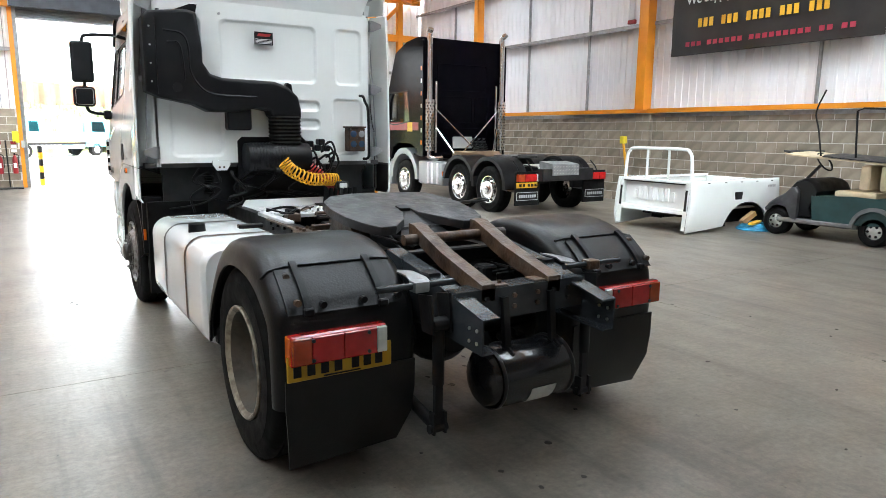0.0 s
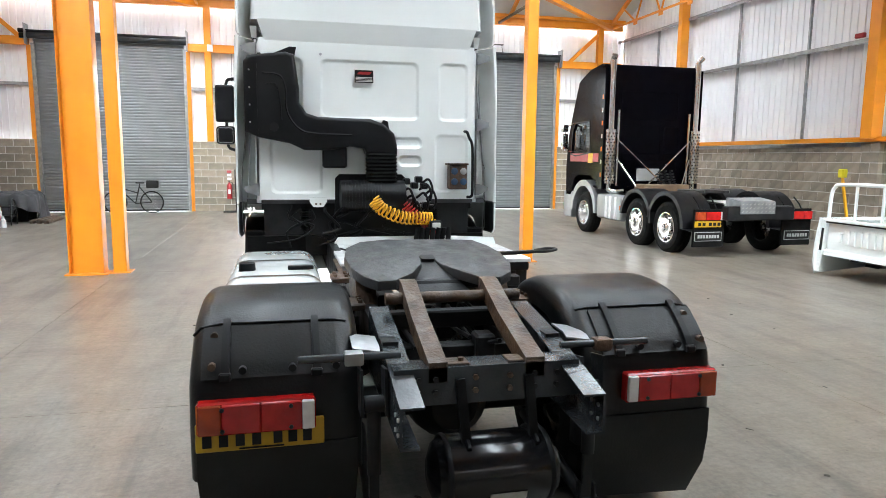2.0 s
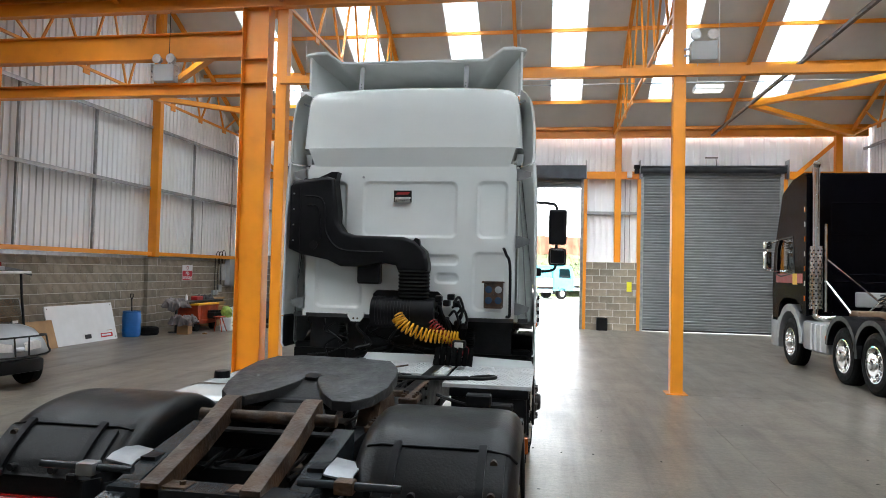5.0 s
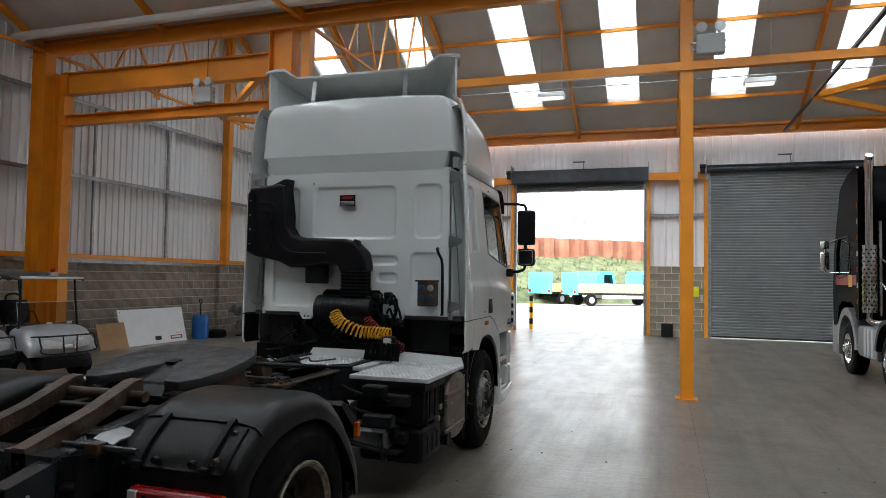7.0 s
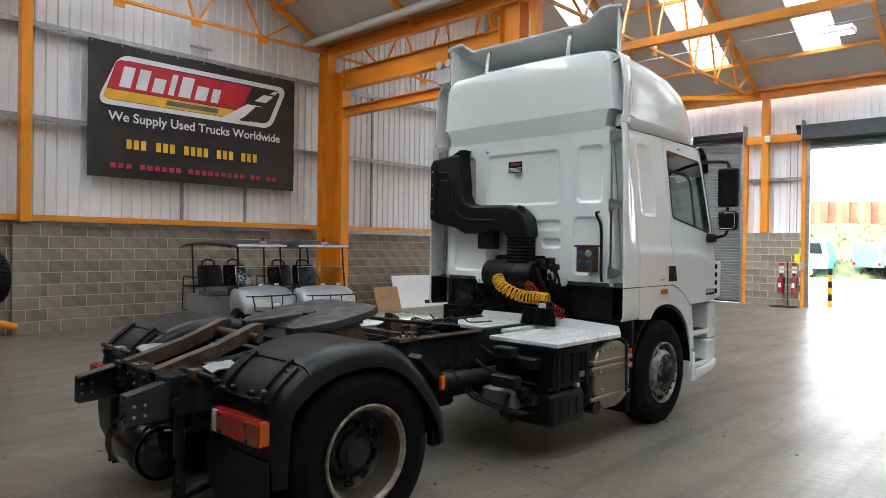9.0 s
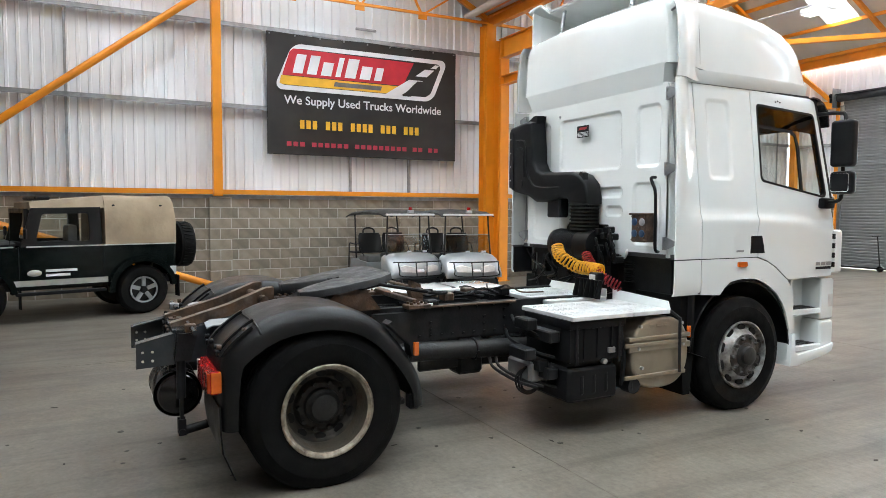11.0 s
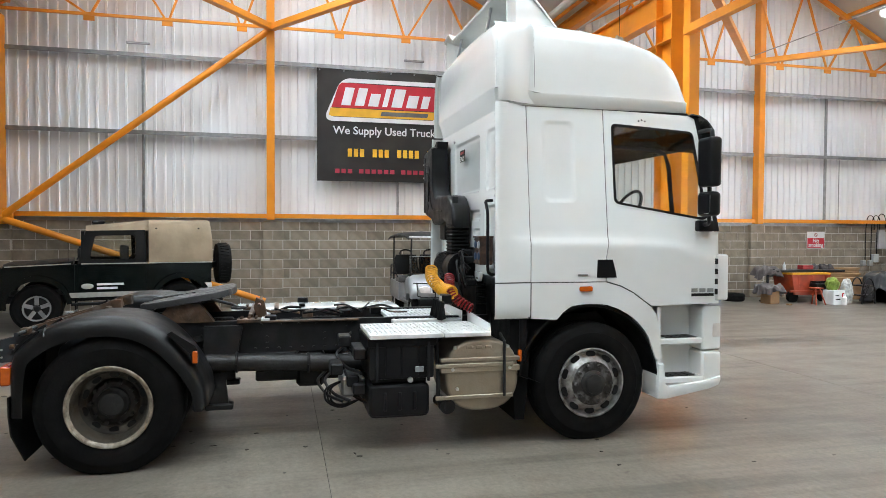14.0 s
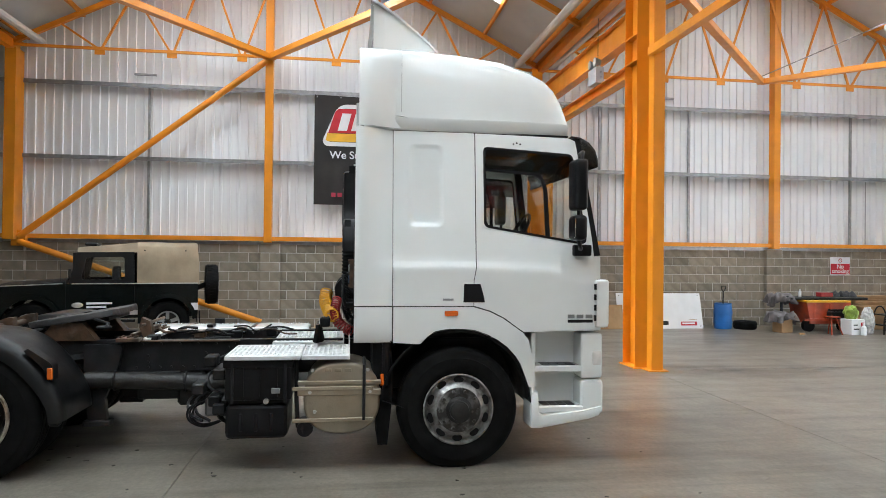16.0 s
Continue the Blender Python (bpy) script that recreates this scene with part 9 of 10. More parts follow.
solid("card_sheet", b, "card", "brown cardboard sheet leaning at the wall", "cardboard", at=pose(-6.9, 13.15, 0, 0, -18, 0))

# spreader machine with dust sheets
mc = thing("spreader", "faded orange-red yard machine with a hopper, standing at the wall", "machine", at=pose(-6.45, 18.5, 0))
b = BM()
prism(b, [(-0.5, 0.2), (0.42, 0.2), (0.6, 0.72), (-0.6, 0.72)], "x", -0.35, 0.35)
hop = part("hopper", b, "machine", mc, "faded orange hopper")
b = BM()
box(b, -0.4, -0.63, 0.72, 0.4, 0.55, 0.77, 0.01)
part("hopper_lip", b, "yellow", hop, "yellow hopper edge")
b = BM()
box(b, -0.5, -0.9, 0.77, 0.2, 1.2, 0.83, 0.02)
part("lid", b, "ink", mc, "dark lid")
for y in (-0.5, 0.45):
    b = BM()
    cyl(b, (0.2, y, 0.15), (0.3, y, 0.15), 0.15, n=20)
    part("wheel", b, "rubber", mc)
b = BM()
bar(b, (0.4, -0.7, 0.3), (0.4, 0.75, 0.3), 0.05, 0.05)
bar(b, (0.4, 0.75, 0.3), (0.5, 1.1, 0.42), 0.04, 0.04)
part("frame_bar", b, "machine", mc)
b = BM()
box(b, 0.36, -0.1, 0.34, 0.6, 0.42, 0.52, 0.03)
eng = part("engine", b, "ink", mc, "black engine block")
for k in range(5):
    b = BM()
    box(b, 0.34, -0.04 + k * 0.09, 0.5, 0.58, -0.02 + k * 0.09, 0.56, 0.003)
    part("cooling_fin", b, "ink", eng, smooth=None)
for k in range(3):
    b = BM()
    box(b, 0.352, -0.42 + k * 0.42, 0.26, 0.365, -0.37 + k * 0.42, 0.7, 0.003)
    part("hopper_rib", b, "machine", hop, smooth=None)


def drape(name, x, y, rx, ry, top, hem, square, lab, turn=0.0, seed=1, mt="cloth"):
    """A sheet laid over something: rumpled top, folds that deepen towards an uneven hem, and an inner face."""
    random.seed(seed)
    ph = [random.uniform(0, 6.28) for _ in range(8)]
    b = BM()
    n = 72

    def ring(f, down, inset):
        out = []
        for j in range(n):
            q = 2 * math.pi * j / n
            c, s2 = math.cos(q), math.sin(q)
            g = 1.0 / (abs(c) ** square + abs(s2) ** square) ** (1.0 / square)
            low = hem + (top - hem) * (0.26 * math.sin(2 * q + ph[0]) + 0.2 * math.sin(3 * q + ph[1]) + 0.1 * math.sin(7 * q + ph[2]))
            fold = 0.055 * down * (math.sin(9 * q + ph[3] + down) + 0.7 * math.sin(14 * q + ph[4]) + 0.4 * math.sin(23 * q + ph[5]))
            w = f * (1 + 0.1 * down) - inset
            z = top - (top - max(low, 0.03)) * down
            z += (1 - down) * 0.03 * (math.sin(6 * f * c + ph[6]) + math.sin(7 * f * s2 + ph[7]) + 0.6 * math.sin(13 * f * (c + s2) + ph[2]))
            out.append((g * c * (rx * w + fold), g * s2 * (ry * w + fold), z))
        return out

    steps = ((0.04, 0), (0.25, 0), (0.45, 0), (0.65, 0), (0.82, 0), (0.93, 0.03), (1.0, 0.12), (1.0, 0.3), (1.0, 0.5), (1.0, 0.75), (1.0, 1.0))
    rings = [ring(f, d, 0.0) for f, d in steps] + [ring(f, d, 0.03) for f, d in reversed(steps[4:])]
    loft(b, rings)
    return solid(name, b, mt, lab, "cloth", at=pose(x, y, 0, 0, 0, turn), smooth=70)


M["sheet_dark"] = mat("dark_cover_sheet", (0.05, 0.05, 0.055), 0.6, vary=0.25, scale=4, bump=0.5, fine=18)
drape("dust_sheet", -6.5, 17.5, 0.25, 0.31, 0.88, 0.68, 2.6, "grey dust sheet thrown over a stand by the machine", 12, 3)
drape("dust_sheet", -6.1, 17.2, 0.28, 0.31, 0.46, 0.27, 2.4, "grey dust sheet draped over a low wooden box", -8, 8)
drape("cover_sheet", -5.65, 20.72, 0.5, 0.72, 0.76, 0.1, 5.0, "dark cover sheet over stacked parts", 4, 5, "sheet_dark")
drape("dark_coat", -6.75, 19.35, 0.2, 0.34, 0.91, 0.8, 2.2, "dark coat thrown down on the machine's lid", 0, 6, "sheet_dark")
b = BM()
cyl(b, (0, 0, 0.02), (0, 0, 0.85), 0.035, n=12)
cyl(b, (0, 0, 0), (0, 0, 0.03), 0.2, n=24)
cyl(b, (0, 0, 0.83), (0, 0, 0.86), 0.2, n=24)
solid("stand", b, "frame_grey", "grey steel stand under a dust sheet", "stand", at=pose(-6.5, 17.5, 0))


def crumpled(name, x, y, z, size, mt, lab, seed):
    """A soft bag: a ball pushed in and out by creases, flat where it stands."""
    random.seed(seed)
    b = BM()
    bmesh.ops.create_icosphere(b, subdivisions=4, radius=1.0)
    dirs = [(Vector((random.uniform(-1, 1), random.uniform(-1, 1), random.uniform(-1, 1))).normalized() * random.uniform(3, 9), random.uniform(0, 6.28)) for _ in range(9)]
    for v in b.verts:
        d = sum(abs(math.sin(v.co.dot(k) + f)) for k, f in dirs) / 9
        co = v.co * (0.72 + 0.55 * (d - 0.3))
        v.co = (co.x * size[0], co.y * size[1], max(0.0, (co.z * 0.62 + 0.45) * size[2]))
    return solid(name, b, mt, lab, "bag", at=pose(x, y, z), smooth=40)


crumpled("carrier_bag", -5.66, 18.72, 0.36, (0.17, 0.18, 0.32), mat("lime_bag", (0.24, 0.33, 0.05), 0.5, vary=0.3, scale=9), "crumpled lime-green bag on a white box", 2)
crumpled("carrier_bag", -5.72, 19.22, 0.0, (0.17, 0.16, 0.62), mat("white_bag", (0.48, 0.49, 0.48), 0.5, vary=0.35, scale=9), "crumpled white bag standing on the floor", 4)
wb = thing("box", "white cardboard box with papers on the floor", "box", at=pose(-5.62, 18.74, 0, 0, 0, 7))
b = BM()
box(b, -0.16, -0.2, 0, 0.16, 0.2, 0.36, 0.008)
part("carton", b, "sign_white", wb)
for y0, y1, z0, z1, mt in ((-0.13, 0.03, 0.12, 0.15, "ink"), (0.08, 0.16, 0.17, 0.29, "b_red"), (-0.14, -0.02, 0.22, 0.245, "frame_grey")):
    b = BM()
    box(b, 0.16, y0, z0, 0.1625, y1, z1)
    part("printed_bar", b, mt, wb, smooth=None)
b = BM()
box(b, -0.15, -0.17, 0, 0.15, 0.17, 0.4, 0.01)
solid("box", b, "card", "brown wooden box under a grey dust sheet", "box", at=pose(-6.1, 17.25, 0, 0, 0, 12))
b = BM()
box(b, -0.3, -0.36, 0, 0.3, 0.36, 0.72, 0.02)
solid("crate", b, "ink", "dark crate hidden under the cover sheet", "crate", at=pose(-5.65, 20.72, 0))
random.seed(12)
for k in range(5):
    b = BM()
    box(b, -0.07, -0.5, 0, 0.07, 0.5, 0.05, 0.004)
    solid("plank", b, "card", "rough brown plank stacked at the wall", "plank", "stacked planks", at=pose(-6.75 + 0.03 * random.uniform(-1, 1), 20.1, 0.6 + 0.052 * k, 0, 0, random.uniform(-5, 5)))
b = BM()
box(b, -0.25, -0.5, 0, 0.25, 0.5, 0.6, 0.01)
solid("box", b, "card", "brown cardboard box at the wall under planks", "box", at=pose(-6.75, 20.1, 0))
for k in range(3):
    b = BM()
    box(b, -0.06, -0.75, 0, 0.06, 0.75, 0.09, 0.006)
    solid("timber", b, "rust", "long brown timber lying on the floor", "timber", "timbers on the floor", at=pose(-5.05 + 0.15 * k, 20.6 - 0.07 * k, 0, 0, 0, -4 + 3 * k))
tr = thing("trolley", "dark tubular trolley tangled with black cable", "trolley", at=pose(-5.6, 19.6, 0))
for x in (-0.18, 0.18):
    b = BM()
    tube(b, smooth_path([(x, -0.2, 0.0), (x, -0.19, 0.35), (x, -0.08, 0.62), (x, 0.08, 0.62), (x, 0.19, 0.35), (x, 0.2, 0.0)], 5), 0.016, 8)
    part("hoop", b, "ink", tr)
for z in (0.2, 0.45):
    b = BM()
    box(b, -0.17, -0.17, z, 0.17, 0.17, z + 0.03, 0.006)
    part("shelf", b, "ink", tr)
b = BM()
random.seed(9)
tube(b, smooth_path([(0.2 + random.uniform(-0.05, 0.06), random.uniform(-0.22, 0.2), random.uniform(0.1, 0.62)) for _ in range(9)], 6), 0.009, 6)
part("cable", b, "ink", tr)
for x, y, z0, h_, r_, mt, lab in ((-6.5, 18.0, 0.83, 0.2, 0.035, "sign_white", "white spray bottle on the machine"), (-5.4, 18.85, 0.0, 0.28, 0.06, "sign_white", "white plastic bottle on the floor")):
    b = BM()
    lathe(b, [(0.0, 0.0), (r_, 0.0), (r_, h_ * 0.65), (r_ * 0.4, h_ * 0.8), (r_ * 0.4, h_), (0, h_)], (0, 0, 0), "z", 16)
    solid("bottle", b, mt, lab, "bottle", at=pose(x, y, z0))
b = BM()
box(b, -0.1, -0.17, 0, 0.1, 0.17, 0.11, 0.01)
solid("red_crate", b, "red", "small red patterned box on the machine's lid", "box", at=pose(-6.6, 18.75, 0.83))
b = BM()
box(b, -0.05, -0.05, 0, 0.05, 0.05, 0.04, 0.005)
solid("offcut", b, "card", "small pale offcut on the floor", "offcut", at=pose(-5.6, 17.4, 0))
b = BM()
for dx, dy in ((-0.1, 0.0), (0.2, -0.14), (0.2, 0.14)):
    cyl(b, (dx, dy, 0), (dx * 0.4, dy * 0.4, 0.42), 0.015, n=8)
box(b, -0.08, -0.13, 0.4, 0.16, 0.13, 0.43, 0.01)
solid("trestle", b, "machine", "small red three-legged trestle before the machine", "trestle", at=pose(-5.65, 18.2, 0))

sg = thing("safety_sign", "white and red wall sign on the blockwork", "sign", at=Matrix.Translation((-7.665, 20.04, 1.6)) @ pose(0, 0, 0, 90, 0, 90))
b = BM()
box(b, -0.3, -0.24, -0.004, 0.3, 0.24, 0.004, 0.002)
part("plate", b, "b_white", sg)
b = BM()
box(b, -0.285, -0.225, 0.004, 0.285, 0.06, 0.006)
part("red_field", b, mat("sign_red", (0.5, 0.012, 0.03), 0.4, vary=0.05), sg, smooth=None)
b = BM()
lathe(b, [(0.055, 0.004), (0.055, 0.007), (0.042, 0.007), (0.042, 0.004)], (0, 0.15, 0), "z", 24)
bar(b, (-0.035, 0.185, 0.006), (0.035, 0.115, 0.006), 0.01, 0.003)
part("symbol", b, "red", sg)
text("lettering", "No", 0.16, "b_white", sg, pose(0, -0.02, 0.0065), bold=0.003)
text("lettering", "smoking", 0.15, "b_white", sg, pose(0, -0.145, 0.0065), bold=0.003)

# electrics near the corner
for y, z, h_, w_, d_ in ((22.3, 1.35, 0.5, 0.28, 0.12), (22.75, 1.15, 0.9, 0.4, 0.2), (21.7, 0.85, 0.16, 0.14, 0.08), (21.95, 0.85, 0.16, 0.14, 0.08), (22.1, 0.95, 0.24, 0.2, 0.1), (22.3, 1.75, 0.16, 0.2, 0.1)):
    b = BM()
    box(b, 0, -w_ / 2, 0, d_, w_ / 2, h_, 0.01)
    solid("electrical_box", b, "pvc", "grey electrical box on the blockwork", "electrical box", "electrical boxes", at=pose(-7.7, y, z))
for k, (y, z1) in enumerate(((21.75, 2.3), (21.95, 2.3), (22.15, 2.35))):
    b = BM()
    tube(b, smooth_path([(-7.64, y, 0.95), (-7.63, y, z1 - 0.3), (-7.6, y + 0.06, z1), (-7.62, y + 0.25, z1 - 0.05), (-7.64, y + 0.3, z1 - 0.4)], 6), 0.012, 6)
    solid("cable", b, "ink", "black cable looped over the rail", "cable", "wall cables")
for y, z1 in ((22.75, 5.7), (20.75, 3.9)):
    b = BM()
    cyl(b, (-7.62, y, 2.0), (-7.62, y, z1), 0.025 if z1 > 5 else 0.012, n=10)
    solid("conduit", b, "galv", "grey conduit pipe on the wall", "conduit", "wall conduits")
for x in (5.95, 6.1, -0.25, -0.05):
    b = BM()
    tube(b, [(x, 23.52, 1.2), (x, 23.52, 5.1)], 0.012, 6)
    solid("conduit", b, "galv", "thin grey conduit beside the door", "conduit", "wall conduits")


# ---- bicycle ----
def bicycle(at):
    bk_ = thing("bicycle", "dark city bicycle with a rear basket, leaning at the shutter", "bicycle", at=at)
    for x in (-0.53, 0.53):
        b = BM()
        tube(b, [(x + 0.33 * math.cos(q), 0, 0.34 + 0.33 * math.sin(q)) for q in (2 * math.pi * k / 36 for k in range(37))], 0.02, 8)
        w = part("wheel", b, "rubber", bk_)
        b = BM()
        for k in range(14):
            q = 2 * math.pi * k / 14
            cyl(b, (x, 0, 0.34), (x + 0.32 * math.cos(q), 0, 0.34 + 0.32 * math.sin(q)), 0.002, n=4)
        tagged(part("spokes", b, "galv", w), kind="stuff")
    b = BM()
    for p, q in (((-0.53, 0.34), (-0.05, 0.3)), ((-0.53, 0.34), (-0.18, 0.82)), ((-0.05, 0.3), (-0.2, 0.92)), ((-0.05, 0.3), (0.36, 0.72)), ((-0.15, 0.62), (0.36, 0.78)), ((0.53, 0.34), (0.34, 0.98))):
        tube(b, [(p[0], 0, p[1]), (q[0], 0, q[1])], 0.018, 8)
    part("frame", b, "ink", bk_)
    b = BM()
    tube(b, [(0.34, -0.28, 1.05), (0.34, 0, 1.0), (0.34, 0.28, 1.05)], 0.013, 8)
    part("handlebar", b, "ink", bk_)
    b = BM()
    box(b, -0.34, -0.07, 0.92, -0.08, 0.07, 0.97, 0.025, 2)
    part("saddle", b, "ink", bk_)
    b = BM()
    box(b, -0.75, -0.15, 0.78, -0.4, 0.15, 1.02, 0.02)
    part("basket", b, "ink", bk_, "dark wire basket")
    return bk_


bicycle(pose(-3.25, 23.0, 0, 0, 0, 180))
sc_ = thing("push_scooter", "thin dark push scooter standing at the shutter", "scooter", at=pose(-4.35, 22.9, 0))
b = BM()
tube(b, [(0.1, 0, 0.12), (0, 0, 1.05)], 0.018, 8)
tube(b, [(-0.02, -0.2, 1.05), (-0.02, 0.2, 1.05)], 0.014, 8)
part("stem", b, "ink", sc_)
b = BM()
box(b, 0.1, -0.06, 0.08, 0.7, 0.06, 0.12, 0.01)
part("deck", b, "ink", sc_)
for x in (0.1, 0.75):
    b = BM()
    cyl(b, (x, -0.02, 0.09), (x, 0.02, 0.09), 0.09, n=18)
    part("wheel", b, "rubber", sc_)

# fire point between the doors
for x, r_ in ((-0.42, 0.085), (-0.05, 0.065)):
    ex = thing("fire_extinguisher", "red fire extinguisher hung on the blockwork", "fire extinguisher", "fire extinguishers", pose(x, 23.32, 0.42))
    b = BM()
    lathe(b, [(0, 0), (r_, 0.0), (r_, 0.4), (r_ * 0.7, 0.47), (0.025, 0.5), (0.025, 0.55), (0, 0.55)], (0, 0, 0), "z", 20)
    part("cylinder", b, "red", ex)
    b = BM()
    box(b, -0.02, -0.07, 0.53, 0.02, 0.05, 0.58, 0.006)
    tube(b, smooth_path([(0.02, 0, 0.54), (0.1, 0, 0.5), (r_ + 0.02, 0, 0.3), (r_ + 0.02, 0, 0.15)], 4), 0.011, 6)
    part("valve", b, "ink", ex)
    b = BM()
    box(b, -0.04, -r_ - 0.003, 0.16, 0.04, -r_ + 0.012, 0.3)
    part("label", b, "b_white", ex)
    for z, mt in ((0.72, "b_white"), (0.84, "b_white"), (0.95, "red")):
        b = BM()
        box(b, x - 0.07, 23.4, 0.3 + z, x + 0.07, 23.406, 0.38 + z)
        solid("notice", b, mt, "small notice above an extinguisher", "notice", "fire notices", smooth=None)
for x, z in ((0.02, 1.45), (6.1, 1.45)):
    b = BM()
    box(b, x - 0.08, 23.4, z - 0.16, x + 0.08, 23.406, z + 0.16)
    solid("yellow_notice", b, mat("notice_yellow", (0.7, 0.65, 0.02), 0.5), "yellow notice by the door switch", "notice", "yellow notices", smooth=None)
    b = BM()
    box(b, x + 0.12, 23.34, z - 0.3, x + 0.2, 23.41, z - 0.1, 0.008)
    solid("door_switch", b, "pvc", "grey door switch box", "switch", "door switches")
b = BM()
cyl(b, (-0.22, 23.33, 0.02), (-0.24, 23.36, 1.35), 0.018, n=8)
solid("broom_handle", b, "ink", "dark broom handle leaning at the wall", "broom")
b = BM()
box(b, 5.05, 23.15, 0.0, 5.4, 23.35, 0.42, 0.01)
solid("black_bin", b, "ink", "small black bin at the blockwork", "bin")
b = BM()
box(b, -0.6, 22.9, 0.0, 0.1, 23.3, 0.03, 0.006)
solid("floor_mat", b, "ink", "dark mat below the extinguishers", "mat")
b = BM()
lathe(b, [(0, 0), (0.1, 0.0), (0.13, 0.26), (0.0, 0.25)], (0, 0, 0), "z", 18)
solid("green_bucket", b, mat("green_bucket", (0.02, 0.22, 0.08), 0.4), "green bucket by the shutter", "bucket", at=pose(11.2, 22.9, 0))
for x in (5.98, -0.95):
    b = BM()
    box(b, x, 23.28, 5.05, x + 0.16, 23.4, 5.25, 0.01)
    solid("door_controller", b, "lamp_white", "white door control box", "control box", "door controllers")


# ---- lamps ----
def twin_spot(at):
    tw = thing("emergency_light", "grey twin-head emergency light on the steelwork", "emergency light", "emergency lights", at)
    b = BM()
    box(b, -0.2, -0.1, 0, 0.2, 0.06, 0.3, 0.01)
    part("case", b, "pvc", tw)
    for x in (-0.13, 0.13):
        b = BM()
        cyl(b, (x, -0.1, 0.4), (x, 0.02, 0.4), 0.085, 0.05, 16)
        cyl(b, (x, 0, 0.3), (x, 0, 0.36), 0.02, n=8)
        hd = part("lamp_head", b, "pvc", tw)
        b = BM()
        cyl(b, (x, -0.105, 0.4), (x, -0.098, 0.4), 0.075, n=16)
        part("lens", b, "clear_lens", hd)
    b = BM()
    bar(b, (-0.28, 0.0, 0.1), (0.22, 0.0, 0.1), 0.03, 0.03)
    bar(b, (-0.28, 0.0, 0.2), (0.22, 0.0, 0.2), 0.03, 0.03)
    part("bracket", b, "galv", tw)
    return tw


twin_spot(pose(5.76, 11.45, 5.2))
twin_spot(pose(-3.3, 11.42, 5.05))
b = BM()
cyl(b, (-3.25, 11.42, 5.35), (-3.25, 11.42, 6.3), 0.006, n=6)
solid("hanging_wire", b, "ink", "thin wire down to the emergency light", "wire")
for x in (7.2, -2.78, 2.4):
    lt = thing("bay_light", "white box-shaped bay light hung under the roof", "ceiling light", "bay lights", pose(x, 17.5, 6.35))
    b = BM()
    box(b, -0.33, -0.18, 0, 0.33, 0.18, 0.12, 0.015)
    part("housing", b, "lamp_white", lt)
    b = BM()
    box(b, -0.3, -0.15, -0.012, 0.3, 0.15, 0.0)
    part("diffuser", b, mat("lit_diffuser", (1.0, 0.98, 0.94), 0.5, bump=0.0, emit=2.5), lt, smooth=None)
    for dx in (-0.25, 0.25):
        b = BM()
        cyl(b, (dx, 0, 0.12), (dx, 0, 3.3), 0.005, n=6)
        part("hanger", b, "galv", lt)
b = BM()
cyl(b, (-7.4, 17.45, 6.55), (13.0, 17.45, 6.55), 0.014, n=8)
solid("lighting_conduit", b, "galv", "thin grey conduit along the bay lights", "conduit")
for y in (8.3, 2.0, 15.0):
    b = BM()
    box(b, 0, -0.25, 0, 0.06, 0.25, 0.05, 0.008)
    solid("wall_fitting", b, "galv", "small grey fitting high on the cladding", "fitting", "wall fittings", at=pose(-7.8, y, 5.95))
for a, b2 in DOORS:
    b = BM()
    box(b, -0.2, 0, 0, 0.2, 0.05, 0.04, 0.006)
    bar(b, (0.14, 0.02, 0), (0.16, -0.02, -0.25), 0.02, 0.02)
    solid("door_sensor", b, "grey_plastic", "small grey fitting above the roller door", "fitting", "door fittings", at=pose((a + b2) / 2, 23.5, 5.72))
b = BM()
box(b, -0.06, -0.12, 0, 0.04, 0.12, 0.1, 0.02)
solid("alarm_sounder", b, "red", "small red alarm sounder on the rail", "alarm", at=pose(13.28, 12.75, 4.42))

# ---- the yard beyond the open door ----
FX, FY = Vector((-8.0, 57.0, 0)), Vector((4.0, 66.0, 0))
run = (FY - FX).normalized()
back = Vector((-run.y, run.x, 0))
b = BM()
verts = []
for i in range(61):
    col = []
    for j in range(9):
        t = j / 8
        p = FX + run * (-45 + i * 2.0) - back * (9.0 * (1 - t))
        hgt = 3.7 * (t ** 0.85) + 0.35 * noise.noise(Vector((i * 0.35, j * 0.6, 0))) * (0.2 + t)
        col.append(b.verts.new((p.x, p.y, max(-0.02, hgt) if j else -0.05)))
    verts.append(col)
for i in range(60):
    for j in range(8):
        b.faces.new((verts[i][j], verts[i + 1][j], verts[i + 1][j + 1], verts[i][j + 1]))
structure("grass_bank", b, "grass", "rough green bank behind the parked lorries", 60)
b = BM()
random.seed(12)
for i in range(2600):
    s_, t = random.uniform(-30, 45), random.uniform(0.05, 1.0)
    p = FX + run * s_ - back * (9.0 * (1 - t))
    z = 3.7 * (t ** 0.85) - 0.1
    q, h_ = random.uniform(0, 6.28), random.uniform(0.2, 0.5)
    d = Vector((math.cos(q), math.sin(q), 0)) * random.uniform(0.06, 0.16)
    vs = [b.verts.new(p + Vector((0, 0, z)) - d), b.verts.new(p + Vector((0, 0, z)) + d), b.verts.new(p + Vector((d.y, d.x, z + h_)))]
    b.faces.new(vs)
tagged(structure("grass_tufts", b, "grass", "rough grass tufts on the bank", None), kind="stuff")
b = BM()
pts = []
k = -45.0
while k < 75:
    for off, d in ((0, 0), (0.5, 0), (0.75, 0.4), (1.25, 0.4)):
        pts.append((k + off, d))
    k += 1.5
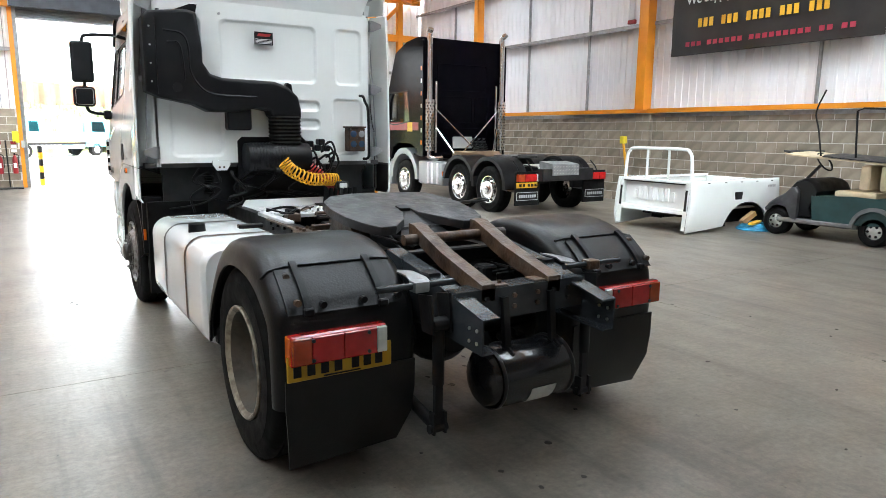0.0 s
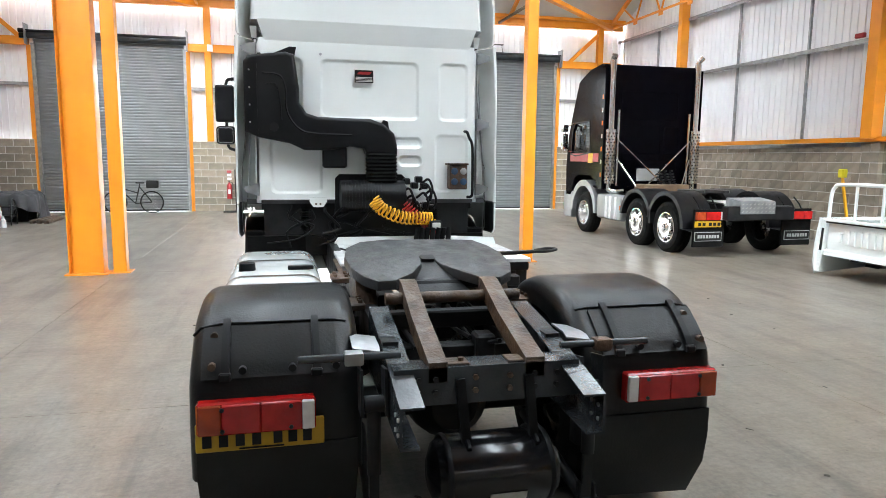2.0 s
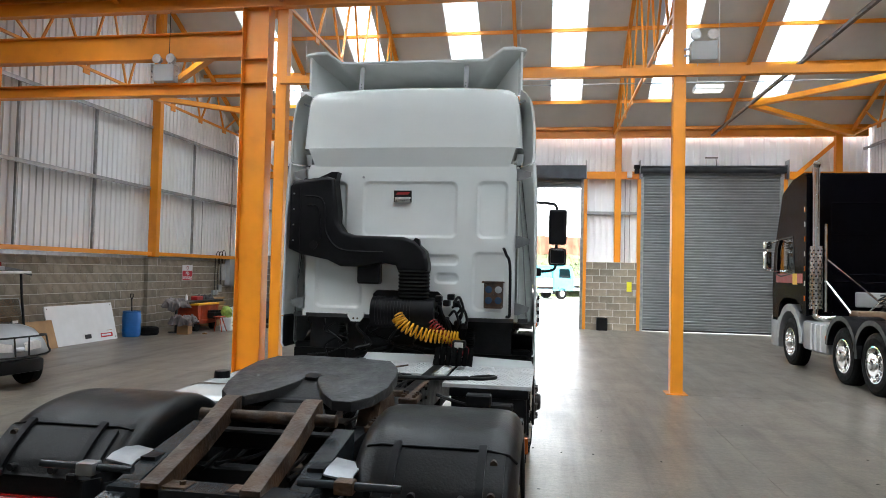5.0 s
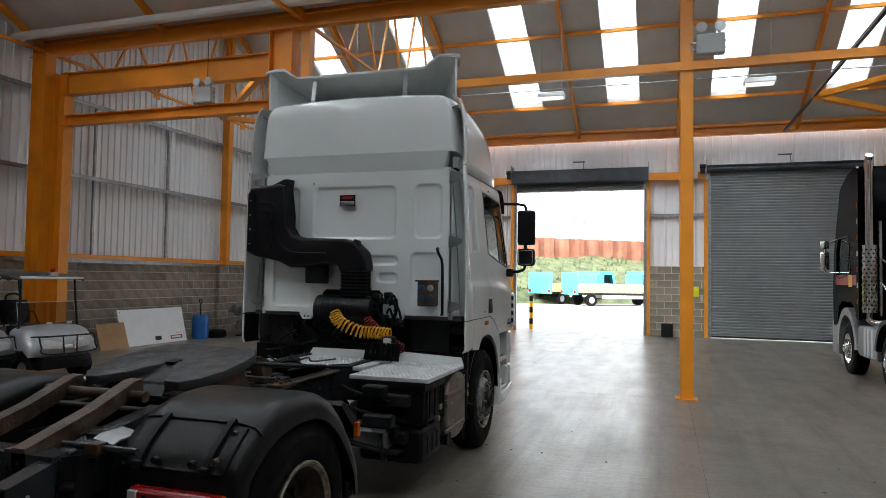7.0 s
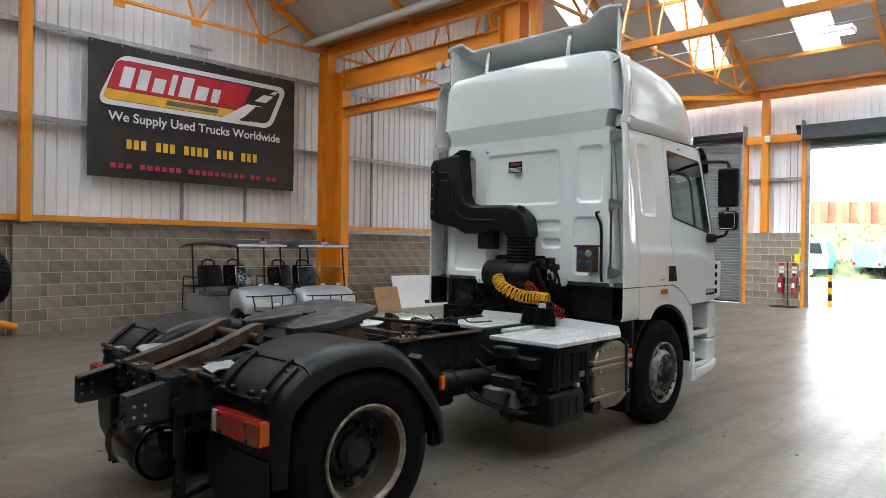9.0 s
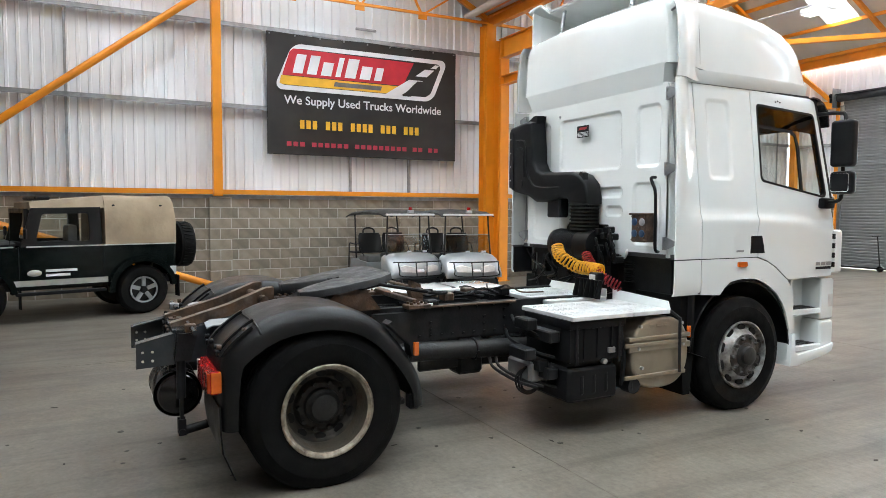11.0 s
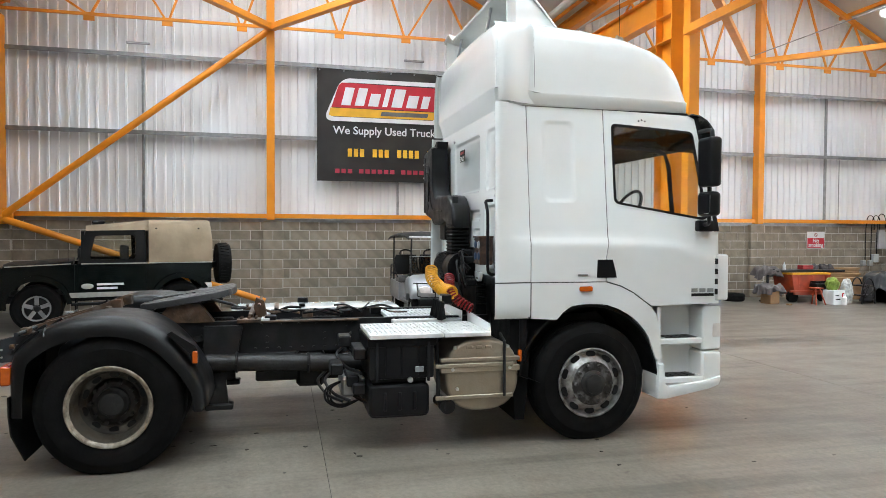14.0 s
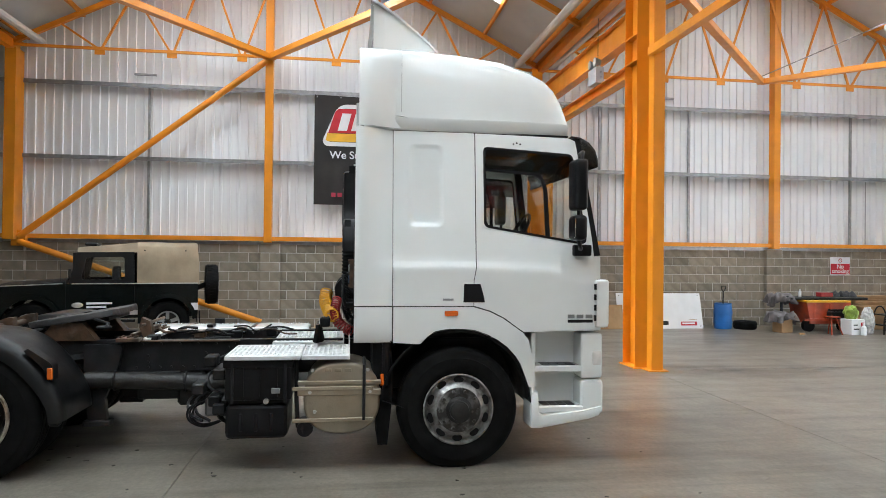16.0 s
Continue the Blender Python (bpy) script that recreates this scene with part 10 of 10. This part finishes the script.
for (p, d), (q, e) in zip(pts, pts[1:]):
    u, v = FX + run * p + back * d, FX + run * q + back * e
    b.faces.new([b.verts.new(w) for w in ((u.x, u.y, 3.2), (v.x, v.y, 3.2), (v.x, v.y, 5.4), (u.x, u.y, 5.4))])
structure("sheet_pile_wall", b, "pile", "rusty corrugated sheet-pile wall on the bank", None)
hd = thing("hoarding", "pale hoarding with a dark panel standing behind the bank", "hoarding", at=pose(-5.6, 84, 0))
b = BM()
box(b, -2.6, 0, 8.3, 2.6, 0.15, 10.5, 0.02)
part("panel", b, "b_white", hd)
b = BM()
box(b, 0.1, -0.02, 8.45, 1.9, 0.0, 10.35)
part("dark_panel", b, "grey_plastic", hd, smooth=None)
for x in (-2, 2):
    b = BM()
    cyl(b, (x, 0.2, -0.03), (x, 0.2, 8.4), 0.12, n=10)
    part("post", b, "galv", hd)


def lorry(at, label, kind="flat"):
    lo = thing("lorry", label, "lorry", "lorries parked in the yard", at)
    b = BM()
    box(b, -1.1, -3.0, 0.75, 1.1, 2.6, 0.9)
    part("chassis", b, "ink", lo)
    for sx in (-1, 1):
        for y in (-2.0, 2.9):
            b = BM()
            cyl(b, (sx * 0.8, y, 0.4), (sx * 1.1, y, 0.4), 0.4, n=22)
            w = part("wheel", b, "rubber", lo)
            b = BM()
            cyl(b, (sx * 1.1, y, 0.4), (sx * 1.105, y, 0.4), 0.22, n=18)
            part("rim", b, "silver", w)
    if kind == "tail":
        b = BM()
        box(b, -1.15, -3.2, 0.75, 1.15, -3.05, 2.3, 0.03)
        tl_ = part("tail_lift", b, "cyan", lo, "raised cyan tail lift")
        for k in range(5):
            b = BM()
            box(b, -0.8, -3.24, 0.95 + k * 0.26, 0.8, -3.2, 1.02 + k * 0.26)
            part("rib", b, "cyan", tl_)
        for sx in (-1, 1):
            b = BM()
            box(b, sx * 0.95 - 0.1, -3.27, 0.85, sx * 0.95 + 0.1, -3.2, 1.05)
            part("lamp", b, "red_lens", tl_)
    for sx in (-1, 1):
        b = BM()
        box(b, sx * 1.12 - 0.04, -3.0, 0.9, sx * 1.12 + 0.04, 2.0, 1.5, 0.02)
        part("drop_side", b, "pale_yellow", lo, "pale yellow drop side")
        b = BM()
        box(b, sx * 1.05 - 0.06, -1.2, 0.5, sx * 1.05 + 0.06, 2.0, 0.72, 0.02)
        part("side_guard", b, "b_white", lo)
    b = BM()
    box(b, -1.1, -3.0, 0.9, 1.1, 2.0, 0.98)
    part("bed", b, "grey_plastic", lo)
    b = BM()
    prism(b, [(2.1, 0.6), (3.9, 0.6), (4.0, 1.3), (3.75, 2.3), (3.5, 2.45), (2.1, 2.45)], "x", -1.1, 1.1)
    cb = part("cab", b, "cyan", lo, "cyan lorry cab")
    for sx in (-1, 1):
        b = BM()
        prism(b, [(2.6, 1.55), (3.65, 1.5), (3.5, 2.2), (2.6, 2.2)], "x", *sorted((sx * 1.09, sx * 1.105)))
        part("window", b, "glass_dark", cb)
    b = BM()
    box(b, -1.05, 1.9, 0.98, 1.05, 2.0, 2.2, 0.02)
    part("headboard", b, "cyan", lo)
    return lo


lorry(pose(-1.5, 51.6, -0.03, 0, 0, -35), "cyan and yellow flat-bed lorry with its tail lift raised", "tail")
lorry(pose(1.55, 49.4, -0.03, 0, 0, -55), "cyan and yellow flat-bed lorry with its tail lift raised", "tail")
lorry(pose(5.6, 56.5, -0.03, 0, 0, -84), "cyan and yellow flat-bed lorry parked broadside", "flat")
lorry(pose(-9.1, 48.3, -0.03, 0, 0, -86), "cyan and yellow flat-bed lorry parked broadside", "flat")
lorry(pose(12.5, 51.5, -0.03, 0, 0, -86), "cyan and yellow flat-bed lorry parked broadside", "flat")
lorry(pose(-15.5, 43.5, -0.03, 0, 0, -60), "cyan and yellow flat-bed lorry parked broadside", "flat")
bl = thing("bollard", "black and yellow striped bollard outside the door", "bollard", at=pose(0.62, 24.6, -0.03))
for k in range(6):
    b = BM()
    cyl(b, (0, 0, 0.2 * k), (0, 0, 0.2 * k + 0.2), 0.07, n=16)
    part("band", b, "ink" if k % 2 else "yellow", bl)

# ---- blockwork: each block a piece of its wall ----
BL, BH, JT = 0.435, 0.21, 0.015
cube_cache = {}


def block_mesh(lx, ly, lz):
    key = (round(lx, 2), round(ly, 2), round(lz, 3))
    if key not in cube_cache:
        b = BM()
        box(b, -key[0] / 2, -key[1] / 2, -key[2] / 2, key[0] / 2, key[1] / 2, key[2] / 2)
        cube_cache[key] = mesh("block", b, "block")
    return cube_cache[key]


def blockwork(name, along, a0, a1, face, inward, height, near, label):
    """A wall of blocks; the face lies at the coordinate face and looks towards inward."""
    core = BM()
    d0, d1 = sorted((face - inward * 0.005, face - inward * 0.19))
    pier = a1 - a0 < 0.6
    thick = 0.18 if pier else 0.02
    if pier:
        d0, d1 = sorted((face - inward * 0.005, face - inward * 0.175))
        box(core, d0, a0 + 0.007, 0, d1, a1 - 0.007, height)
    elif along == "y":
        box(core, d0, a0, 0, d1, a1, height)
    else:
        box(core, a0, d0, 0, a1, d1, height)
    wall = structure(name, core, "mortar", label, None)
    rest = BM()
    rng = random.Random(name)
    z, row = 0.0, 0
    while z + 0.05 < height:
        hz = min(BH, height - z)
        a = a0 - (0.225 if row % 2 else 0.0)
        while a < a1 - 0.03:
            p, q = max(a, a0), min(a + BL, a1)
            if q - p > 0.04:
                mid = (p + q) / 2
                depth = face + inward * rng.uniform(-0.0015, 0.0025)
                cx_, cy_ = (depth - inward * thick / 2, mid) if along == "y" else (mid, depth - inward * thick / 2)
                lx, ly = (thick, q - p) if along == "y" else (q - p, thick)
                if near[0] <= mid <= near[1]:
                    ob = bpy.data.objects.new("block", block_mesh(lx, ly, hz))
                    scene.collection.objects.link(ob)
                    ob.location, ob.parent = (cx_, cy_, z + hz / 2), wall
                else:
                    box(rest, cx_ - lx / 2, cy_ - ly / 2, z, cx_ + lx / 2, cy_ + ly / 2, z + hz)
            a += BL + JT
        z += BH + JT
        row += 1
    if len(rest.verts):
        ob = part("blocks", rest, "block", wall, smooth=None)
        tagged(ob, kind="stuff")
    else:
        rest.free()
    return wall


blockwork("wall_west", "y", YS, YN, XL + 0.06, 1, 1.99, (4.2, 17.2), "grey concrete blockwork below the cladding")
blockwork("wall_east", "y", YS, YN, XR - 0.06, -1, 2.13, (6.0, 18.4), "grey concrete blockwork below the cladding")
for i, (x0, x1) in enumerate(((XL, -6.06), (-1.5, 0.1), (4.7, 6.34), (10.98, XR))):
    blockwork("wall_north_%d" % (i + 1), "x", x0, x1, YN - 0.16, -1, 2.25, (-10, 14), "grey concrete blockwork pier between the roller doors")
for y in (-0.75, 4.94, 18.05):
    blockwork("pier_west_%d" % (y + 2), "y", y - 0.23, y + 0.23, XL + 0.17, 1, 2.02, (-5, 30), "grey blockwork pier under the column")
for y in (6.2, 12.2, 19.3):
    blockwork("pier_east_%d" % y, "y", y - 0.23, y + 0.23, XR - 0.17, -1, 2.2, (-5, 30), "grey blockwork pier under the column")
